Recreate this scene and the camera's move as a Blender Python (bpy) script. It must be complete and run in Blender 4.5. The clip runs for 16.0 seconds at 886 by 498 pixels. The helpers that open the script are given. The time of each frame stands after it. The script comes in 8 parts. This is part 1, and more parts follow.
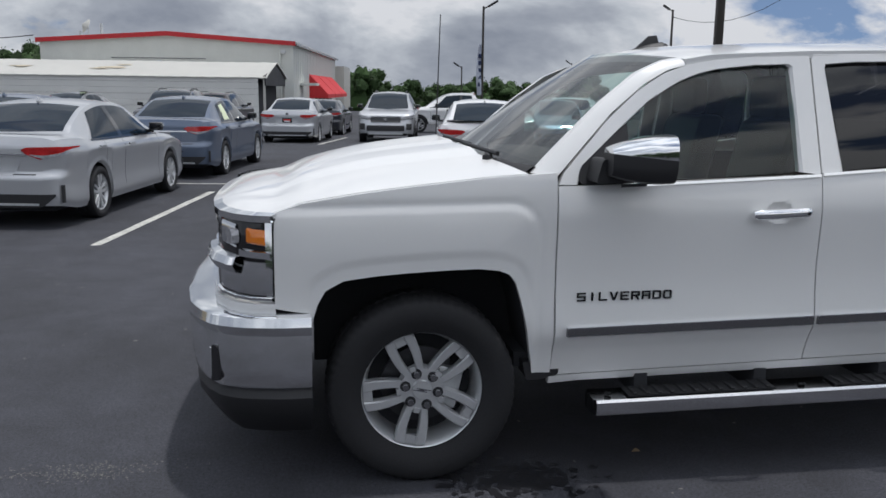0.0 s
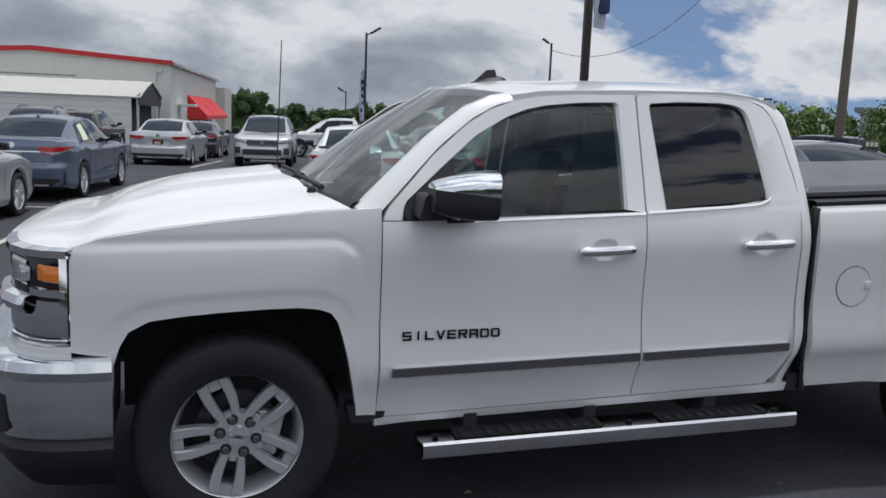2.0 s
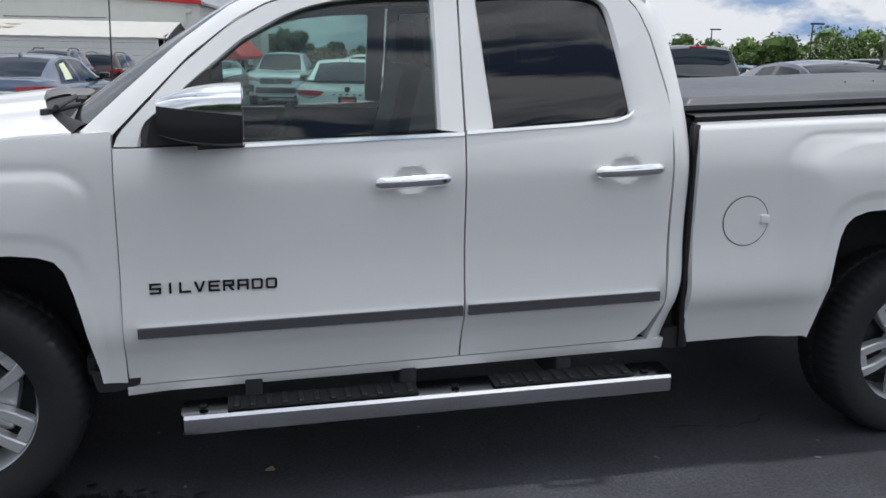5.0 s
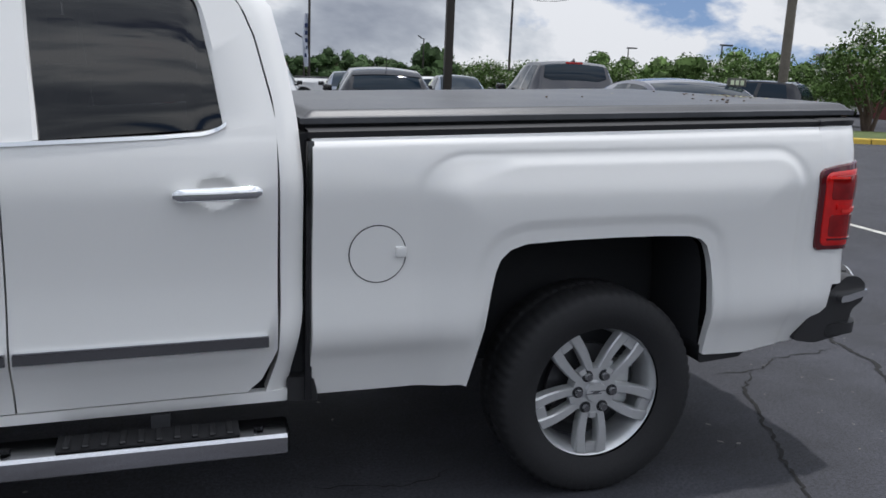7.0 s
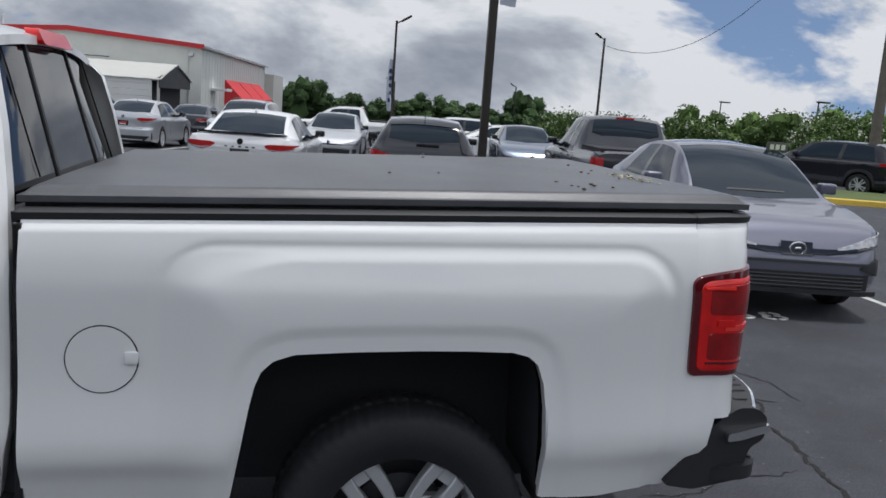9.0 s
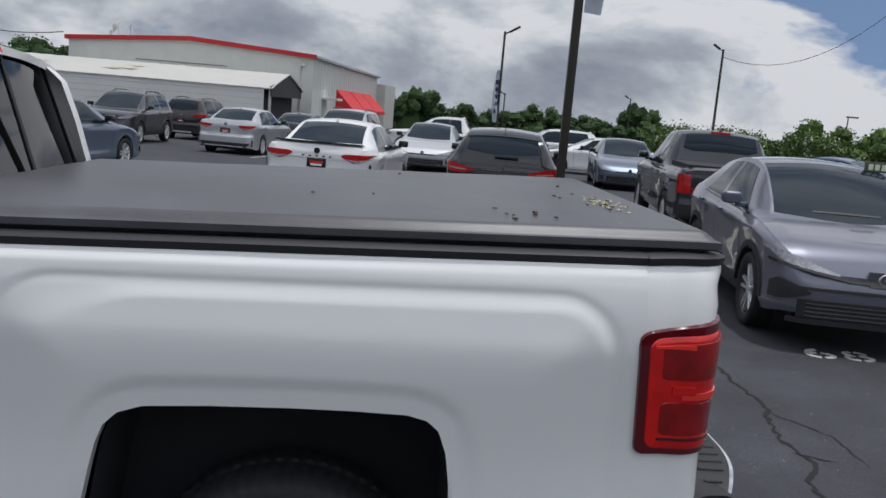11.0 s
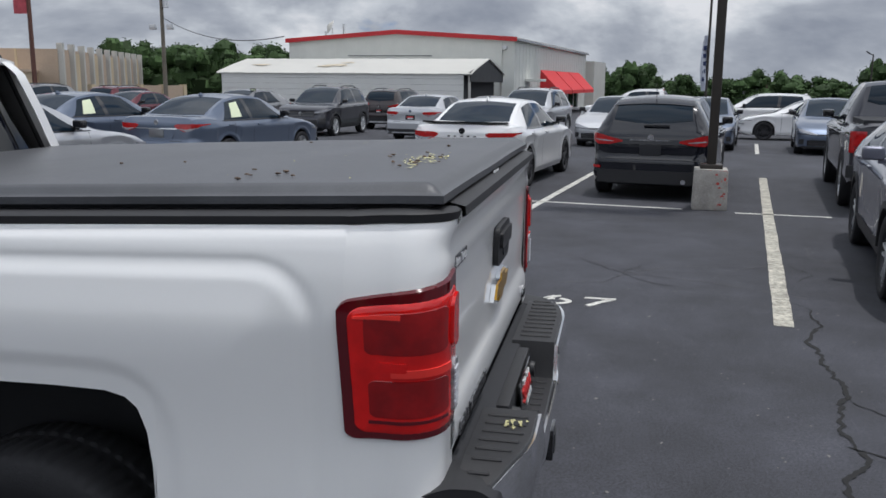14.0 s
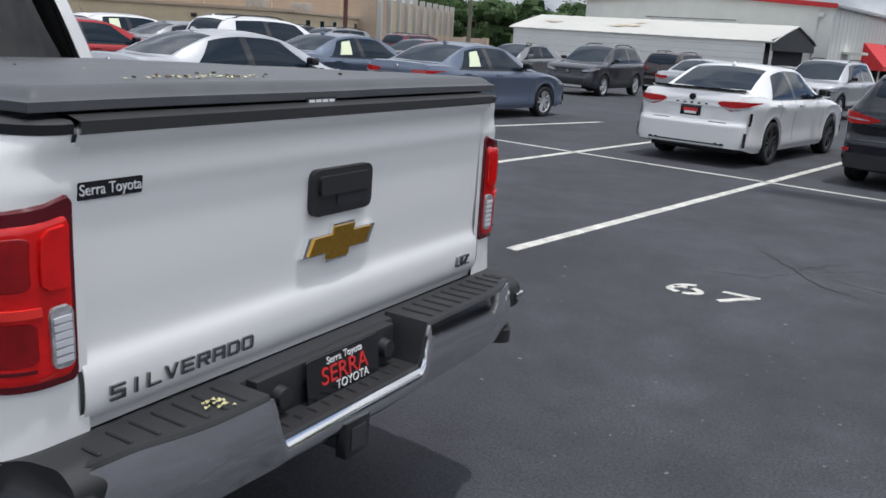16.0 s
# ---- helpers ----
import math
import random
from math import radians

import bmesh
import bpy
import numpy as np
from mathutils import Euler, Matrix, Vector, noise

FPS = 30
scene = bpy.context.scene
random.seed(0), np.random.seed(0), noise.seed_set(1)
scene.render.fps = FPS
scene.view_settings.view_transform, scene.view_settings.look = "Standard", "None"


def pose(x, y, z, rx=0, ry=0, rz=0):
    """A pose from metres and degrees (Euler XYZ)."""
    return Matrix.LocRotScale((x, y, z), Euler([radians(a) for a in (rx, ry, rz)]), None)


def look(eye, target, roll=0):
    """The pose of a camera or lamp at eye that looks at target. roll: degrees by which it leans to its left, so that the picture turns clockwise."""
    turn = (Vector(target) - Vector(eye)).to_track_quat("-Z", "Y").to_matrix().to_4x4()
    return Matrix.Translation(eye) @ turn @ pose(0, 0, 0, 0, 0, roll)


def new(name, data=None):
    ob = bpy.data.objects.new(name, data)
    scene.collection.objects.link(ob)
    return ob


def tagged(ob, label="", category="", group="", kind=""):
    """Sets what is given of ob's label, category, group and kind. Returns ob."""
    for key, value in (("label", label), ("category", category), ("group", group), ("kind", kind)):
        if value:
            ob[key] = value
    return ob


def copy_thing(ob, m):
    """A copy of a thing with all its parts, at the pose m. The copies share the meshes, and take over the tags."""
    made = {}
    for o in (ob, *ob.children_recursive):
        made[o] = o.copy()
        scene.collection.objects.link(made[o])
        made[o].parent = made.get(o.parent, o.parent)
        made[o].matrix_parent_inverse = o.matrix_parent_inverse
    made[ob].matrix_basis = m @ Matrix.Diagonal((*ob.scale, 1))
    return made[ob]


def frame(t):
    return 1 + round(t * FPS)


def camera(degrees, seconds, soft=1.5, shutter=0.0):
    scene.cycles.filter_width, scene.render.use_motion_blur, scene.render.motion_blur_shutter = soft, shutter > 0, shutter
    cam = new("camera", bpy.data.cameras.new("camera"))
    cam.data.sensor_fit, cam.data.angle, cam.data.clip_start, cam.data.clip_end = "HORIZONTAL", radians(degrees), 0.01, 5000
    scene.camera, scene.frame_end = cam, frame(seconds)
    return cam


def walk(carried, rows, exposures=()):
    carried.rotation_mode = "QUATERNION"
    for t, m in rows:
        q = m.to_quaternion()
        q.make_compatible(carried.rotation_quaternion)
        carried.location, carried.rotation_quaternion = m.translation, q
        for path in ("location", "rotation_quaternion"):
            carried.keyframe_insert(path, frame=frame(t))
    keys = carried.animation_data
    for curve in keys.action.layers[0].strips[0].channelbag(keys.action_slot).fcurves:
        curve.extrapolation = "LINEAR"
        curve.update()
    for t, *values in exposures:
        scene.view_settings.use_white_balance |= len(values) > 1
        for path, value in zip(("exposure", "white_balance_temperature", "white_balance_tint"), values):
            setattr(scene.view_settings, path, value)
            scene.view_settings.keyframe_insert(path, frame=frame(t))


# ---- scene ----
# ---- camera and its walk ----
cam = camera(54.9, 16.0, soft=1.6)
PATH = [
    (0, (-0.434, -3.280, 1.613), (-0.135, -1.337, 1.247), 0.79),
    (0.5, (-0.447, -3.296, 1.597), (-0.253, -1.340, 1.229), 0.84),
    (1, (-0.449, -3.284, 1.584), (-0.262, -1.329, 1.210), 0.97),
    (1.5, (-0.372, -3.227, 1.606), (0.045, -1.307, 1.231), 2.20),
    (2, (-0.161, -3.195, 1.643), (0.399, -1.298, 1.342), 2.31),
    (2.5, (0.046, -3.159, 1.649), (0.721, -1.296, 1.375), 1.99),
    (3, (0.161, -3.082, 1.640), (0.873, -1.228, 1.396), 2.13),
    (3.2, (0.213, -3.027, 1.637), (0.931, -1.176, 1.398), 2.24),
    (5.3, (1.090, -2.762, 1.541), (1.513, -0.862, 1.080), 0.93),
    (5.5, (1.186, -2.720, 1.550), (1.609, -0.821, 1.088), 0.98),
    (6, (1.513, -2.698, 1.537), (1.935, -0.797, 1.081), 1.02),
    (6.5, (1.846, -2.704, 1.561), (2.302, -0.808, 1.118), 1.36),
    (7, (2.161, -2.629, 1.547), (2.757, -0.765, 1.134), 2.48),
    (7.5, (2.476, -2.592, 1.579), (3.140, -0.740, 1.217), 2.73),
    (8, (2.787, -2.611, 1.634), (3.408, -0.743, 1.283), 3.70),
    (8.5, (2.992, -2.526, 1.650), (3.429, -0.601, 1.325), 3.48),
    (8.7, (3.086, -2.452, 1.669), (3.505, -0.523, 1.345), 3.81),
    (10.8, (3.813, -1.976, 1.714), (3.959, -0.006, 1.400), 5.01),
    (11, (3.849, -1.987, 1.728), (3.982, -0.017, 1.410), 4.90),
    (11.5, (3.971, -2.047, 1.723), (3.956, -0.075, 1.392), 3.66),
    (12, (4.076, -2.069, 1.712), (4.000, -0.099, 1.374), 2.71),
    (12.5, (4.198, -1.968, 1.696), (4.076, -0.001, 1.355), 2.57),
    (13, (4.392, -1.832, 1.710), (4.267, 0.134, 1.363), 2.73),
    (13.5, (4.755, -1.775, 1.687), (4.595, 0.189, 1.342), 2.11),
    (14, (5.063, -1.688, 1.699), (4.675, 0.236, 1.315), 0.53),
    (14.5, (5.325, -1.439, 1.678), (4.803, 0.439, 1.232), 0.06),
    (15, (5.621, -1.243, 1.643), (5.005, 0.605, 1.192), -0.32),
    (15.5, (5.931, -1.088, 1.664), (5.016, 0.627, 1.195), 0.24),
    (16, (6.099, -0.785, 1.623), (5.105, 0.879, 1.129), 3.73),
]
walk(cam, [(t, look(e, g, r)) for t, e, g, r in PATH], exposures=[(0.0, -0.32, 6160, 11), (3.0, -0.27, 6160, 11), (5.5, -0.02, 6160, 11), (6.0, 0.0, 6160, 11), (7.0, -0.08, 6160, 11), (8.5, -0.2, 6160, 11), (11.0, -0.38, 6160, 11), (13.0, -0.28, 6160, 11), (14.0, -0.22, 6160, 11), (15.0, -0.08, 6160, 11), (16.0, 0.0, 6160, 11)])

# ---- world, sun and exposure ----
SUN_ELEVATION, SUN_AZIMUTH = 80.0, 25.0  # degrees; azimuth counter-clockwise from +x
world = bpy.data.worlds.new("world")
scene.world = world
world.use_nodes = True
wt = world.node_tree
wt.nodes.clear()


def wnode(kind, **values):
    n = wt.nodes.new(kind)
    for key, value in values.items():
        n.inputs[key].default_value = value
    return n


def wmath(op, a, b=None, clamp=False):
    n = wt.nodes.new("ShaderNodeMath")
    n.operation, n.use_clamp = op, clamp
    for i, v in enumerate((a, b)):
        if v is None:
            continue
        if isinstance(v, (int, float)):
            n.inputs[i].default_value = v
        else:
            wt.links.new(v, n.inputs[i])
    return n.outputs[0]


sky = wt.nodes.new("ShaderNodeTexSky")
sky.sky_type, sky.sun_disc = "NISHITA", False
sky.sun_elevation, sky.sun_rotation = radians(SUN_ELEVATION), radians(90 - SUN_AZIMUTH)
coord = wt.nodes.new("ShaderNodeTexCoord")
split = wt.nodes.new("ShaderNodeSeparateXYZ")
wt.links.new(coord.outputs["Generated"], split.inputs[0])
up = wmath("MAXIMUM", split.outputs[2], 0.0)


def combined(x, y, z):
    c = wt.nodes.new("ShaderNodeCombineXYZ")
    for k, v in enumerate((x, y, z)):
        wt.links.new(v, c.inputs[k])
    return c.outputs[0]


# the blue between the clouds, without the pale haze of the horizon
wt.links.new(combined(split.outputs[0], split.outputs[1], wmath("ADD", up, 0.24)), sky.inputs["Vector"])
depth = wmath("ADD", up, 0.85)
plane = combined(wmath("DIVIDE", split.outputs[0], depth), wmath("DIVIDE", split.outputs[1], depth), wmath("MULTIPLY", up, 2.0))


def cloud_noise(scale, detail, rough, shift):
    mp = wt.nodes.new("ShaderNodeMapping")
    mp.inputs["Location"].default_value = shift
    wt.links.new(plane, mp.inputs[0])
    n = wnode("ShaderNodeTexNoise", Scale=scale, Detail=detail, Roughness=rough, Distortion=0.25)
    wt.links.new(mp.outputs[0], n.inputs["Vector"])
    return n.outputs["Fac"]


def ramp(fac, stops):
    r = wt.nodes.new("ShaderNodeValToRGB")
    wt.links.new(fac, r.inputs[0])
    while len(r.color_ramp.elements) < len(stops):
        r.color_ramp.elements.new(0.5)
    for e, (p, c) in zip(r.color_ramp.elements, stops):
        e.position, e.color = p, (*c, 1)
    return r.outputs[0]


# cumulus: dense body, sunlit tops (less cloud above than here), grey bases
def billow(shift):
    """Soft cloud mass with rounded heads on it."""
    mp = wt.nodes.new("ShaderNodeMapping")
    mp.inputs["Location"].default_value = shift
    wt.links.new(plane, mp.inputs[0])
    v = wnode("ShaderNodeTexVoronoi", Scale=5.2, Detail=3.0, Roughness=0.55, Lacunarity=2.3)
    v.feature = "SMOOTH_F1"
    v.normalize = True
    v.inputs["Smoothness"].default_value = 0.6
    wt.links.new(mp.outputs[0], v.inputs["Vector"])
    heads = wmath("SUBTRACT", 0.52, v.outputs["Distance"])
    return wmath("ADD", cloud_noise(2.6, 9, 0.57, shift), wmath("MULTIPLY", heads, 0.36))


body_of = billow((3.1, 7.7, 0.0))
above = billow((3.1, 7.7, 0.11))
sheet_of = cloud_noise(1.3, 4, 0.5, (8.1, 2.7, 5.0))
density = wmath("ADD", wmath("ADD", body_of, wmath("MULTIPLY", wmath("SUBTRACT", sheet_of, 0.5), 0.45)), 0.042)
density = wmath("SUBTRACT", density, wmath("MULTIPLY", split.outputs[0], 0.08))
cover_amount = ramp(density, [(0.475, (0, 0, 0)), (0.535, (1, 1, 1))])
tone = wmath("ADD", wmath("MULTIPLY", wmath("SUBTRACT", body_of, above), 4.6), wmath("ADD", wmath("MULTIPLY", split.outputs[0], 0.16), 0.86))
tone = wmath("SUBTRACT", tone, wmath("MULTIPLY", wmath("SUBTRACT", density, 0.53), 2.1), True)
cloud_tone = ramp(tone, [(0.0, (0.36, 0.39, 0.45)), (0.40, (0.50, 0.53, 0.58)), (0.72, (0.72, 0.75, 0.78)), (1.0, (0.98, 0.98, 0.98))])
scaled_sky = wt.nodes.new("ShaderNodeVectorMath")
scaled_sky.operation = "SCALE"
wt.links.new(sky.outputs[0], scaled_sky.inputs[0])
scaled_sky.inputs["Scale"].default_value = 0.11
blend = wt.nodes.new("ShaderNodeMix")
blend.data_type = "RGBA"
wt.links.new(cover_amount, blend.inputs["Factor"])
wt.links.new(scaled_sky.outputs[0], blend.inputs["A"])
# thin cloud is brightest overhead, where the sun stands behind it
lift = wt.nodes.new("ShaderNodeVectorMath")
lift.operation = "SCALE"
wt.links.new(cloud_tone, lift.inputs[0])
# unseen cloud towards -y is brightened as well, to light the truck's near side
side = wmath("ADD", wmath("MULTIPLY", split.outputs[1], -0.55), 1.0)
wt.links.new(wmath("ADD", wmath("MULTIPLY", wmath("MULTIPLY", up, side), 0.80), 0.84), lift.inputs["Scale"])
wt.links.new(lift.outputs[0], blend.inputs["B"])
back = wnode("ShaderNodeBackground", Strength=1.0)
wt.links.new(blend.outputs["Result"], back.inputs["Color"])
wt.links.new(back.outputs[0], wt.nodes.new("ShaderNodeOutputWorld").inputs[0])

sun_data = bpy.data.lights.new("sun", "SUN")
sun_data.energy, sun_data.angle, sun_data.color = 2.3, radians(2.0), (1.0, 0.96, 0.9)
sun = new("sun", sun_data)
el, az = radians(SUN_ELEVATION), radians(SUN_AZIMUTH)
sun.matrix_world = look((20 * math.cos(az) * math.cos(el), 20 * math.sin(az) * math.cos(el), 20 * math.sin(el)), (0, 0, 0))
scene.view_settings.exposure = 0.0


# ---- materials ----
def material(name, color, rough=0.5, metal=0.0, coat=0.0, grain=0.0, grain_scale=60.0, wear=0.0, wear_scale=2.0, bump=0.0, bump_scale=200.0, spec=0.5, alpha_noise=None, random=0.0):
    m = bpy.data.materials.new(name)
    m.use_nodes = True
    nt = m.node_tree
    b = nt.nodes["Principled BSDF"]
    b.inputs["Base Color"].default_value = (*color, 1)
    b.inputs["Roughness"].default_value = rough
    b.inputs["Metallic"].default_value = metal
    b.inputs["Coat Weight"].default_value = coat
    b.inputs["Coat Roughness"].default_value = 0.03
    b.inputs["Specular IOR Level"].default_value = spec
    tc = nt.nodes.new("ShaderNodeTexCoord")
    out = None

    def noise_node(scale, detail=6.0, rough_=0.6):
        n = nt.nodes.new("ShaderNodeTexNoise")
        n.inputs["Scale"].default_value, n.inputs["Detail"].default_value, n.inputs["Roughness"].default_value = scale, detail, rough_
        nt.links.new(tc.outputs["Object"], n.inputs["Vector"])
        return n.outputs["Fac"]

    def mixed(a, fac, amount):
        r = nt.nodes.new("ShaderNodeMapRange")
        r.inputs["From Min"].default_value, r.inputs["From Max"].default_value = 0.3, 0.7
        r.inputs["To Min"].default_value, r.inputs["To Max"].default_value = 1 - amount, 1 + amount
        nt.links.new(fac, r.inputs["Value"])
        v = nt.nodes.new("ShaderNodeVectorMath")
        v.operation = "SCALE"
        if a is None:
            v.inputs[0].default_value = color
        else:
            nt.links.new(a, v.inputs[0])
        nt.links.new(r.outputs[0], v.inputs["Scale"])
        return v.outputs[0]

    if grain:
        out = mixed(out, noise_node(grain_scale), grain)
    if wear:
        w = noise_node(wear_scale, 8.0, 0.65)
        out = mixed(out, w, wear)
        rr = nt.nodes.new("ShaderNodeMapRange")
        rr.inputs["To Min"].default_value, rr.inputs["To Max"].default_value = max(rough - 0.12, 0.02), min(rough + 0.12, 1)
        nt.links.new(w, rr.inputs["Value"])
        nt.links.new(rr.outputs[0], b.inputs["Roughness"])
    if random:
        oi = nt.nodes.new("ShaderNodeObjectInfo")
        r2 = nt.nodes.new("ShaderNodeMapRange")
        r2.inputs["To Min"].default_value, r2.inputs["To Max"].default_value = 1 - random, 1 + random
        nt.links.new(oi.outputs["Random"], r2.inputs["Value"])
        v2 = nt.nodes.new("ShaderNodeVectorMath")
        v2.operation = "SCALE"
        if out is None:
            v2.inputs[0].default_value = color
        else:
            nt.links.new(out, v2.inputs[0])
        nt.links.new(r2.outputs[0], v2.inputs["Scale"])
        out = v2.outputs[0]
    if out is not None:
        nt.links.new(out, b.inputs["Base Color"])
    if bump:
        bp = nt.nodes.new("ShaderNodeBump")
        bp.inputs["Strength"].default_value, bp.inputs["Distance"].default_value = bump, 0.01
        nt.links.new(noise_node(bump_scale, 5.0), bp.inputs["Height"])
        nt.links.new(bp.outputs[0], b.inputs["Normal"])
    return m


def pane(name, tint, gloss=1.0, ior=1.6):
    m = bpy.data.materials.new(name)
    m.use_nodes = True
    nt = m.node_tree
    nt.nodes.clear()
    clear = nt.nodes.new("ShaderNodeBsdfTransparent")
    clear.inputs[0].default_value = (*tint, 1)
    shine = nt.nodes.new("ShaderNodeBsdfGlossy")
    shine.inputs["Roughness"].default_value = 0.01
    shine.inputs["Color"].default_value = (gloss, gloss, gloss, 1)
    fr = nt.nodes.new("ShaderNodeFresnel")
    fr.inputs["IOR"].default_value = ior
    mx = nt.nodes.new("ShaderNodeMixShader")
    nt.links.new(fr.outputs[0], mx.inputs[0])
    nt.links.new(clear.outputs[0], mx.inputs[1])
    nt.links.new(shine.outputs[0], mx.inputs[2])
    nt.links.new(mx.outputs[0], nt.nodes.new("ShaderNodeOutputMaterial").inputs[0])
    return m


WHITE = material("white_paint", (0.80, 0.80, 0.79), 0.32, coat=0.8, grain=0.012, grain_scale=500)
CHROME = material("chrome", (0.86, 0.87, 0.88), 0.06, 1.0, wear=0.03, wear_scale=6.0)
DARK_CHROME = material("brushed_trim", (0.32, 0.32, 0.33), 0.25, 1.0)
STEEL = material("polished_steel", (0.72, 0.72, 0.73), 0.16, 1.0, grain=0.06, grain_scale=90)
ALLOY = material("alloy", (0.66, 0.67, 0.68), 0.32, 0.6, grain=0.04, grain_scale=40)
DARK_ALLOY = material("dark_alloy", (0.06, 0.06, 0.065), 0.35, 0.5)
BLACK = material("black_plastic", (0.018, 0.018, 0.02), 0.55, grain=0.2, grain_scale=300, wear=0.1)
GLOSS_BLACK = material("gloss_black", (0.012, 0.012, 0.014), 0.12, coat=0.6)
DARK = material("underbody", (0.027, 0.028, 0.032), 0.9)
RUBBER = material("rubber", (0.014, 0.014, 0.016), 0.75, grain=0.15, grain_scale=90, wear=0.2, wear_scale=5, bump=0.2, bump_scale=140)
VINYL = material("vinyl", (0.070, 0.072, 0.079), 0.38, grain=0.08, grain_scale=240, wear=0.3, wear_scale=1.6, bump=0.08, bump_scale=180)
RED_LENS = material("red_lens", (0.60, 0.007, 0.006), 0.07, coat=0.35, grain=0.18, grain_scale=14, bump=0.06, bump_scale=30)
DEEP_RED = material("deep_red_lens", (0.095, 0.003, 0.007), 0.08, coat=0.5)
MID_RED = material("mid_red_lens", (0.24, 0.004, 0.005), 0.07, coat=0.35, grain=0.25, grain_scale=16)
PALE_RED = material("pale_red_lens", (0.80, 0.04, 0.03), 0.12, coat=0.2)
CAR_RED = material("car_tail_lens", (0.46, 0.014, 0.014), 0.10, coat=0.6, grain=0.3, grain_scale=18)
AMBER = material("amber_lens", (0.8, 0.22, 0.02), 0.1, coat=1.0)
CLEAR_LENS = material("clear_lens", (0.46, 0.46, 0.48), 0.10, 0.4, coat=1.0, grain=0.4, grain_scale=30, bump=0.6, bump_scale=90)
GLASS = pane("tinted_glass", (0.58, 0.74, 0.70), ior=1.55)
PRIVACY = pane("privacy_glass", (0.05, 0.05, 0.055), ior=1.58)
WINDSHIELD = pane("windshield_glass", (0.66, 0.74, 0.71), ior=1.8)
BLUE_GLASS = pane("shade_band", (0.10, 0.16, 0.34))
CAR_GLASS = material("car_glass", (0.008, 0.017, 0.028), 0.02, spec=0.26)
CLOTH = material("cloth", (0.05, 0.045, 0.042), 0.85, grain=0.2, grain_scale=200)
SEAT = material("seat_leather", (0.09, 0.075, 0.065), 0.55, grain=0.1, grain_scale=120)
GOLD = material("gold", (0.62, 0.36, 0.06), 0.3, 0.9, grain=0.1, grain_scale=100)
LETTER_WHITE = material("white_print", (0.8, 0.8, 0.8), 0.5)
LETTER_RED = material("red_print", (0.62, 0.03, 0.03), 0.45)
LETTER_DARK = material("dark_badge", (0.05, 0.05, 0.055), 0.25, 0.8)
ASPHALT = material("asphalt", (0.035, 0.036, 0.044), 0.82, grain=0.5, grain_scale=70, wear=0.42, wear_scale=0.7, bump=0.5, bump_scale=130)


def roughen(m, coats):
    """Multiplies a material's colour by more noise: rows of scale, detail, darkest, lightest, stretch."""
    nt = m.node_tree
    b = nt.nodes["Principled BSDF"]
    tc = nt.nodes.new("ShaderNodeTexCoord")
    for scale, detail, lo, hi, stretch in coats:
        mp = nt.nodes.new("ShaderNodeMapping")
        mp.inputs["Scale"].default_value = (scale, scale * stretch, scale)
        mp.inputs["Rotation"].default_value = (0, 0, 0.17)
        nt.links.new(tc.outputs["Object"], mp.inputs[0])
        n = nt.nodes.new("ShaderNodeTexNoise")
        n.inputs["Scale"].default_value, n.inputs["Detail"].default_value, n.inputs["Roughness"].default_value = 1.0, detail, 0.7
        nt.links.new(mp.outputs[0], n.inputs["Vector"])
        r = nt.nodes.new("ShaderNodeMapRange")
        r.inputs["From Min"].default_value, r.inputs["From Max"].default_value = 0.32, 0.68
        r.inputs["To Min"].default_value, r.inputs["To Max"].default_value = lo, hi
        nt.links.new(n.outputs["Fac"], r.inputs["Value"])
        v = nt.nodes.new("ShaderNodeVectorMath")
        v.operation = "SCALE"
        nt.links.new(b.inputs["Base Color"].links[0].from_socket, v.inputs[0])
        nt.links.new(r.outputs[0], v.inputs["Scale"])
        nt.links.new(v.outputs[0], b.inputs["Base Color"])


roughen(ASPHALT, [(0.22, 6, 0.80, 1.22, 0.35), (2.6, 9, 0.78, 1.22, 1.0), (190.0, 3, 0.45, 1.75, 1.0)])
roughen(VINYL, [(3.0, 7, 0.86, 1.16, 0.25)])
LINE = material("line_paint", (0.52, 0.51, 0.47), 0.7, grain=0.35, grain_scale=35, wear=0.35, wear_scale=4, bump=0.3)
CRACK = material("crack", (0.012, 0.012, 0.012), 0.95)
CONCRETE = material("concrete", (0.36, 0.34, 0.31), 0.85, grain=0.15, grain_scale=40, wear=0.25, wear_scale=4, bump=0.3)
POLE = material("pole_bronze", (0.055, 0.048, 0.042), 0.45, 0.4, wear=0.15)
WOOD_POLE = material("weathered_wood", (0.17, 0.15, 0.12), 0.85, grain=0.25, grain_scale=30, wear=0.2)
METAL_WALL = material("painted_metal_wall", (0.64, 0.65, 0.61), 0.55, wear=0.06, wear_scale=0.6)
METAL_WHITE = material("carport_metal", (0.52, 0.51, 0.47), 0.5, wear=0.07, wear_scale=0.5)
# carport walls: paler colour than the roof metal, to make up for their shade
SIDING_LIFTED = material("white_siding_lifted", (0.74, 0.74, 0.71), 0.5, wear=0.05, wear_scale=0.7)
RUST = material("rust_stain", (0.47, 0.41, 0.31), 0.8, grain=0.3, grain_scale=4, wear=0.3, wear_scale=1)
RED_TRIM = material("red_trim", (0.5, 0.025, 0.03), 0.45, wear=0.08)
AWNING = material("red_awning", (0.58, 0.03, 0.035), 0.7, wear=0.08, wear_scale=2)
TAN = material("tan_wall", (0.55, 0.45, 0.30), 0.8, grain=0.06, grain_scale=6, wear=0.1, wear_scale=0.4)
BROWN = material("brown_wall", (0.46, 0.36, 0.27), 0.8, grain=0.06, grain_scale=6, wear=0.1, wear_scale=0.4)
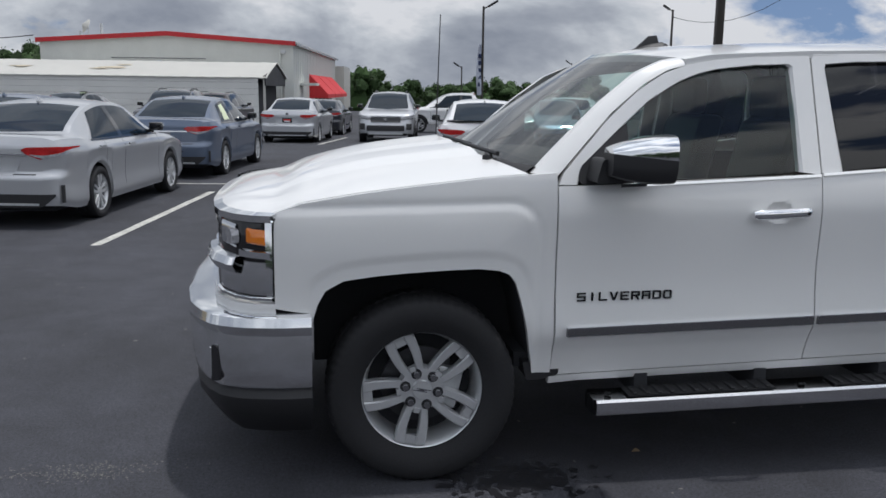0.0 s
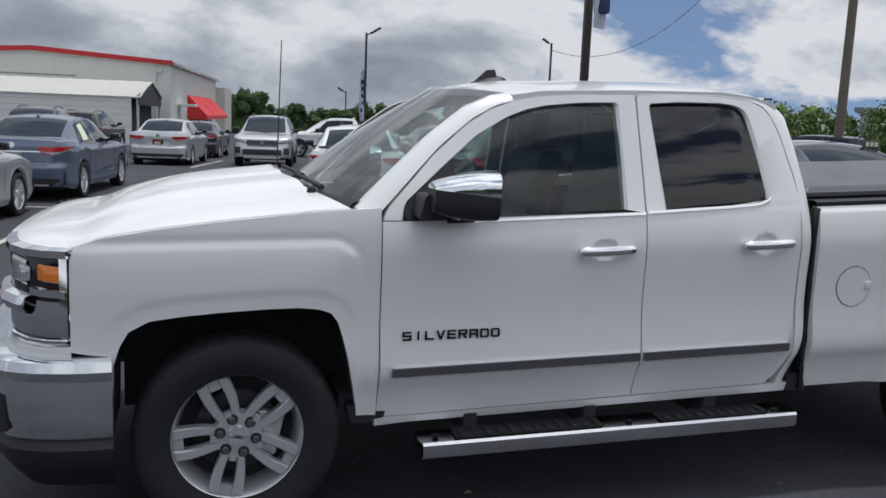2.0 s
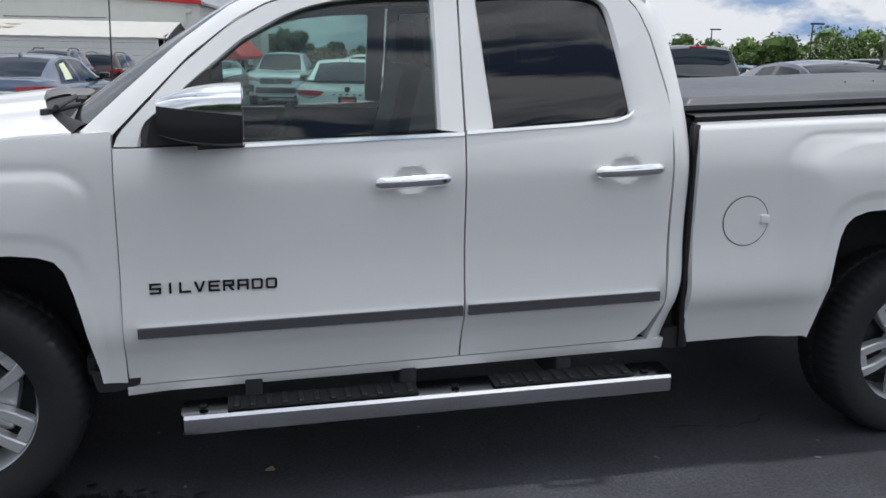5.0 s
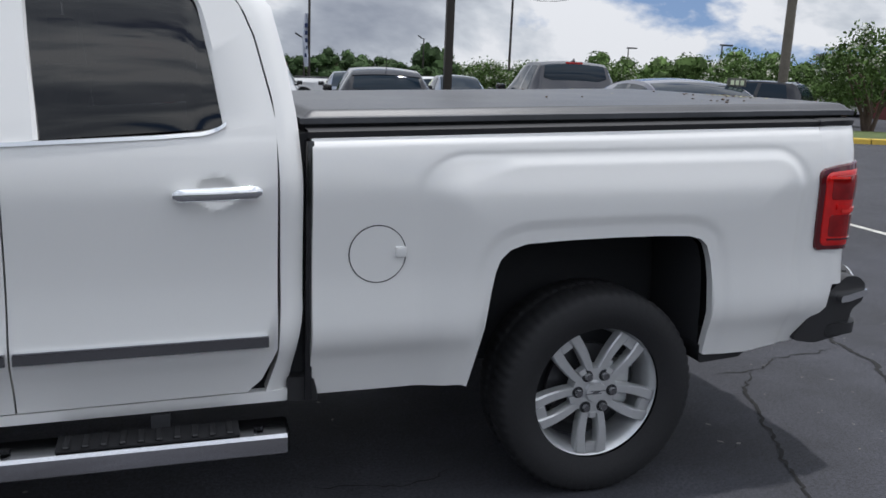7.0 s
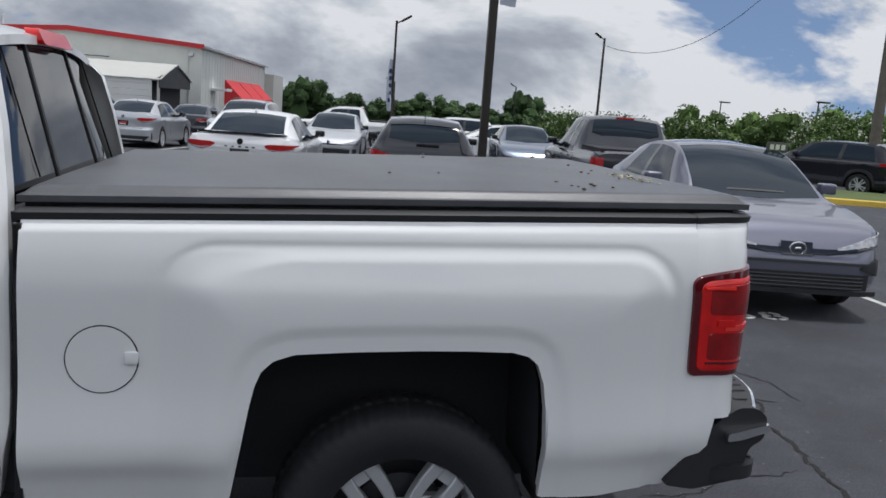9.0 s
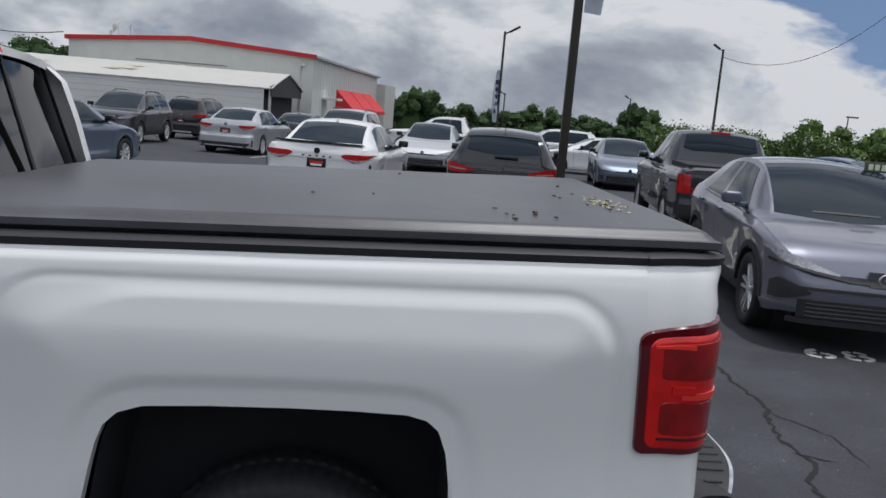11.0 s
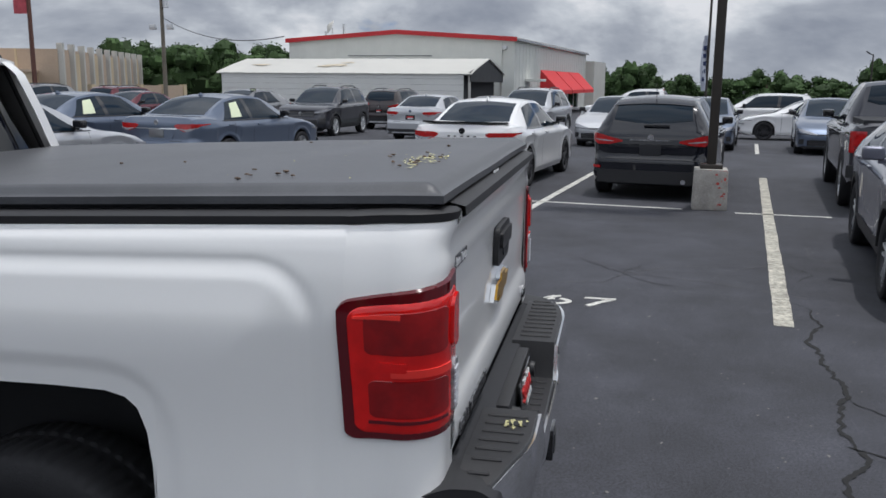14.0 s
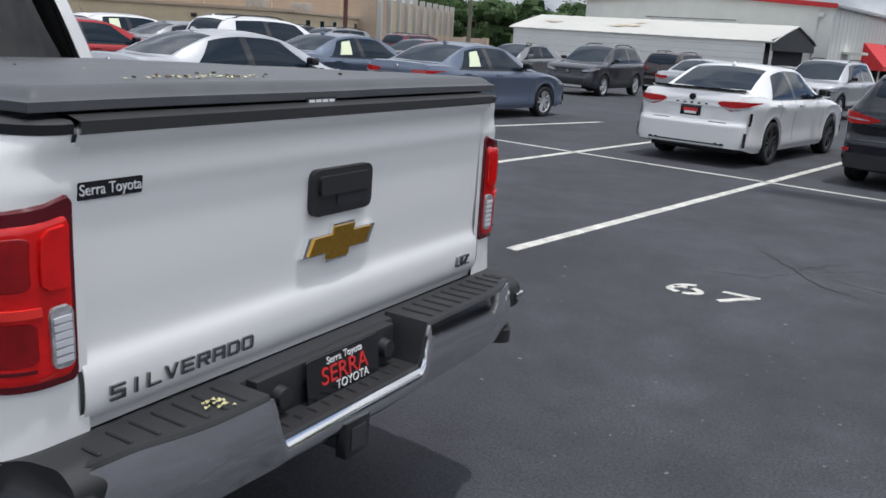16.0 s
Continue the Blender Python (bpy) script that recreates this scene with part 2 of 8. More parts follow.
BARK = material("bark", (0.14, 0.10, 0.075), 0.9, grain=0.3, grain_scale=30, bump=0.6, bump_scale=50)
LEAF = material("leaf", (0.055, 0.095, 0.028), 0.6, random=0.2)
BLOSSOM = material("blossom", (0.62, 0.62, 0.52), 0.7)
GRASS = material("grass", (0.08, 0.11, 0.03), 0.9, grain=0.4, grain_scale=60, wear=0.3)
YELLOW = material("yellow_kerb", (0.62, 0.42, 0.06), 0.7, wear=0.2, wear_scale=2)
HILL = material("hill", (0.055, 0.085, 0.055), 0.95, wear=0.3, wear_scale=0.03)
PLATE = material("blank_plate", (0.58, 0.59, 0.62), 0.4, wear=0.05)
PAPER = material("sticker_paper", (0.72, 0.78, 0.55), 0.7)


# ---- building blocks ----
def finish(bm, name, mtl, smooth=True):
    bmesh.ops.recalc_face_normals(bm, faces=bm.faces[:])
    me = bpy.data.meshes.new(name)
    if smooth:
        for f in bm.faces:
            f.smooth = True
        for e in bm.edges:
            if len(e.link_faces) == 2 and e.calc_face_angle(0) > 0.6:
                e.smooth = False
    bm.to_mesh(me)
    bm.free()
    me.materials.append(mtl)
    return me


def part(name, bm, mtl, parent=None, label="", smooth=True):
    ob = new(name, finish(bm, name, mtl, smooth))
    if parent is not None:
        ob.parent = parent
    if label:
        ob["label"] = label
    return ob


def thing(name, m, label, category, group="", kind=""):
    ob = new(name)
    ob.matrix_world = m
    return tagged(ob, label, category, group, kind)


def box(bm, x0, x1, y0, y1, z0, z1, bevel=0.0, seg=2):
    r = bmesh.ops.create_cube(bm, size=1.0, matrix=Matrix.Translation(((x0 + x1) / 2, (y0 + y1) / 2, (z0 + z1) / 2)) @ Matrix.Diagonal((x1 - x0, y1 - y0, z1 - z0, 1)))
    if bevel:
        es = list({e for v in r["verts"] for e in v.link_edges})
        bmesh.ops.bevel(bm, geom=es, offset=bevel, segments=seg, affect="EDGES", profile=0.6)
    return r["verts"]


def box_bm(*a, **k):
    bm = bmesh.new()
    box(bm, *a, **k)
    return bm


def cyl(bm, p, q, r0, r1=None, n=16):
    p, q = Vector(p), Vector(q)
    r1 = r0 if r1 is None else r1
    d = q - p
    m = Matrix.Translation((p + q) / 2) @ d.to_track_quat("Z", "Y").to_matrix().to_4x4()
    return bmesh.ops.create_cone(bm, cap_ends=True, segments=n, radius1=r0, radius2=r1, depth=d.length, matrix=m)["verts"]


def cyl_bm(*a, **k):
    bm = bmesh.new()
    cyl(bm, *a, **k)
    return bm


def grid(bm, us, vs, fn):
    """Faces between the points fn(u, v)."""
    rows = [[bm.verts.new(fn(u, v)) for v in vs] for u in us]
    for a, b in zip(rows, rows[1:]):
        for i in range(len(vs) - 1):
            bm.faces.new((a[i], a[i + 1], b[i + 1], b[i]))
    return rows


def rim(bm, shift):
    """Folds the open border inwards by the vector, so that a sheet reads as pressed metal."""
    es = [e for e in bm.edges if len(e.link_faces) == 1]
    r = bmesh.ops.extrude_edge_only(bm, edges=es)
    for v in [g for g in r["geom"] if isinstance(g, bmesh.types.BMVert)]:
        v.co += Vector(shift)


def lerp_table(table, x):
    if x <= table[0][0]:
        return table[0][1]
    for (a, p), (b, q) in zip(table, table[1:]):
        if x <= b:
            return p + (q - p) * (x - a) / (b - a)
    return table[-1][1]


def smooth_table(table, x):
    if x <= table[0][0]:
        return table[0][1]
    for i in range(len(table) - 1):
        (a, p), (b, q) = table[i], table[i + 1]
        if x <= b:
            m0 = 0 if i == 0 else (q - table[i - 1][1]) / (b - table[i - 1][0])
            m1 = 0 if i + 2 == len(table) else (table[i + 2][1] - p) / (table[i + 2][0] - a)
            h = b - a
            t = (x - a) / h
            return (2 * t**3 - 3 * t**2 + 1) * p + (t**3 - 2 * t**2 + t) * h * m0 + (-2 * t**3 + 3 * t**2) * q + (t**3 - t**2) * h * m1
    return table[-1][1]


def sstep(a, b, x):
    t = min(max((x - a) / (b - a), 0), 1)
    return t * t * (3 - 2 * t)


def span(a, b, n):
    return [a + (b - a) * i / (n - 1) for i in range(n)]


def resample(pts, n):
    pts = [Vector(p) for p in pts]
    ls = [0]
    for a, b in zip(pts, pts[1:]):
        ls.append(ls[-1] + (b - a).length)
    out = []
    for i in range(n):
        s = ls[-1] * i / (n - 1)
        k = max(j for j in range(len(ls)) if ls[j] <= s + 1e-9)
        k = min(k, len(pts) - 2)
        out.append(pts[k].lerp(pts[k + 1], (s - ls[k]) / max(ls[k + 1] - ls[k], 1e-9)))
    return out


def round_poly(pts, r, seg=5, closed=True):
    """Rounds the corners of a 2D outline."""
    out, n = [], len(pts)
    for i in range(n):
        if not closed and i in (0, n - 1):
            out.append(tuple(pts[i]))
            continue
        a, b, c = Vector(pts[i - 1]), Vector(pts[i]), Vector(pts[(i + 1) % n])
        k = min(r, (a - b).length * 0.45, (c - b).length * 0.45)
        p, q = b + (a - b).normalized() * k, b + (c - b).normalized() * k
        for j in range(seg + 1):
            t = j / seg
            out.append(tuple(p * (1 - t) ** 2 + b * 2 * t * (1 - t) + q * t * t))
    return out


def prism(bm, outline, at, depth):
    """Fills a 2D outline placed by at(u, v) and gives it the thickness vector depth."""
    vs = [bm.verts.new(at(u, v)) for u, v in outline]
    f = bm.faces.new(vs)
    r = bmesh.ops.extrude_face_region(bm, geom=[f])
    for v in [g for g in r["geom"] if isinstance(g, bmesh.types.BMVert)]:
        v.co += Vector(depth)


def text_part(name, words, size, m, mtl, parent, depth=0.004, stretch=1.0, label=""):
    cu = bpy.data.curves.new(name, "FONT")
    cu.body, cu.size, cu.extrude, cu.align_x, cu.align_y = words, size, depth, "CENTER", "CENTER"
    tmp = bpy.data.objects.new(name, cu)
    scene.collection.objects.link(tmp)
    bpy.context.view_layer.update()
    me = bpy.data.meshes.new_from_object(tmp.evaluated_get(bpy.context.evaluated_depsgraph_get()))
    bpy.data.objects.remove(tmp)
    me.transform(m @ Matrix.Diagonal((stretch, 1, 1, 1)))
    me.materials.clear()
    me.materials.append(mtl)
    ob = new(name, me)
    ob.parent = parent
    if label:
        ob["label"] = label
    return ob


# ---- the pickup truck ----
TW = 1.95  # width between the two body sides
truck = thing("pickup_truck", pose(0, 0, 0), "white double-cab pickup truck with chrome trim on asphalt", "pickup truck")
FRONT_ARCH = [(-0.448, 0.70), (-0.423, 0.78), (-0.392, 0.834), (-0.32, 0.872), (-0.20, 0.888), (-0.068, 0.899), (0.10, 0.908), (0.22, 0.911), (0.30, 0.902), (0.345, 0.885), (0.373, 0.849), (0.395, 0.78), (0.415, 0.70), (0.454, 0.50), (0.46, 0.455)]
REAR_ARCH = [(3.118, 0.462), (3.136, 0.56), (3.156, 0.69), (3.176, 0.814), (3.190, 0.88), (3.207, 0.925), (3.24, 0.957), (3.298, 0.977), (3.45, 0.987), (3.648, 0.994), (3.80, 0.996), (3.93, 0.994), (3.98, 0.982), (4.010, 0.957), (4.032, 0.90), (4.045, 0.82), (4.052, 0.70), (4.056, 0.53)]
SIDE = [(0.38, 0.085), (0.44, 0.060), (0.50, 0.045), (0.57, 0.022), (0.63, -0.006), (0.68, -0.012), (0.73, -0.006), (0.80, 0.004), (0.86, 0.009), (0.95, 0.009), (1.05, 0.005), (1.12, 0.003), (1.17, 0.008), (1.23, 0.018), (1.28, 0.030), (1.32, 0.042)]


def rounded_box(x, z, x0, x1, z0, z1, r):
    cx, cz = (x0 + x1) / 2, (z0 + z1) / 2
    dx, dz = abs(x - cx) - (x1 - x0) / 2 + r, abs(z - cz) - (z1 - z0) / 2 + r
    return min(max(dx, dz), 0) + math.hypot(max(dx, 0), max(dz, 0)) - r


def near_line(line, x, z):
    best = 9.0
    for (a, b), (c, d) in zip(line, line[1:]):
        ux, uz = c - a, d - b
        t = min(max(((x - a) * ux + (z - b) * uz) / (ux * ux + uz * uz), 0), 1)
        best = min(best, math.hypot(x - a - t * ux, z - b - t * uz))
    return best


def side_y(x, z):
    """How far in the left body side lies at a place of its outline."""
    zz = z - 0.018 * (x - 1.4)
    y = smooth_table(SIDE, zz) if zz < 1.32 else 0.043 + (zz - 1.32) * 0.34
    for hx, hz in ((1.496, 1.128), (2.280, 1.153)):
        q = ((x - hx) / 0.062) ** 2 + ((z - hz) / 0.046) ** 2
        if q < 1:
            y += 0.024 * (1 - q * q)
    if x < 0.539:
        d = rounded_box(x, z - 0.02 * x, -1.4, 0.47, -0.5, 1.165, 0.13)
        k = 0.25 * sstep(0.0, 0.035, -d) + 0.75 * sstep(0.0, 0.20, -d)
        y = y * 0.6 + 0.011 + 0.0022 * math.exp(-(((d - 0.008) / 0.012) ** 2)) - 0.021 * k
        y += 0.0055 * (1 - sstep(0.040, 0.085, near_line(FRONT_ARCH, x, z)))
        y += 0.022 * sstep(-0.42, -0.64, x) ** 2
    elif x > 2.5:
        # a boxed wheel flare with a groove over it, and a lip round the arch
        d = rounded_box(x, z - 0.03 * (x - 3), 2.93, 4.43, -0.5, 1.262, 0.15)
        k = 0.25 * sstep(0.0, 0.035 + 0.1 * sstep(3.30, 2.95, x), -d) + 0.75 * sstep(0.0, 0.22, -d)
        y = y * (1 - 0.3 * k) + 0.006 + 0.0026 * math.exp(-(((d - 0.008) / 0.012) ** 2)) * sstep(2.75, 3.05, x) - 0.028 * k
        y += 0.0065 * (1 - sstep(0.040, 0.085, near_line(REAR_ARCH, x, z)))
        y += 0.05 * sstep(4.45, 4.72, x) ** 2
    return y


def both(name, build, mtl, parent=None, label="", smooth=True):
    """One part on each side of the truck; build(place) makes it, place(x, y, z) mirrors."""
    made = []
    for s in (0, 1):
        bm = bmesh.new()
        build(bm, (lambda x, y, z: (x, y, z)) if s == 0 else (lambda x, y, z: (x, TW - y, z)))
        made.append(part(name, bm, mtl, (parent[s] if isinstance(parent, list) else parent) or truck, label, smooth))
    return made


def fold(bm, place, d=0.035):
    a, b = Vector(place(0, 0, 0)), Vector(place(0, d, 0))
    rim(bm, b - a)


def level(z0, zm, z1, v, k=0.4):
    """Heights from z0 to z1 that run level above zm."""
    return z0 + (zm - z0) * v / k if v < k else zm + (z1 - zm) * (v - k) / (1 - k)


def sheet(name, xs, bottom, top, rows, mtl=WHITE, inset=0.0, label="", mid=None):
    def build(bm, place):
        def at(x, v):
            z0, z1 = bottom(x), top(x)
            z = z0 + (z1 - z0) * v if mid is None else level(z0, mid, z1, v)
            return place(x, side_y(x, z) + inset, z)
        grid(bm, xs, span(0, 1, rows), at)
        fold(bm, place)
    return both(name, build, mtl, None, label)


FENDER_TOP = [(-0.60, 1.135), (-0.48, 1.175), (-0.27, 1.21), (-0.069, 1.236), (0.278, 1.275), (0.53, 1.292)]
def fender_bottom(x):
    if x < -0.448:
        return lerp_table([(-0.59, 0.765), (-0.448, 0.745)], x)
    if x < 0.46:
        return lerp_table(FRONT_ARCH, x)
    return 0.452
fx = span(-0.587, -0.452, 6) + [p[0] for p in FRONT_ARCH] + [-0.26, -0.14, 0.02, 0.16, 0.48, 0.505, 0.53, 0.5375]
fender = sheet("fender", sorted(fx + span(-0.43, 0.5, 52)), fender_bottom, lambda x: lerp_table(FENDER_TOP, x), 84, mid=0.95)

# the hood, one pressed sheet with two ridges
HOOD_FRONT = [(0.0, -0.880), (0.3, -0.875), (0.5, -0.862), (0.7, -0.815), (0.85, -0.725), (1.0, -0.580)]
def hood_at(u, v):
    s = abs(v)
    y0 = 0.05
    y = TW / 2 + v * (TW / 2 - y0)
    xa, xb = smooth_table(HOOD_FRONT, s), 0.42 - 0.22 * (1 - s * s)
    x = xa + (xb - xa) * u
    edge = lerp_table(FENDER_TOP, x) if x > -0.6 else 1.140 - (-0.6 - x) * 0.04
    z = edge + 0.004 + 0.085 * (1 - s**2.6) * sstep(-1.15, -0.1, x)
    z += 0.020 * sstep(0.62, 0.54, s) * sstep(-0.95, -0.2, x) + 0.010 * sstep(0.30, 0.24, s) * sstep(-0.7, 0.1, x)
    z -= 0.022 * (1 - sstep(0.0, 0.10, u)) ** 2
    y_in = 0.03 * (1 - sstep(0, 0.1, 1 - s))
    return (x, y + (y_in if v < 0 else -y_in) * 0, z)
bm = bmesh.new()
grid(bm, [0, 0.02, 0.05, 0.09, 0.14] + span(0.2, 1, 22), span(-1, 1, 57), hood_at)
rim(bm, (0, 0, -0.03))
part("hood", bm, WHITE, truck)

def plan_band(bm, curve, rows, n=28, both_sides=True):
    """A front or rear facing band: curve of (x, y) from the side to the middle, rows of (z, outward push)."""
    pts = resample([(a, b, 0) for a, b in curve], n)
    full = [(p.x, p.y) for p in pts] + [(p.x, TW - p.y) for p in reversed(pts)][1:]
    sgn = -1 if curve[-1][0] < 1 else 1
    normals = []
    for i in range(len(full)):
        a, b = Vector(full[max(i - 1, 0)]), Vector(full[min(i + 1, len(full) - 1)])
        t = (b - a).normalized()
        normals.append(Vector((-t.y, t.x)) if sgn < 0 else Vector((t.y, -t.x)))
    idx = list(range(len(full)))
    grid(bm, rows, idx, lambda r, i: (full[i][0] + normals[i].x * r[1], full[i][1] + normals[i].y * r[1], r[0] + (r[2] if len(r) > 2 else 0)))

BUMPER_PLAN = [(-0.448, -0.012), (-0.57, -0.016), (-0.715, 0.010), (-0.81, 0.060), (-0.875, 0.16), (-0.93, 0.30), (-0.968, 0.55), (-0.985, 0.975)]
bm = bmesh.new()
plan_band(bm, BUMPER_PLAN, [(0.742, -0.12), (0.746, 0.0), (0.735, 0.018), (0.70, 0.028), (0.672, 0.018), (0.662, 0.012), (0.60, 0.016), (0.52, 0.014), (0.45, 0.0), (0.43, -0.02), (0.43, -0.05)])
front_bumper = part("front_bumper", bm, CHROME, truck, "chrome front bumper")
bm = bmesh.new()
plan_band(bm, BUMPER_PLAN, [(0.43, -0.02), (0.40, -0.004), (0.36, -0.010), (0.31, -0.04), (0.25, -0.085), (0.225, -0.11), (0.22, -0.2)])
part("valance", bm, BLACK, front_bumper, "black lower valance")
both("tow_slot", lambda bm, p: [prism(bm, round_poly([(0.05, 0.47), (0.085, 0.46), (0.080, 0.61), (0.058, 0.615)], 0.010), lambda u, v: p(-0.802 - 1.0 * (u - 0.05), u - 0.004, v), Vector(p(-0.010, -0.006, 0)) - Vector(p(0, 0, 0)))], GLOSS_BLACK, front_bumper)
both("slot_trim", lambda bm, p: [prism(bm, round_poly([(0.082, 0.475), (0.092, 0.472), (0.088, 0.60), (0.080, 0.60)], 0.004), lambda u, v: p(-0.804 - 1.0 * (u - 0.05), u - 0.006, v), Vector(p(-0.012, -0.006, 0)) - Vector(p(0, 0, 0)))], CHROME, front_bumper)
bm = bmesh.new()
plan_band(bm, [(-0.585, 0.012), (-0.68, 0.028), (-0.765, 0.085), (-0.83, 0.21), (-0.86, 0.5), (-0.87, 0.975)], [(0.745, 0.0), (0.765, 0.006), (0.782, 0.002), (0.785, -0.03)])
part("lower_panel", bm, WHITE, truck)
LAMP_PLAN = [(-0.586, 0.018), (-0.66, 0.032), (-0.73, 0.080), (-0.79, 0.17), (-0.82, 0.27), (-0.835, 0.40)]
def lamp_band(rows, i0=0.0, i1=1.0, push=0.0):
    def build(bm, p):
        pts = resample([(a, b, 0) for a, b in LAMP_PLAN], 20)
        use = [q for i, q in enumerate(pts) if i0 <= i / 19 <= i1]
        grid(bm, rows, list(range(len(use))), lambda r, i: p(use[i].x - r[1] - push, use[i].y - r[1] * 0.6 - push * 0.6, r[0] + 0.012 * i / len(use)))
    return build
headlight = both("headlight", lamp_band([(0.79, 0.0), (0.80, 0.006), (0.90, 0.004), (1.00, 0.0), (1.10, 0.0), (1.125, -0.01)]), GLOSS_BLACK, truck, "clear and black headlight")
both("chrome_trim", lamp_band([(1.098, 0.0), (1.104, 0.012), (1.130, 0.012), (1.14, -0.02)]), CHROME, headlight)
both("chrome_sweep", lamp_band([(0.895, 0.004), (0.905, 0.030), (0.935, 0.042), (0.962, 0.030), (0.970, 0.004)], 0.22), CHROME, headlight, "chrome band")
both("chrome_sweep_end", lamp_band([(0.955, 0.004), (0.960, 0.016), (0.985, 0.016), (0.990, 0.004)], 0.0, 0.28), CHROME, headlight)
both("lower_chrome", lamp_band([(0.788, 0.004), (0.796, 0.014), (0.806, 0.014), (0.812, 0.0)]), CHROME, headlight)
both("side_reflector", lamp_band([(0.815, 0.006), (0.84, 0.010), (0.90, 0.010), (0.945, 0.006)], 0.0, 0.62), CHROME, headlight)
both("marker", lamp_band([(1.012, 0.003), (1.018, 0.008), (1.066, 0.008), (1.072, 0.003)], 0.05, 0.24), AMBER, headlight, "amber side marker")
both("reflector", lamp_band([(1.000, 0.003), (1.010, 0.007), (1.080, 0.007), (1.090, 0.003)], 0.28, 0.56), CHROME, headlight)
both("projector", lambda bm, p: cyl(bm, p(-0.735, 0.10, 1.043), p(-0.762, 0.088, 1.043), 0.036, 0.030, 20), CLEAR_LENS, headlight)
both("rear_chrome_edge", lamp_band([(0.80, 0.0), (0.81, 0.008), (1.10, 0.008), (1.11, 0.0)], 0.0, 0.06), CHROME, headlight)
bm = bmesh.new()
plan_band(bm, [(-0.80, 0.40), (-0.835, 0.6), (-0.845, 0.975)], [(0.79, 0), (1.08, 0.0)])
grille = part("grille", bm, GLOSS_BLACK, truck, "black grille with chrome bars")
for z in (0.80, 0.935, 1.09):
    bm = bmesh.new()
    plan_band(bm, [(-0.80, 0.32), (-0.84, 0.6), (-0.85, 0.975)], [(z - 0.012, 0.0), (z - 0.018, 0.03), (z + 0.022, 0.026), (z + 0.024, 0.0)])
    part("bar", bm, CHROME, grille)

# doors
BELT = [(0.53, 1.240), (0.62, 1.240), (1.685, 1.285), (2.10, 1.312), (2.30, 1.34), (2.46, 1.36)]
belt = lambda x: lerp_table(BELT, x)
sill = lambda x: 0.440 + 0.029 * (x - 0.6)
front_door = sheet("front_door", sorted(span(0.5415, 1.684, 26) + span(1.42, 1.575, 17)), lambda x: sill(x) + 0.05 * sstep(0.10, 0.0, x - 0.545) * 0, belt, 80, WHITE, 0, "white front door with chrome handle")
rear_door = sheet("rear_door", sorted(span(1.690, 2.462, 18) + span(2.205, 2.356, 17)), lambda x: sill(x) + 0.16 * sstep(2.36, 2.47, x) ** 2, belt, 80, WHITE, 0, "white rear door with chrome handle")
sheet("rocker", span(0.535, 2.50, 16), lambda x: 0.403 + 0.0227 * (x - 0.6), lambda x: sill(x) - 0.005, 5)

def ring(name, outer, inner, mtl, parents, n=60, lift=0.0):
    def build(bm, p):
        o, i = resample([(a, 0, b) for a, b in outer], n), resample([(a, 0, b) for a, b in inner], n)
        grid(bm, [0, 0.12, 0.88, 1], list(range(n)), lambda t, k: (lambda q: p(q.x, side_y(q.x, q.z) + lift + (0.012 if t == 1 else 0), q.z))(o[k].lerp(i[k], t)))
        fold(bm, p, 0.03)
    return both(name, build, mtl, parents)

F_OUT = [(0.545, 1.245), (0.56, 1.285), (0.76, 1.500), (0.90, 1.620), (1.02, 1.695), (1.12, 1.730), (1.24, 1.752), (1.40, 1.768), (1.682, 1.779), (1.682, 1.285)]
F_IN = [(0.625, 1.245), (0.64, 1.315), (0.84, 1.487), (0.95, 1.58), (1.09, 1.660), (1.17, 1.692), (1.25, 1.712), (1.42, 1.732), (1.588, 1.740), (1.592, 1.295)]
R_OUT = [(1.690, 1.290), (1.690, 1.779), (1.90, 1.790), (2.12, 1.790), (2.25, 1.778), (2.32, 1.755), (2.36, 1.715), (2.40, 1.62), (2.45, 1.42), (2.462, 1.36)]
R_IN = [(1.790, 1.300), (1.752, 1.742), (1.90, 1.755), (2.10, 1.760), (2.17, 1.755), (2.215, 1.738), (2.235, 1.705), (2.265, 1.56), (2.302, 1.36), (2.298, 1.338)]
ring("window_frame", F_OUT, F_IN, WHITE, front_door)
ring("window_frame", R_OUT, R_IN, WHITE, rear_door)
def pane_at(left, right, low, high, lift, bow=0.016):
    """Side glass, bowed outwards: edges left(v), right(v), low(x), high(x)."""
    def build(bm, p):
        def at(u, v):
            x = left(v) + (right(v) - left(v)) * u
            z = low(x) + (high(x) - low(x)) * v
            return p(x, side_y(x, z) + lift - bow * 4 * v * (1 - v), z)
        grid(bm, span(0, 1, 24), span(0, 1, 13), at)
    return build
F_TOP, R_TOP = F_IN[1:9], R_IN[1:9]
fwin = both("window_glass", pane_at(lambda v: 0.635, lambda v: 1.592, lambda x: 1.24 + 0.055 * (x - 0.63), lambda x: lerp_table(F_TOP, x) + 0.004, 0.024), GLASS, front_door, "tinted glass")
rwin = both("window_glass", pane_at(lambda v: 1.794 - 0.045 * v, lambda v: 2.306 - 0.068 * v, lambda x: 1.298 + 0.085 * (x - 1.79), lambda x: lerp_table([(1.75, 1.744), (1.90, 1.757), (2.10, 1.762), (2.17, 1.757), (2.215, 1.742), (2.24, 1.70), (2.31, 1.66)], x), 0.024), PRIVACY, rear_door, "dark privacy glass")
for o in fwin + rwin:
    o.visible_shadow = False
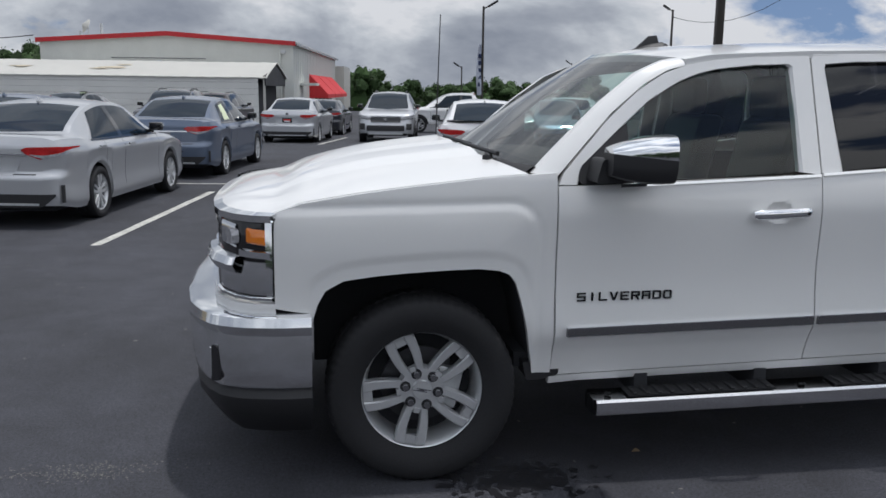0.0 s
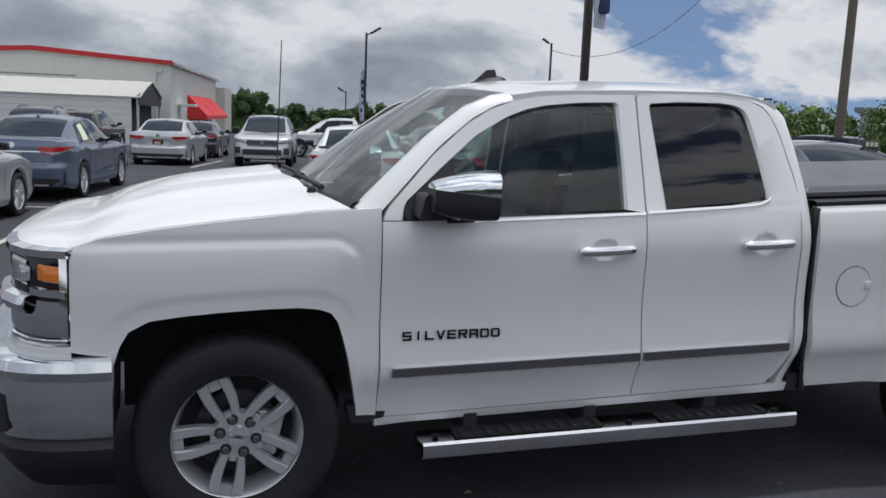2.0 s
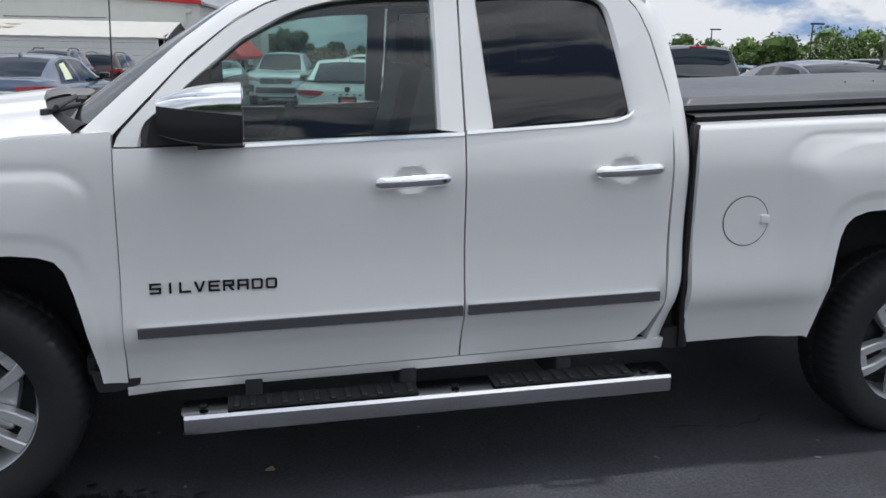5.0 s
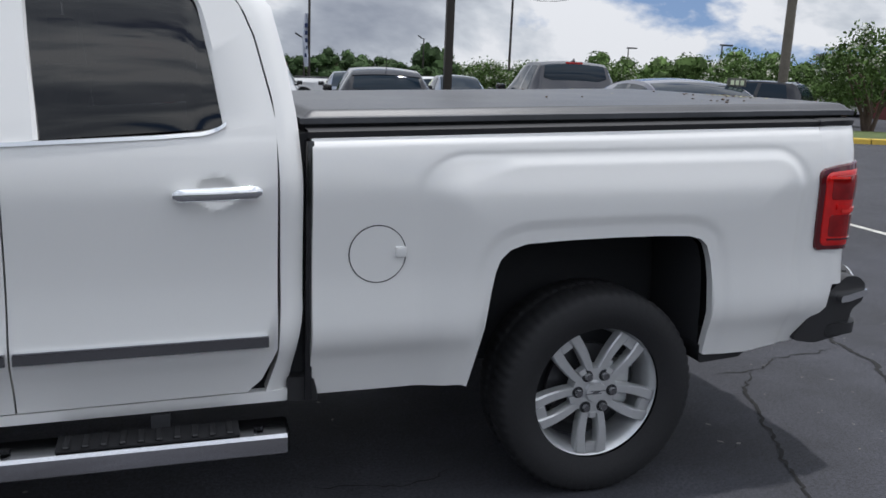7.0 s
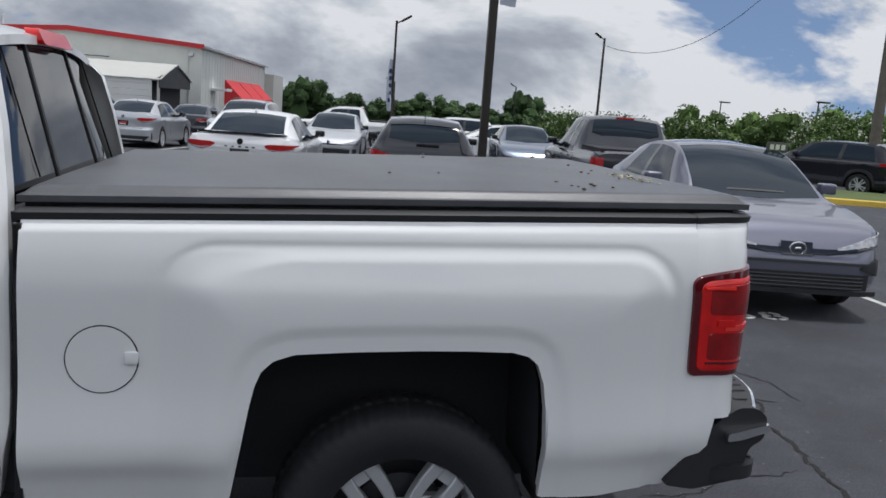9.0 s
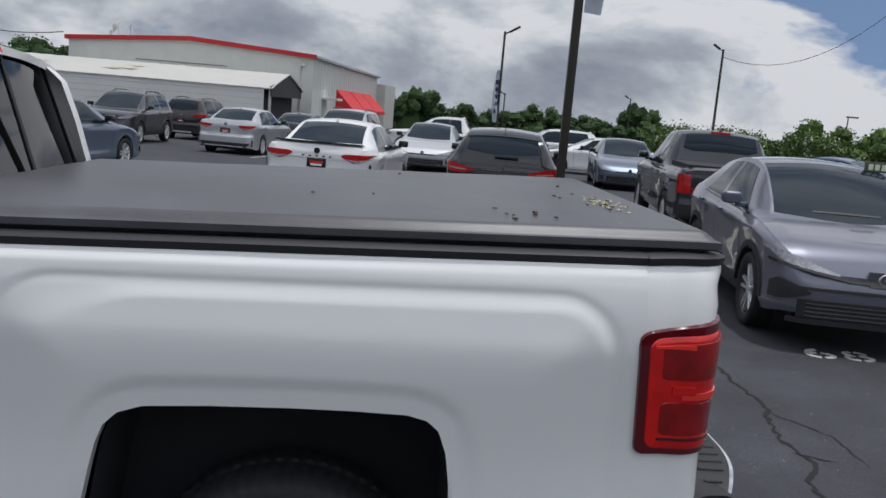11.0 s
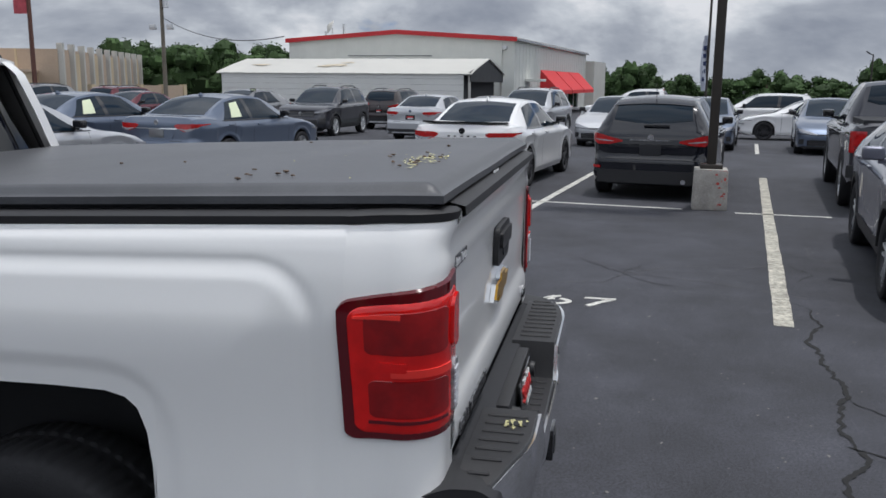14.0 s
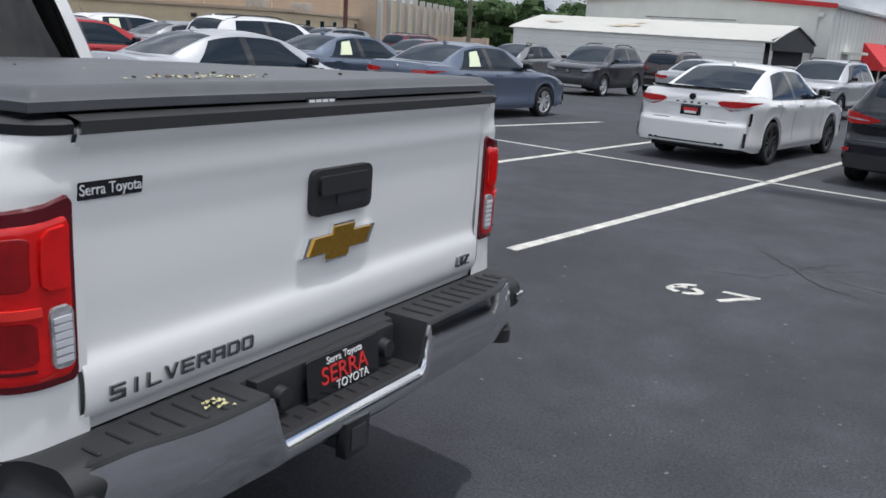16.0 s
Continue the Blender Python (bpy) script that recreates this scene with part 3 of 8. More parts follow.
# black sail patch under the mirror and window seals
both("mirror_patch", lambda bm, p: (prism(bm, round_poly([(0.63, 1.245), (0.625, 1.30), (0.66, 1.34), (0.83, 1.482), (0.845, 1.49), (0.85, 1.26), (0.80, 1.245)], 0.03), lambda u, v: p(u, side_y(u, v) + 0.004, v), Vector(p(0, 0.02, 0)) - Vector(p(0, 0, 0)))), BLACK, front_door)
def strip(bm, p, line, h, out, tilt=0.0):
    n = 24
    pts = resample([(a, 0, b) for a, b in line], n)
    prof = [(-h / 2, 0.004), (-h / 2 * 0.9, -out * (1 + 0.4 * tilt)), (h / 2 * 0.9, -out * (1.1 - 0.8 * tilt)), (h / 2, 0.004)]
    rows = grid(bm, list(range(n)), prof, lambda i, q: p(pts[i].x, side_y(pts[i].x, pts[i].z) + q[1], pts[i].z + q[0]))
    for end in (rows[0], rows[-1]):
        bm.faces.new(end)
both("belt_moulding", lambda bm, p: strip(bm, p, [(0.80, 1.241), (1.682, 1.282)], 0.013, 0.007, 0.4), CHROME, front_door, "chrome belt moulding")
both("belt_moulding", lambda bm, p: strip(bm, p, [(1.692, 1.286), (2.10, 1.313), (2.24, 1.326), (2.285, 1.338), (2.312, 1.358)], 0.013, 0.007, 0.4), CHROME, rear_door, "chrome belt moulding")
both("body_moulding", lambda bm, p: strip(bm, p, [(0.587, 0.641), (1.678, 0.664)], 0.036, 0.016), DARK_CHROME, front_door, "dark bright-edged side moulding")
both("body_moulding", lambda bm, p: strip(bm, p, [(1.698, 0.6645), (2.432, 0.682)], 0.036, 0.016), DARK_CHROME, rear_door, "dark bright-edged side moulding")
for lo, hi, doors in ((0.59, 1.676, front_door), (1.70, 2.430, rear_door)):
    both("moulding_edge", lambda bm, p: strip(bm, p, [(lo, 0.641 + 0.0227 * (lo - 0.587) + 0.019), (hi, 0.641 + 0.0227 * (hi - 0.587) + 0.019)], 0.006, 0.017), CHROME, doors)
def handle(bm, p, x0, x1, z):
    prof = [(math.cos(a) * 0.015, math.sin(a) * 0.0215) for a in [i * math.tau / 12 for i in range(12)]]
    rows = []
    for i in range(17):
        t = i / 16
        x = x0 + (x1 - x0) * t
        k = min(1, 8 * t + 0.55, 8 * (1 - t) + 0.55)
        out = 0.024 + 0.014 * math.sin(math.pi * t) ** 0.6
        rows.append([bm.verts.new(p(x, -out + 0.002 + a * k, z + 0.012 * (t - 0.5) + b * k)) for a, b in prof])
    for a, b in zip(rows, rows[1:]):
        for i in range(12):
            bm.faces.new((a[i], a[(i + 1) % 12], b[(i + 1) % 12], b[i]))
    bm.faces.new(rows[0]), bm.faces.new(rows[-1])
    for x in (x0 + 0.02, x1 - 0.03):
        cyl(bm, p(x, 0.02, z), p(x, -0.022, z), 0.014, 0.013, 10)
for doors, x0, x1, z in ((front_door, 1.367, 1.625, 1.128), (rear_door, 2.152, 2.412, 1.153)):
    both("door_handle", lambda bm, p: handle(bm, p, x0, x1, z), CHROME, doors, "chrome door handle")
both("lock_cylinder", lambda bm, p: cyl(bm, p(1.60, -0.038, 1.131), p(1.60, -0.046, 1.131), 0.008, 0.007, 12), GLOSS_BLACK, front_door)
def letter(ch, w, h, t):
    """Wide block capitals as strokes: outlines in a box of w by h."""
    c = 0.22 * h
    bar = lambda x0, x1, z0, z1: [(x0, z0), (x1, z0), (x1, z1), (x0, z1)]
    m0, m1 = (h - t) / 2, (h + t) / 2
    return {
        "S": [bar(0, w, 0, t), bar(w - t * 1.2, w, t, m0), bar(0, w, m0, m1), bar(0, t * 1.2, m1, h - t), bar(0, w, h - t, h)],
        "I": [bar(w / 2 - t * 0.6, w / 2 + t * 0.6, 0, h)],
        "L": [bar(0, w, 0, t), bar(0, t * 1.2, t, h)],
        "V": [[(w / 2 - t * 0.7, 0), (w / 2 + t * 0.7, 0), (w, h), (w - t * 1.3, h), (w / 2, t * 1.4), (t * 1.3, h), (0, h)]],
        "E": [bar(0, t * 1.2, 0, h), bar(t * 1.2, w, 0, t), bar(t * 1.2, w * 0.9, m0, m1), bar(t * 1.2, w, h - t, h)],
        "R": [bar(0, t * 1.2, 0, h), bar(t * 1.2, w, h - t, h), bar(w - t * 1.2, w, m0, h - t), bar(t * 1.2, w - t * 1.2, m0, m1), [(w * 0.45, m0), (w * 0.45 + t * 1.5, m0), (w, 0), (w - t * 1.5, 0)]],
        "A": [bar(0, t * 1.2, 0, h - t), bar(w - t * 1.2, w, 0, h - t), bar(0, w, h - t, h), bar(t * 1.2, w - t * 1.2, m0 - t * 0.3, m1 - t * 0.3)],
        "D": [bar(0, t * 1.2, 0, h), bar(t * 1.2, w - t * 0.6, 0, t), bar(t * 1.2, w - t * 0.6, h - t, h), bar(w - t * 1.2, w, t * 0.7, h - t * 0.7)],
        "O": [bar(0, t * 1.2, t * 0.6, h - t * 0.6), bar(w - t * 1.2, w, t * 0.6, h - t * 0.6), bar(t * 0.6, w - t * 0.6, 0, t), bar(t * 0.6, w - t * 0.6, h - t, h)],
    }[ch]


def badge_word(word, start, pitch, w, h, at, depth, parent, mtl):
    """Raised letters, each a part; at(u, v) places the left foot line."""
    for k, ch in enumerate(word):
        bm = bmesh.new()
        for stroke in letter(ch, w, h, h * 0.175):
            prism(bm, stroke, lambda u, v: at(start + k * pitch + u, v), depth)
        part("letter", bm, mtl, parent, "", False)


badge_word("SILVERADO", 0.629, 0.0464, 0.037, 0.036, lambda u, v: (u, side_y(u, 0.78) - 0.001, 0.768 + v + 0.012 * (u - 0.63)), (0, -0.006, 0), front_door[0], LETTER_DARK)
badge_word("SILVERADO", -1.037, 0.0464, 0.037, 0.036, lambda u, v: (-u, TW - side_y(-u, 0.78) + 0.001, 0.768 + v + 0.012 * (-u - 0.63)), (0, 0.006, 0), front_door[1], LETTER_DARK)

# mirrors
def mirror_shell(bm, p, chrome):
    pr = [(0.0, 0.0), (0.0, 1.0)]
    us = span(0, 1, 9)
    n = 22
    rows = []
    for u in us:
        k = 1 - 0.42 * u**2.4
        ring_ = []
        for i in range(n):
            a = i * math.tau / n
            ca, sa = math.cos(a), math.sin(a)
            q = 4.0
            rr = (abs(ca) ** q + abs(sa) ** q) ** (-1 / q)
            yy, zz = rr * ca * 0.095 * k, rr * sa * (0.090 if sa > 0 else 0.100) * k
            ring_.append((0.942 - 0.245 * u, -0.112 + yy, 1.366 + zz - 0.012 * u))
        rows.append(ring_)
    vs = [[bm.verts.new(p(*c)) for c in r] for r in rows]
    for a, b in zip(vs, vs[1:]):
        for i in range(n):
            bm.faces.new((a[i], a[(i + 1) % n], b[(i + 1) % n], b[i]))
    bm.faces.new(vs[-1]), bm.faces.new(vs[0])
    geo = bm.verts[:] + bm.edges[:] + bm.faces[:]
    bmesh.ops.bisect_plane(bm, geom=geo, plane_co=p(0.82, 0, 1.372), plane_no=(0.10, 0, 1), clear_inner=chrome, clear_outer=not chrome)
mirror = both("mirror", lambda bm, p: mirror_shell(bm, p, False), BLACK, front_door, "black mirror with chrome cap")
both("mirror_cap", lambda bm, p: mirror_shell(bm, p, True), CHROME, front_door, "chrome mirror cap")
both("mirror_arm", lambda bm, p: [prism(bm, round_poly([(0.655, 1.262), (0.85, 1.268), (0.86, 1.34), (0.68, 1.36)], 0.02), lambda u, v: p(u, 0.04, v), Vector(p(0, -0.14, 0)) - Vector(p(0, 0, 0)))], BLACK, front_door)
both("mirror_glass", lambda bm, p: [prism(bm, round_poly([(-0.192, 1.285), (-0.032, 1.285), (-0.032, 1.440), (-0.192, 1.440)], 0.03), lambda u, v: p(0.944, u, v), (0.003, 0, 0))], STEEL, front_door)

# cab top
def roof_at(u, v):
    s = abs(v)
    x = 1.00 + 1.43 * u + 0.10 * s * s * (1 - u) * 1.2 - 0.03 * u * s * s
    edge_z = lerp_table([(0.9, 1.70), (1.10, 1.752), (1.24, 1.777), (1.682, 1.800), (2.12, 1.812), (2.30, 1.797), (2.45, 1.775)], x)
    y_edge = side_y(x, edge_z) - 0.004
    y = TW / 2 + v * (TW / 2 - y_edge)
    z = edge_z + 0.062 * (1 - s**2.4) - 0.012 * sstep(0.9, 1.0, u)
    return (x, y, z)
bm = bmesh.new()
grid(bm, span(0, 1, 26), [-1, -0.99, -0.96] + span(-0.9, 0.9, 25) + [0.96, 0.99, 1], roof_at)
rim(bm, (0, 0, -0.03))
part("roof", bm, WHITE, truck)
def pillar(bm, p):
    outer = [(0.44, 1.288), (0.56, 1.40), (0.75, 1.572), (0.92, 1.70), (1.04, 1.752), (1.20, 1.778), (1.45, 1.795), (1.70, 1.803)]
    inner = [(0.542, 1.282), (0.65, 1.395), (0.78, 1.530), (0.93, 1.650), (1.04, 1.710), (1.18, 1.745), (1.42, 1.772), (1.70, 1.783)]
    o, i = resample([(a, 0, b) for a, b in outer], 40), resample([(a, 0, b) for a, b in inner], 40)
    grid(bm, [0, 0.5, 1], list(range(40)), lambda t, k: (lambda q: p(q.x, side_y(max(q.x, 0.54), q.z) + 0.004 + 0.03 * (1 - t) ** 2, q.z))(o[k].lerp(i[k], t)))
    fold(bm, p, 0.05)
both("a_pillar", pillar, WHITE, truck)
def rear_pillar(bm, p):
    o = [(1.70, 1.803), (2.12, 1.814), (2.30, 1.802), (2.40, 1.775), (2.46, 1.72), (2.50, 1.56), (2.53, 1.38), (2.545, 1.20), (2.545, 0.75), (2.52, 0.60), (2.50, 0.48)]
    i = [(1.70, 1.783), (2.11, 1.794), (2.25, 1.783), (2.325, 1.758), (2.366, 1.715), (2.406, 1.62), (2.456, 1.42), (2.469, 1.2), (2.472, 0.80), (2.465, 0.62), (2.43, 0.49)]
    a, b = resample([(q, 0, r) for q, r in o], 50), resample([(q, 0, r) for q, r in i], 50)
    grid(bm, [0, 0.3, 0.7, 1], list(range(50)), lambda t, k: (lambda q: p(q.x, side_y(min(q.x, 2.49), q.z) + 0.035 * (1 - t) ** 3, q.z))(a[k].lerp(b[k], t)))
    fold(bm, p, 0.06)
both("cab_corner", rear_pillar, WHITE, truck)
def windshield_at(u, v):
    s = abs(v)
    x0, z0 = 0.24 + 0.22 * s**2.2, 1.262 + 0.03 * s
    x1, z1 = 1.01 + 0.11 * s * s, 1.805 - 0.05 * s**2
    y_half = (TW / 2 - 0.075) * (1 - u) + (TW / 2 - 0.225) * u
    return (x0 + (x1 - x0) * u, TW / 2 + v * y_half, z0 + (z1 - z0) * u + 0.02 * math.sin(math.pi * u))
bm = bmesh.new()
grid(bm, span(0, 1, 10), span(-1, 1, 17), windshield_at)
part("windshield", bm, WINDSHIELD, truck, "clear windshield").visible_shadow = False
def back_at(u, v):
    x0, x1 = 2.535, 2.405
    half = (TW / 2 - 0.115) * (1 - u) + (TW / 2 - 0.225) * u
    return (x0 + (x1 - x0) * u - 0.05 * abs(v) ** 4, TW / 2 + v * half, 1.33 + 0.47 * u)
bm = bmesh.new()
grid(bm, span(0, 1, 5), span(-1, 1, 15), back_at)
part("rear_glass", bm, PRIVACY, truck, "dark sliding rear window").visible_shadow = False
for v in (-0.36, 0.36, -0.99, 0.99):
    bm = bmesh.new()
    grid(bm, span(0, 1, 4), [v - 0.014, v + 0.014], lambda u, w: Vector(back_at(u, w)) + Vector((0.006, 0, 0)))
    rim(bm, (-0.008, 0, 0))
    part("rear_window_bar", bm, BLACK, truck)
bm = bmesh.new()
prism(bm, round_poly([(TW / 2 - 0.20, 1.800), (TW / 2 + 0.20, 1.800), (TW / 2 + 0.19, 1.852), (TW / 2 - 0.19, 1.852)], 0.018), lambda u, v: (2.385 + (1.85 - v) * 0.5, u, v), (0.045, 0, 0))
part("brake_light", bm, RED_LENS, truck, "red high brake light")
# roof antenna fin
bm = bmesh.new()
fc = TW / 2
base = [(1.160, 0.012, 0.0), (1.20, 0.040, 0.014), (1.27, 0.050, 0.030), (1.33, 0.046, 0.034), (1.362, 0.020, 0.022)]
grid(bm, base, span(-1, 1, 9), lambda q, v: (q[0], fc + v * q[1], 1.800 + q[2] + 0.016 * (q[0] - 1.16) / 0.2 + (0.022 if abs(v) < 0.99 else -0.02) * math.sqrt(max(1 - v * v, 0))))
blade = [(1.200, 1.838), (1.318, 1.850), (1.304, 1.902), (1.262, 1.897)]
vs = [[bm.verts.new((x, fc + s * (0.016 if z < 1.86 else 0.006), z)) for x, z in blade] for s in (-1, 1)]
bm.faces.new(vs[0]), bm.faces.new(list(reversed(vs[1])))
for k in range(4):
    bm.faces.new((vs[0][k], vs[1][k], vs[1][(k + 1) % 4], vs[0][(k + 1) % 4]))
part("antenna_fin", bm, BLACK, truck, "black shark-fin antenna")
part("whip_antenna", cyl_bm((0.300, 1.850, 1.25), (0.319, 1.834, 2.05), 0.0045, 0.0028, 8), BLACK, truck, "thin black whip antenna")
part("antenna_base", cyl_bm((0.300, 1.850, 1.24), (0.301, 1.849, 1.285), 0.016, 0.010, 12), BLACK, truck)
# cowl and wipers
bm = bmesh.new()
grid(bm, span(0, 1, 5), span(-1, 1, 15), lambda u, v: ((0.19 + 0.235 * abs(v) ** 2.2) + 0.09 * u - 0.01, TW / 2 + v * (TW / 2 - 0.10), 1.283 + 0.03 * math.sin(u * 3.1) + 0.055 * (1 - abs(v) ** 2.6) * (1 - u)))
cowl = part("cowl", bm, BLACK, truck, "black wiper cowl")
for y0, y1 in ((0.30, 0.95), (0.95, 1.60)):
    bm = bmesh.new()
    cyl(bm, (0.30, y0, 1.335), (0.36, y0 + 0.28, 1.345), 0.013, 0.009, 8)
    cyl(bm, (0.34, y0 - 0.03, 1.352), (0.30, y1 - 0.1, 1.36), 0.010, 0.010, 8)
    cyl(bm, (0.30, y0, 1.30), (0.30, y0, 1.345), 0.022, 0.018, 12)
    part("wiper", bm, BLACK, cowl)

# bed
BED_TOP = [(2.56, 1.316), (3.405, 1.350), (4.60, 1.396), (4.72, 1.399)]
bed_top = lambda x: lerp_table(BED_TOP, x)
def bed_bottom(x):
    if x < 3.118:
        return lerp_table([(2.57, 0.462), (3.118, 0.470)], x)
    if x <= 4.056:
        return lerp_table(REAR_ARCH, x)
    return lerp_table([(4.056, 0.525), (4.25, 0.530), (4.47, 0.548), (4.50, 0.56), (4.60, 0.70), (4.64, 0.775), (4.70, 0.785)], x)
def bed_side(bm, p):
    xs = sorted(span(3.2, 4.0, 48) + span(2.572, 3.10, 34) + [q[0] for q in REAR_ARCH] + [3.27, 3.37, 3.55, 3.72, 3.86, 3.955] + span(4.07, 4.50, 34))
    def at(x, v):
        z0, z1 = bed_bottom(x), bed_top(x)
        z = level(z0, 1.03, z1, v)
        return p(x, side_y(x, z) + 0.012 * sstep(z1 - 0.03, z1, z), z)
    grid(bm, xs, span(0, 1, 100), at)
    fold(bm, p)
both("bed_side", bed_side, WHITE, truck, "white bed side with wheel flare")
XR, RC = 4.708, 0.095
TGX = [(0.80, 4.690), (0.84, 4.712), (0.90, 4.716), (0.93, 4.712), (0.97, 4.700), (1.10, 4.703), (1.27, 4.706), (1.30, 4.710), (1.33, 4.706), (1.36, 4.708), (1.385, 4.722), (1.402, 4.728), (1.414, 4.724)]
def corner(t, z, push=0.0):
    """Round the rear corner: t 0 to 1 along the side, 1 to 2 round the bend, 2 to 3 across the rear."""
    ys = side_y(4.56, z) + 0.004
    # the top edge flares to meet the tailgate
    push += (smooth_table(TGX, z) - 4.706) * sstep(1.3, 2.0, t) if z > 1.27 else 0.0
    if t <= 1:
        x = 4.50 + (XR - RC - 4.50) * t
        k = sstep(0, 1, t)
        return (x, side_y(x, z) * (1 - k) + ys * k - push, z)
    if t <= 2:
        a = (t - 1) * math.pi / 2
        return (XR - RC + (RC + push) * math.sin(a), ys + RC - (RC + push) * math.cos(a), z)
    return (XR + push, ys + RC + (0.186 - ys - RC) * (t - 2), z)
def corner_bottom(t):
    return bed_bottom(4.50 + (XR - RC - 4.50) * t) if t < 1 else 0.785
def bed_corner(bm, p):
    ts = span(0, 1, 8) + [1.2, 1.4, 1.6, 1.8, 2.0, 2.33, 2.66, 3.0]
    def at(t, v):
        z1 = bed_top(min(4.50 + 0.2 * t, 4.71))
        z0 = corner_bottom(t)
        z = level(z0, 1.03, z1, v)
        c = corner(t, z, -0.010 * sstep(z1 - 0.03, z1, z))
        return p(*c)
    grid(bm, ts, span(0, 1, 40), at)
    fold(bm, p, 0.02)
both("bed_corner", bed_corner, WHITE, truck)
def rail_corner(bm, p):
    ts = span(0, 1, 4) + [1.2, 1.4, 1.6, 1.8, 2.0, 2.5, 3.0]
    def at(t, q):
        z1 = bed_top(min(4.50 + 0.2 * t, 4.71))
        return p(*corner(t, z1 + q[1] * 0 , -q[0])[:2], z1 + q[1])
    grid(bm, ts, [(0.035, -0.004), (0.006, 0.002), (0.002, 0.020), (0.012, 0.026), (0.05, 0.028)], at)
both("rail_corner", rail_corner, BLACK, truck)
both("bed_rail", lambda bm, p: (grid(bm, span(2.56, 4.50, 20), [(0.035, -0.004), (0.012, 0.002), (0.008, 0.020), (0.018, 0.026), (0.10, 0.028), (0.11, 0.0)], lambda x, q: p(x, side_y(min(x, 4.64), bed_top(x)) + q[0], bed_top(x) + q[1]))), BLACK, truck, "black bed rail cap")
# fuel door
def disc(bm, p, cx, cz, r, lift, n=36):
    vs = [bm.verts.new(p(cx + r * math.cos(i * math.tau / n), side_y(cx + r * math.cos(i * math.tau / n), cz + r * math.sin(i * math.tau / n)) + lift, cz + r * math.sin(i * math.tau / n))) for i in range(n)]
    c = bm.verts.new(p(cx, side_y(cx, cz) + lift, cz))
    for i in range(n):
        bm.faces.new((vs[i], vs[(i + 1) % n], c))
left = lambda x, y, z: (x, y, z)
for name, r, lift, mtl in (("fuel_door_gap", 0.0965, -0.0015, DARK), ("fuel_door", 0.093, -0.003, WHITE)):
    bm = bmesh.new()
    disc(bm, left, 2.784, 0.950, r, lift)
    part(name, bm, mtl, truck, "round white fuel door" if mtl is WHITE else "")
bm = bmesh.new()
box(bm, 2.842, 2.880, side_y(2.86, 0.955) - 0.014, side_y(2.86, 0.955) + 0.004, 0.938, 0.974, 0.008)
part("fuel_door_tab", bm, WHITE, truck)
bm = bmesh.new()
box(bm, 2.50, 2.575, 0.10, TW - 0.10, 0.45, 1.33)
part("cab_gap", bm, DARK, truck)
both("gap_trim", lambda bm, p: box(bm, 2.555, 2.578, *sorted((p(0, 0.035, 0)[1], p(0, 0.14, 0)[1])), 0.455, 1.31, 0.004), GLOSS_BLACK, truck)

# tonneau cover
COVER = [(0.0, 0.066), (0.012, 0.072), (0.03, 0.07), (0.05, 0.066)]
def cover_at(u, v):
    x = 2.545 + (4.700 - 2.545) * u
    y = 0.115 + (TW - 0.23) * v
    e = min(v, 1 - v, u * 1.1, (1 - u) * 1.1)
    z = bed_top(x) + 0.058 + 0.026 * sstep(0, 0.022, e) + 0.006 * sstep(0.02, 0.2, e) + 0.0015 * math.sin(26 * u + 5 * v) * math.sin(7 * v)
    return (x, y, z)
bm = bmesh.new()
edge = [0, 0.004, 0.008, 0.014, 0.02, 0.026, 0.05, 0.1]
grid(bm, edge + span(0.15, 0.85, 24) + [1 - e for e in reversed(edge)], edge + span(0.15, 0.85, 16) + [1 - e for e in reversed(edge)], cover_at)
rim(bm, (0, 0, -0.018))
cover = part("tonneau_cover", bm, VINYL, truck, "black vinyl tonneau cover")
bm = bmesh.new()
box(bm, 2.56, 4.66, 0.14, TW - 0.14, 1.30, 1.368)
for q in bm.verts:
    q.co.z += (q.co.x - 2.56) * 0.038
part("cover_frame", bm, DARK, truck)

# tailgate
TG0, TG1 = 0.19, TW - 0.19
bm = bmesh.new()
grid(bm, span(0.795, 1.410, 50), span(TG0 + 0.0035, TG1 - 0.0035, 40), lambda z, y: (smooth_table(TGX, z), y, z))
rim(bm, (-0.05, 0, 0))
tailgate = part("tailgate", bm, WHITE, truck, "white tailgate with badge and lettering")
for y0 in (TG0 - 0.006, TG1 - 0.006):
    bm = bmesh.new()
    grid(bm, span(0.80, 1.40, 40), [y0, y0 + 0.006, y0 + 0.012], lambda z, y: (smooth_table(TGX, z) - 0.003, y, z))
    part("tailgate_gap", bm, DARK, tailgate)
bm = bmesh.new()
grid(bm, [(4.722, 1.396), (4.736, 1.402), (4.735, 1.424), (4.70, 1.432), (4.60, 1.432)], span(TG0 + 0.004, TG1 - 0.004, 30), lambda q, y: (q[0], y, q[1]))
part("tailgate_cap", bm, BLACK, tailgate, "black tailgate cap")
def on_gate(y, z, push=0.0):
    return (smooth_table(TGX, z) + push, y, z)
CY = TW / 2 + 0.012
bm = bmesh.new()
prism(bm, round_poly([(CY - 0.125, 1.140), (CY + 0.125, 1.140), (CY + 0.125, 1.262), (CY - 0.125, 1.262)], 0.028), lambda u, v: on_gate(u, v, 0.001), (0.018, 0, 0))
gate_handle = part("tailgate_handle", bm, BLACK, tailgate, "black tailgate handle")
bm = bmesh.new()
prism(bm, round_poly([(CY - 0.03, 1.158), (CY + 0.105, 1.158), (CY + 0.105, 1.22), (CY - 0.03, 1.22)], 0.018), lambda u, v: on_gate(u, v, 0.012), (0.010, 0, 0))
part("handle_recess", bm, DARK, gate_handle)
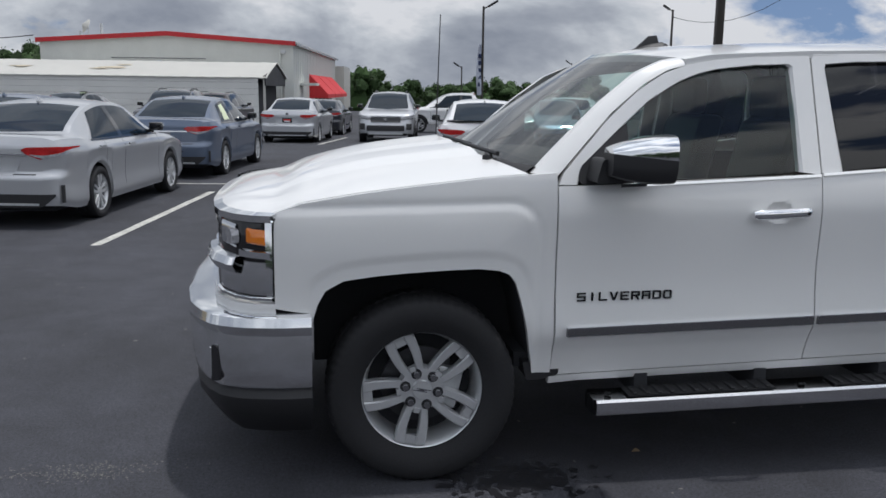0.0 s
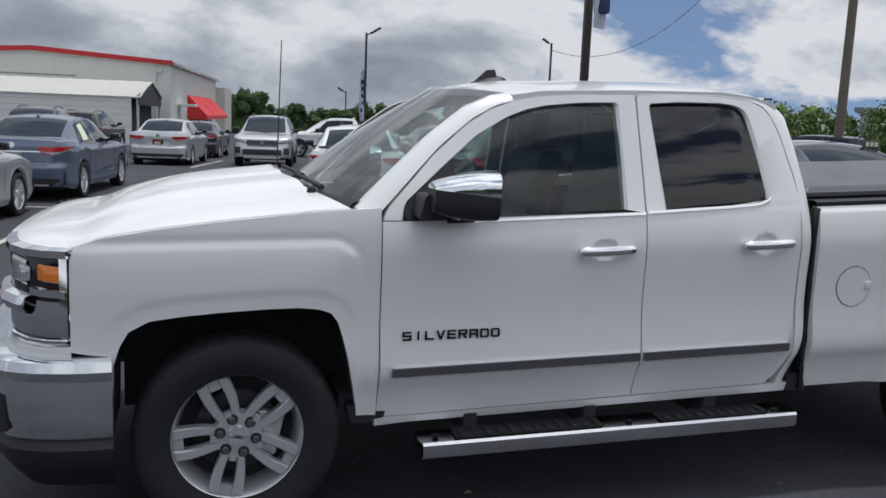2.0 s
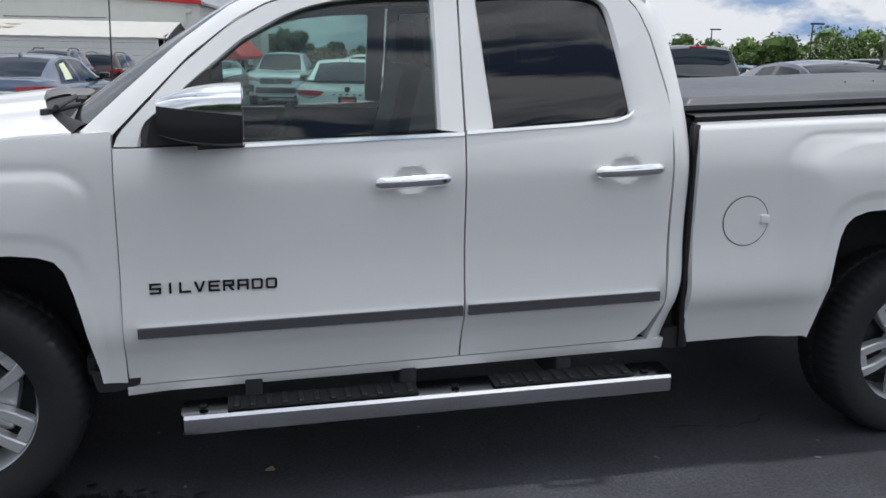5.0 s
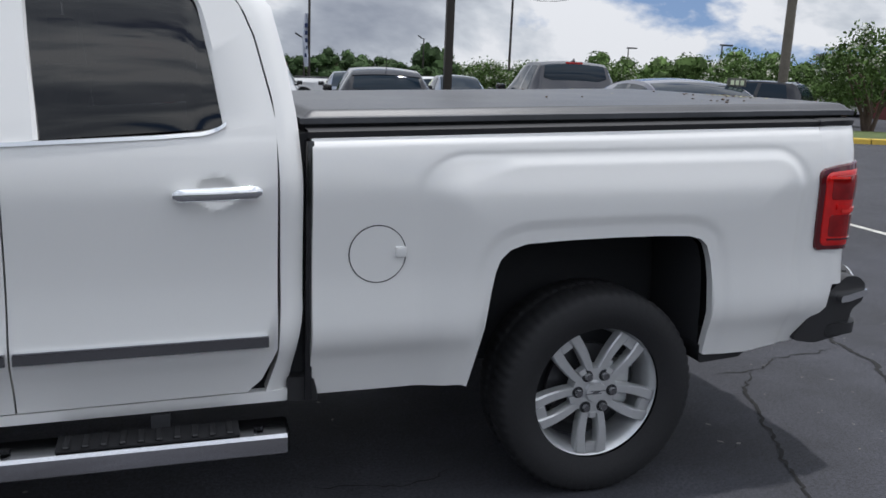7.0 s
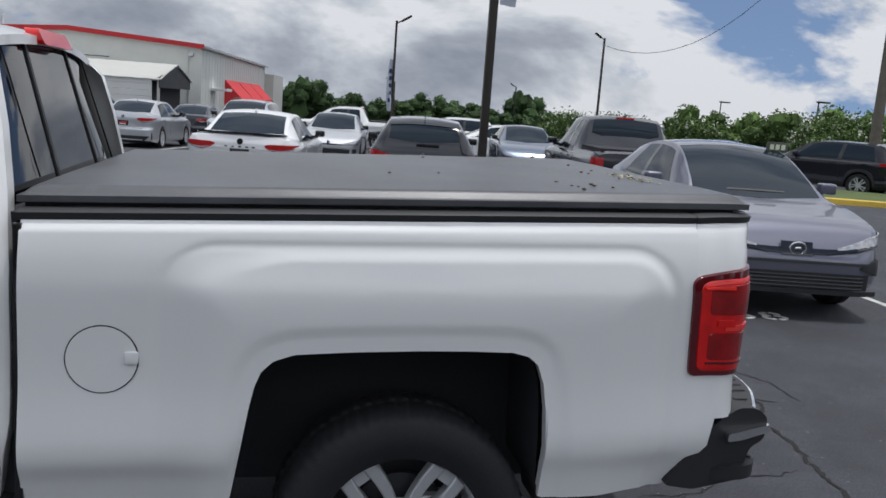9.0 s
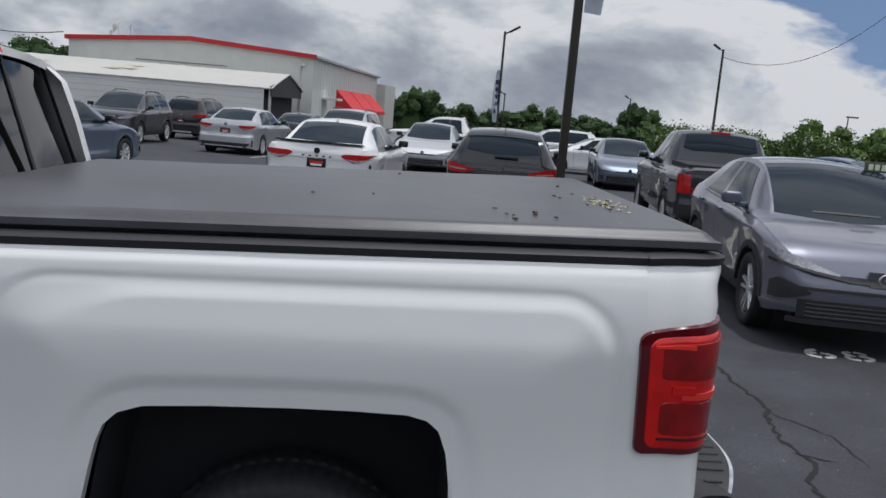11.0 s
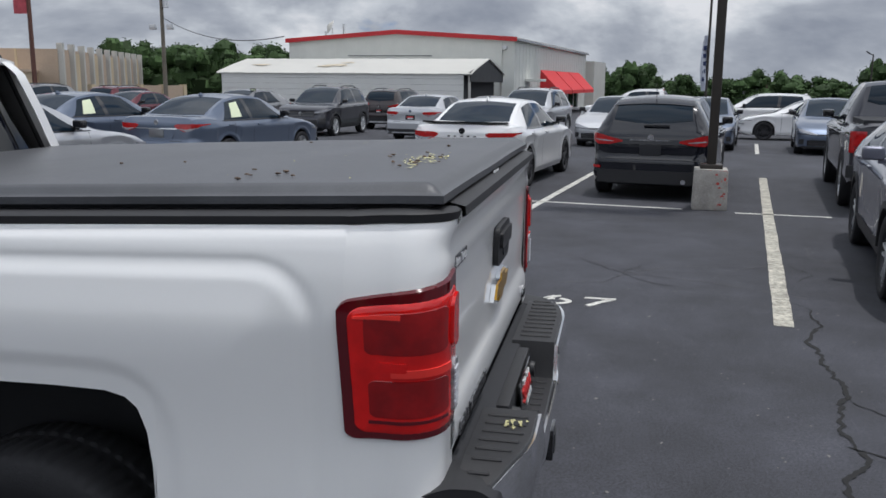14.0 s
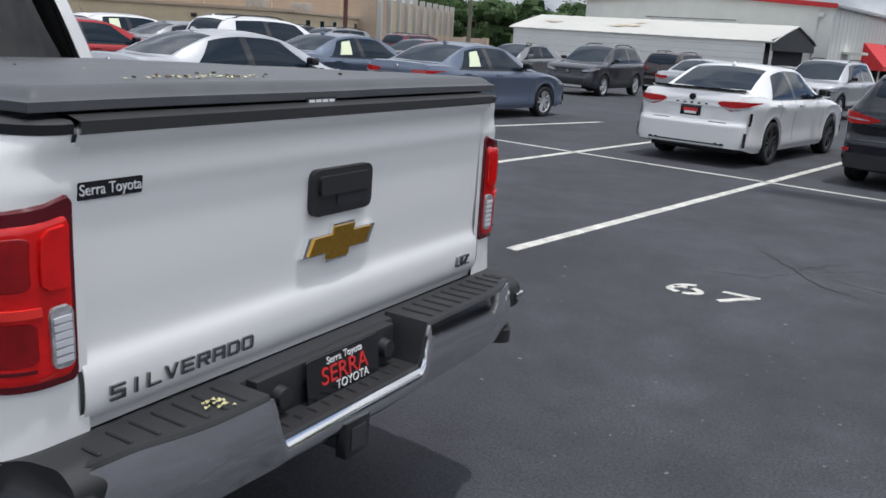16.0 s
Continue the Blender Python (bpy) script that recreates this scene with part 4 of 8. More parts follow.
bm = bmesh.new()
prism(bm, round_poly([(CY - 0.105, 1.195), (CY + 0.105, 1.195), (CY + 0.105, 1.245), (CY - 0.105, 1.245)], 0.014), lambda u, v: on_gate(u, v, 0.016), (0.014, 0, 0))
part("pull", bm, BLACK, gate_handle)
def cross(scale):
    w, h = 0.142 * scale, 0.050 * scale
    a, b = 0.030 + 0.006 * scale, 0.026 * scale
    return [(-w - 0.01, -b), (-a - 0.016, -b), (-a - 0.022, -h), (a - 0.004, -h), (a + 0.002, -b), (w - 0.012, -b), (w + 0.012, b), (a + 0.016, b), (a + 0.022, h), (-a + 0.004, h), (-a - 0.002, b), (-w + 0.012, b)]
bm = bmesh.new()
prism(bm, cross(1.0), lambda u, v: on_gate(CY + u, 1.060 + v, 0.001), (0.014, 0, 0))
badge = part("badge", bm, CHROME, tailgate, "gold badge with chrome edge", False)
bm = bmesh.new()
prism(bm, cross(0.86), lambda u, v: on_gate(CY + u, 1.060 + v, 0.012), (0.008, 0, 0))
part("badge_face", bm, GOLD, badge, "", False)
gate_text = lambda y, z: Matrix.Translation((smooth_table(TGX, z) + 0.004, y, z)) @ Matrix.Rotation(radians(90), 4, "Z") @ Matrix.Rotation(radians(90), 4, "X")
badge_word("SILVERADO", 0.247, 0.0464, 0.037, 0.034, lambda u, v: on_gate(u, 0.851 + v, 0.001), (0.006, 0, 0), tailgate, DARK_CHROME)
text_part("trim_badge", "LTZ", 0.048, gate_text(1.655, 0.872), DARK_CHROME, tailgate, 0.005, 1.0, "chrome trim badge")
bm = bmesh.new()
prism(bm, round_poly([(0.198, 1.272), (0.346, 1.272), (0.346, 1.307), (0.198, 1.307)], 0.004), lambda u, v: on_gate(u, v, 0.001), (0.0025, 0, 0))
sticker = part("dealer_sticker", bm, GLOSS_BLACK, tailgate, "black dealer sticker with white writing")
text_part("writing", "Serra Toyota", 0.031, gate_text(0.272, 1.2905), LETTER_WHITE, sticker, 0.0012, 0.86)

# tail lights
def tail_band(z0, z1, t0, t1, push, slope=0.016, slant=0.0, foot=-0.004):
    """A lens on the rear corner; its lid rises towards the rear."""
    def build(bm, p):
        fs = [0, 0.008, 0.02, 0.04, 0.07, 0.10] + span(0.14, 0.86, 18) + [0.90, 0.93, 0.96, 0.98, 0.992, 1]
        turn = min(0.028, 0.18 * (z1 - z0))
        def at(f, v):
            a = t0 + slant * (1 - v)
            t = a + (t1 - a) * f
            ends = v in (0, 1) or f in (0, 1)
            # rounded corners
            e = min(f, 1 - f) * (t1 - t0) * 0.10
            cut = turn - math.sqrt(max(turn * turn - max(turn - e, 0) ** 2, 0))
            zz0, zz1 = z0 + cut, z1 + slope * t - cut
            return p(*corner(t, zz0 + (zz1 - zz0) * v, foot if ends else push))
        grid(bm, fs, [0, 0.02, 0.06] + span(0.12, 0.88, 16) + [0.94, 0.98, 1], at)
    return build
tail = both("tail_light", tail_band(0.918, 1.240, -0.14, 2.95, 0.009, 0.019, 0.14), DEEP_RED, truck, "red tail light")
both("tail_lens", tail_band(0.938, 1.222, 0.10, 2.80, 0.012, 0.012, 0.12, 0.008), RED_LENS, tail, "bright red outer lens")
both("side_lens", tail_band(1.120, 1.204, 0.42, 1.86, 0.0135, 0.010, 0.02, 0.0115), MID_RED, tail, "smoky red upper chamber")
both("lower_lens", tail_band(0.975, 1.062, 0.50, 1.88, 0.0135, 0.0, 0.02, 0.0115), MID_RED, tail, "smoky red lower chamber")
# pale and dark red strips paint glints and depth onto the flat lens
both("lens_edge", tail_band(1.200, 1.2045, 0.22, 1.10, 0.0165, 0.006, 0.0, 0.012), PALE_RED, tail)
both("lens_shelf", tail_band(1.070, 1.088, 0.95, 1.95, 0.016, 0.0, 0.0, 0.012), PALE_RED, tail, "pale red strip painted as a glint")
both("reflector_spot", tail_band(1.082, 1.104, 0.72, 1.18, 0.0165, 0.0, 0.0, 0.012), RED_LENS, tail)
both("lens_shelf", tail_band(0.962, 0.969, 0.50, 1.85, 0.0155, 0.0, 0.0, 0.012), DEEP_RED, tail)
both("stop_lens", tail_band(1.115, 1.212, 1.95, 2.70, 0.020, 0.010, 0.0, 0.010), RED_LENS, tail, "bright red stop lens")
reverse_lens = both("reverse_lens", tail_band(0.958, 1.075, 2.02, 2.74, 0.019, 0.004, 0.0, 0.010), CLEAR_LENS, tail, "clear reverse lens")
for k in range(6):
    both("lens_rib", tail_band(0.972 + 0.016 * k, 0.976 + 0.016 * k, 2.10, 2.66, 0.0215, 0.003, 0.0, 0.018), PLATE, reverse_lens)

# rear bumper: chrome beam, black step pads, corner steps
def beam_top(y):
    d = abs(y - TW / 2 + 0.09)
    return 0.806 - 0.118 * sstep(0.325, 0.285, abs(y - 0.865)) - 0.040 * sstep(0.74, 0.95, abs(y - TW / 2))
ys = sorted(span(0.12, TW - 0.12, 60) + [0.54, 0.56, 0.58, 0.60, 1.13, 1.15, 1.17, 1.19])
def beam_x(y):
    return 4.895 - 0.85 * max(0, abs(y - TW / 2) - 0.56) ** 2 - 1.4 * max(0, abs(y - TW / 2) - 0.87) ** 1.5
bm = bmesh.new()
grid(bm, span(0, 1, 9), ys, lambda v, y: (beam_x(y) + 0.012 * math.sin(math.pi * v) - 0.03 * max(0, 0.3 - v), y, 0.615 + 0.02 * abs(y - TW / 2) + (beam_top(y) - 0.615 - 0.02 * abs(y - TW / 2)) * v))
rim(bm, (-0.02, 0, -0.004))
rear_bumper = part("rear_bumper", bm, CHROME, truck, "chrome rear step bumper")
bm = bmesh.new()
grid(bm, span(0, 1, 6), ys, lambda u, y: (4.735 + (beam_x(y) - 0.012 - 4.735) * u, y, beam_top(y) + 0.006))
rim(bm, (0, 0, -0.03))
pad = part("step_pad", bm, BLACK, rear_bumper, "ribbed black step pad")
for y in [0.10 + 0.055 * i for i in range(8)] + [1.25 + 0.055 * i for i in range(11)]:
    bm = bmesh.new()
    box(bm, 4.755, max(beam_x(y) - 0.03, 4.765), y - 0.006, y + 0.006, beam_top(y) + 0.002, beam_top(y) + 0.011, 0.003, 1)
    part("rib", bm, BLACK, pad)
for y in [0.63 + 0.052 * i for i in range(10)]:
    bm = bmesh.new()
    box(bm, 4.83, beam_x(y) - 0.03, y - 0.005, y + 0.005, 0.690, 0.699, 0.003, 1)
    part("rib", bm, BLACK, pad)
bm = bmesh.new()
box(bm, 4.70, 4.765, 0.20, TW - 0.20, 0.66, 0.80, 0.01)
part("bumper_back", bm, DARK, rear_bumper)
bm = bmesh.new()
box(bm, 4.76, 4.80, 0.585, 1.145, 0.675, 0.803, 0.008)
plate_mount = part("plate_mount", bm, BLACK, rear_bumper)
bm = bmesh.new()
prism(bm, round_poly([(0.745, 0.670), (1.045, 0.670), (1.045, 0.805), (0.745, 0.805)], 0.008), lambda u, v: (4.822 - (v - 0.67) * 0.1, u, v), (0.004, 0, 0))
plate = part("dealer_plate", bm, GLOSS_BLACK, rear_bumper, "black dealer plate with red and white writing")
plate_text = lambda y, z: Matrix.Translation((4.828 - (z - 0.67) * 0.1, y, z)) @ Matrix.Rotation(radians(90), 4, "Z") @ Matrix.Rotation(radians(84), 4, "X")
text_part("writing", "Serra Toyota", 0.028, plate_text(0.895, 0.788), LETTER_WHITE, plate, 0.001, 1.0)
text_part("writing", "SERRA", 0.066, plate_text(0.895, 0.748), LETTER_RED, plate, 0.0015, 1.05)
text_part("writing", "TOYOTA", 0.034, plate_text(0.925, 0.712), LETTER_WHITE, plate, 0.001, 1.0)
for k, w in ((0.79, 0.05), (0.86, 0.06), (0.945, 0.075)):
    bm = bmesh.new()
    box(bm, 4.822, 4.829, k, k + w, 0.679, 0.687)
    part("writing", bm, LETTER_WHITE, plate, "", False)
for y in (0.66, 1.09):
    part("plate_lamp", cyl_bm((4.80, y, 0.745), (4.825, y, 0.745), 0.028, 0.024, 20), BLACK, rear_bumper)
both("corner_cover", lambda bm, p: prism(bm, round_poly([(4.47, 0.560), (4.56, 0.545), (4.76, 0.555), (4.79, 0.66), (4.838, 0.69), (4.842, 0.765), (4.80, 0.795), (4.72, 0.803), (4.655, 0.785), (4.575, 0.72)], 0.02), lambda u, v: p(u, 0.020 + 0.055 * sstep(4.62, 4.80, u), v), Vector(p(0, 0.16, 0)) - Vector(p(0, 0, 0))), BLACK, rear_bumper, "black bumper corner cover")
both("corner_chrome", lambda bm, p: prism(bm, round_poly([(4.668, 0.708), (4.74, 0.702), (4.850, 0.716), (4.853, 0.742), (4.74, 0.732), (4.672, 0.734)], 0.008), lambda u, v: p(u, 0.008 + 0.058 * sstep(4.66, 4.82, u), v), Vector(p(0, 0.05, 0)) - Vector(p(0, 0, 0))), CHROME, rear_bumper)
both("corner_step", lambda bm, p: prism(bm, round_poly([(4.62, 0.03), (4.79, 0.045), (4.86, 0.15), (4.68, 0.26)], 0.05), lambda u, v: p(u, v, 0.565), (0, 0, 0.045)), BLACK, rear_bumper, "black ribbed corner step")
for i in range(6):
    both("rib", lambda bm, p: box(bm, 4.66 + 0.03 * i, 4.67 + 0.03 * i, *sorted((p(0, 0.06 + 0.010 * i, 0)[1], p(0, 0.21, 0)[1])), 0.609, 0.616), BLACK, rear_bumper)
bm = bmesh.new()
for a in ((4.70, 4.91, 0.80, 0.87, 0.625, 0.640), (4.70, 4.91, 0.80, 0.87, 0.570, 0.585), (4.70, 4.91, 0.795, 0.81, 0.57, 0.64), (4.70, 4.91, 0.86, 0.875, 0.57, 0.64)):
    box(bm, *a, bevel=0.004, seg=1)
box(bm, 4.88, 4.915, 0.785, 0.885, 0.555, 0.655, 0.006)
part("tow_hitch", bm, GLOSS_BLACK, truck, "black square tow hitch receiver")
# dark block on the closed receiver end, in place of a shaded hollow
part("hitch_hole", box_bm(4.905, 4.918, 0.805, 0.865, 0.575, 0.635), DARK, truck)

# side steps
def step_at(bm, p):
    prof = [(-0.075, 0.0), (-0.080, 0.010), (-0.080, 0.055), (-0.072, 0.066), (0.05, 0.072), (0.06, 0.06), (0.06, 0.0)]
    xs = [0.708, 0.718] + span(0.76, 2.45, 14) + [2.488, 2.498]
    def at(x, q):
        z = 0.287 + (x - 0.69) * 0.0150
        k = 0.75 if x in (0.708, 2.498) else 1
        return p(x, 0.025 + q[0] * k, z + q[1])
    rows = grid(bm, xs, prof, at)
    bm.faces.new(rows[0]), bm.faces.new(rows[-1])
side_step = both("side_step", step_at, STEEL, truck, "polished steel side step")
for x0, x1 in ((0.86, 1.52), (1.80, 2.34)):
    def tread(bm, p):
        grid(bm, span(x0, x1, 4), [0.0, 1.0], lambda x, v: p(x, -0.045 + 0.10 * v, 0.3665 + (x - 0.69) * 0.0135 + 0.004 * v))
        rim(bm, (0, 0, -0.006))
    treads = both("tread", tread, BLACK, side_step)
    n = 12 if x0 < 1 else 10
    for i in range(n):
        x = x0 + 0.03 + (x1 - x0 - 0.06) * i / (n - 1)
        both("rib", lambda bm, p: box(bm, x - 0.011, x + 0.011, *sorted((p(0, -0.040, 0)[1], p(0, 0.05, 0)[1])), 0.366 + (x - 0.69) * 0.0135, 0.376 + (x - 0.69) * 0.0135, 0.004, 1), BLACK, treads)
for x in (0.78, 1.66, 2.40):
    both("bolt", lambda bm, p: cyl(bm, p(x, -0.005, 0.362 + (x - 0.69) * 0.0135), p(x, -0.005, 0.371 + (x - 0.69) * 0.0135), 0.016, 0.014, 12), GLOSS_BLACK, side_step)
for x in (0.95, 1.50, 2.10):
    both("bracket", lambda bm, p: box(bm, x - 0.03, x + 0.03, *sorted((p(0, 0.06, 0)[1], p(0, 0.35, 0)[1])), 0.33, 0.43, 0.006), DARK, side_step)

# wheel wells, underbody
def liner(line, extra):
    def build(bm, p):
        pts = resample([(a, 0, b) for a, b in line], 30)
        grid(bm, [0.056, 0.12, 0.40], list(range(30)), lambda y, i: p(pts[i].x, y, pts[i].z + (0.012 if y > 0.08 else 0.002)))
    return build
for line in ([(-0.455, 0.42)] + FRONT_ARCH, REAR_ARCH):
    both("wheel_liner", liner(line, 0), DARK, truck)
part("underbody", box_bm(-0.44, 4.60, 0.42, TW - 0.42, 0.42, 1.05), DARK, truck)
part("frame_rail", box_bm(0.40, 3.10, 0.12, TW - 0.12, 0.46, 0.52), DARK, truck)
part("rear_floor", box_bm(4.06, 4.66, 0.12, TW - 0.12, 0.56, 0.9), DARK, truck)
both("mud_flap", lambda bm, p: prism(bm, round_poly([(4.05, 0.55), (4.09, 0.62), (4.12, 0.545), (4.27, 0.540), (4.24, 0.503), (4.06, 0.487)], 0.012), lambda u, v: p(u, 0.035, v), Vector(p(0, 0.16, 0)) - Vector(p(0, 0, 0))), BLACK, truck)
both("front_flap", lambda bm, p: prism(bm, round_poly([(0.42, 0.50), (0.58, 0.47), (0.575, 0.44), (0.50, 0.42), (0.44, 0.42)], 0.012), lambda u, v: p(u, 0.05, v), Vector(p(0, 0.14, 0)) - Vector(p(0, 0, 0))), BLACK, truck)
both("rear_flap", lambda bm, p: prism(bm, round_poly([(2.50, 0.53), (2.585, 0.53), (2.60, 0.47), (2.60, 0.445), (2.50, 0.45)], 0.012), lambda u, v: p(u, 0.05, v), Vector(p(0, 0.14, 0)) - Vector(p(0, 0, 0))), BLACK, truck)

# interior
part("dashboard", box_bm(0.62, 0.92, 0.16, TW - 0.16, 0.95, 1.30, 0.05, 3), CLOTH, truck, "dark dashboard")
part("door_card", box_bm(0.70, 2.40, 0.115, 0.135, 0.6, 1.26), CLOTH, truck)
part("door_card", box_bm(0.70, 2.40, TW - 0.135, TW - 0.115, 0.6, 1.26), CLOTH, truck)
part("cab_floor", box_bm(0.60, 2.48, 0.13, TW - 0.13, 0.56, 0.62), CLOTH, truck)
part("rear_bulkhead", box_bm(2.46, 2.49, 0.13, TW - 0.13, 0.6, 1.34), CLOTH, truck)
bm = bmesh.new()
wheel_m = Matrix.Translation((1.04, 0.50, 1.19)) @ Matrix.Rotation(radians(-62), 4, "Y")
for i in range(28):
    a, b = i * math.tau / 28, (i + 1) * math.tau / 28
    cyl(bm, wheel_m @ Vector((0.19 * math.cos(a), 0.19 * math.sin(a), 0)), wheel_m @ Vector((0.19 * math.cos(b), 0.19 * math.sin(b), 0)), 0.015, 0.015, 8)
cyl(bm, wheel_m @ Vector((0, 0, -0.03)), wheel_m @ Vector((0, 0, 0.02)), 0.07, 0.06, 16)
for a in (0, 2.2, 4.1):
    cyl(bm, wheel_m @ Vector((0, 0, 0)), wheel_m @ Vector((0.19 * math.cos(a), 0.19 * math.sin(a), 0)), 0.014, 0.012, 8)
part("steering_wheel", bm, BLACK, truck)
for y in (0.52, TW - 0.52):
    seat = part("seat", box_bm(1.15, 1.62, y - 0.25, y + 0.25, 0.78, 0.98, 0.06, 3), SEAT, truck)
    bm = bmesh.new()
    box(bm, 1.55, 1.70, y - 0.25, y + 0.25, 0.92, 1.50, 0.06, 3)
    for q in bm.verts:
        q.co.x += (q.co.z - 0.92) * 0.22
    part("seat_back", bm, SEAT, seat)
    part("headrest", box_bm(1.66, 1.76, y - 0.14, y + 0.14, 1.50, 1.70, 0.04, 3), SEAT, seat)
bm = bmesh.new()
box(bm, 2.22, 2.36, 0.22, TW - 0.22, 0.95, 1.50, 0.06, 3)
part("rear_seat", bm, SEAT, truck)


# wheels
def tyre_bm(R, r, w, tread=0):
    """A tyre; with tread, blocks step in and out across the shoulders."""
    h = R - r
    prof = [(-0.42, r, 0), (-0.50, r + h * 0.3, 0), (-0.52, r + h * 0.55, 0), (-0.49, r + h * 0.80, 0), (-0.46, r + h * 0.90, 1), (-0.40, R * 0.985, 1), (-0.30, R * 0.997, 1), (-0.22, R, 2), (-0.08, R, 2), (-0.05, R - (0.008 if tread else 0.004), 0), (0.05, R - (0.008 if tread else 0.004), 0), (0.08, R, 2), (0.22, R, 2), (0.30, R * 0.997, 1), (0.40, R * 0.985, 1), (0.46, r + h * 0.90, 1), (0.49, r + h * 0.80, 0), (0.52, r + h * 0.55, 0), (0.50, r + h * 0.3, 0), (0.42, r, 0)]
    bm = bmesh.new()
    n = tread * 4 if tread else 48
    def at(i, q):
        k = 0.0
        if tread and q[2] == 1 and (i // 2) % 2:
            k = -0.0045
        if tread and q[2] == 2 and ((i + 1) // 2) % 2:
            k = -0.005
        a = i * math.tau / n
        return bm.verts.new(((q[1] + k) * math.cos(a), q[0] * w, (q[1] + k) * math.sin(a)))
    rows = [[at(i, q) for q in prof] for i in range(n)]
    for i in range(n):
        a, b = rows[i], rows[(i + 1) % n]
        for j in range(len(prof) - 1):
            bm.faces.new((a[j], a[j + 1], b[j + 1], b[j]))
    return bm


def rim_bm(r, w, face):
    """The barrel and lip of a wheel; the outer face looks to -y."""
    prof = [(face + 0.004, r * 0.985), (face, r * 1.0), (face + 0.006, r * 1.01), (face + 0.02, r * 0.97), (face + 0.035, r * 0.94), (face + 0.10, r * 0.88), (w * 0.4, r * 0.92)]
    bm = bmesh.new()
    n = 56
    rows = [[bm.verts.new((q[1] * math.cos(i * math.tau / n), q[0], q[1] * math.sin(i * math.tau / n))) for q in prof] for i in range(n)]
    for i in range(n):
        a, b = rows[i], rows[(i + 1) % n]
        for j in range(len(prof) - 1):
            bm.faces.new((a[j], a[j + 1], b[j + 1], b[j]))
    return bm


def spoke_bm(a0, a1, r0, r1, w0, w1, face, dish, thick=0.03):
    """One spoke from the hub at angle a0 to the lip at angle a1."""
    bm = bmesh.new()
    rows = []
    for i in range(6):
        t = i / 5
        a, r, w = a0 + (a1 - a0) * t, r0 + (r1 - r0) * t, w0 + (w1 - w0) * t
        c, tn = Vector((math.cos(a) * r, 0, math.sin(a) * r)), Vector((-math.sin(a), 0, math.cos(a)))
        y = face + dish * (1 - t) ** 1.5
        rows.append([bm.verts.new(c + tn * (w * k) + Vector((0, y + d, 0))) for k, d in ((-0.5, thick), (-0.5, 0.006), (-0.38, 0.0), (0.38, 0.0), (0.5, 0.006), (0.5, thick))])
    for a, b in zip(rows, rows[1:]):
        for j in range(5):
            bm.faces.new((a[j], a[j + 1], b[j + 1], b[j]))
    bm.faces.new(rows[-1])
    bm.faces.new(rows[0])
    return bm


def truck_wheel(x, left_side, spin):
    hub = new("wheel")
    hub.parent = truck
    hub.matrix_basis = pose(x, 0.155 if left_side else TW - 0.155, 0.39, 0, 0, 0 if left_side else 180) @ Matrix.Rotation(radians(spin), 4, "Y")
    part("tyre", tyre_bm(0.398, 0.252, 0.265, 64), RUBBER, hub, "black all-terrain tyre")
    part("rim", rim_bm(0.252, 0.24, -0.098), ALLOY, hub, "silver alloy rim")
    bm = bmesh.new()
    n = 48
    for k in range(5):
        a = math.radians(72 * k - 90)
        for d in (-1, 1):
            t = spoke_bm(a + d * 0.35, a + d * 0.176, 0.084, 0.244, 0.031, 0.044, -0.094, 0.012, 0.045)
            me_ = bpy.data.meshes.new("tmp")
            t.to_mesh(me_)
            t.free()
            bm.from_mesh(me_)
            bpy.data.meshes.remove(me_)
        for r0_, r1_, w_ in ((0.205, 0.244, 0.05), (0.084, 0.105, 0.03)):
            t = spoke_bm(a, a, r0_, r1_, w_, w_, -0.086, 0.0, 0.03)
            me_ = bpy.data.meshes.new("tmp")
            t.to_mesh(me_)
            t.free()
            bm.from_mesh(me_)
            bpy.data.meshes.remove(me_)
    part("spokes", bm, ALLOY, hub, "five pairs of silver spokes")
    bm = bmesh.new()
    cyl(bm, (0, -0.04, 0), (0, -0.083, 0), 0.098, 0.090, 36)
    cyl(bm, (0, -0.08, 0), (0, -0.096, 0), 0.044, 0.038, 28)
    part("hub_cap", bm, ALLOY, hub)
    bm = bmesh.new()
    prism(bm, cross(0.13), lambda u, v: (u * 0.8, -0.096, v), (0, -0.002, 0))
    part("cap_badge", bm, DARK_CHROME, hub, "", False)
    for k in range(6):
        a = math.radians(60 * k)
        c = (0.070 * math.cos(a), 0, 0.070 * math.sin(a))
        part("lug_nut", cyl_bm((c[0], -0.075, c[2]), (c[0], -0.104, c[2]), 0.0175, 0.013, 12), DARK_CHROME, hub)
        part("lug_seat", cyl_bm((c[0], -0.075, c[2]), (c[0], -0.0845, c[2]), 0.0225, 0.0225, 16), DARK, hub)
    part("brake_disc", cyl_bm((0, -0.01, 0), (0, 0.01, 0), 0.165, 0.165, 32), DARK_ALLOY, hub)
    part("brake_backing", cyl_bm((0, 0.03, 0), (0, 0.08, 0), 0.22, 0.22, 32), DARK, hub)
    bm = bmesh.new()
    box(bm, 0.06, 0.17, -0.035, 0.03, -0.08, 0.10, 0.015)
    part("brake_caliper", bm, ALLOY, hub)
for x, spin in ((0.0, 12), (3.645, 0)):
    truck_wheel(x, True, spin)
    truck_wheel(x, False, spin + 11)


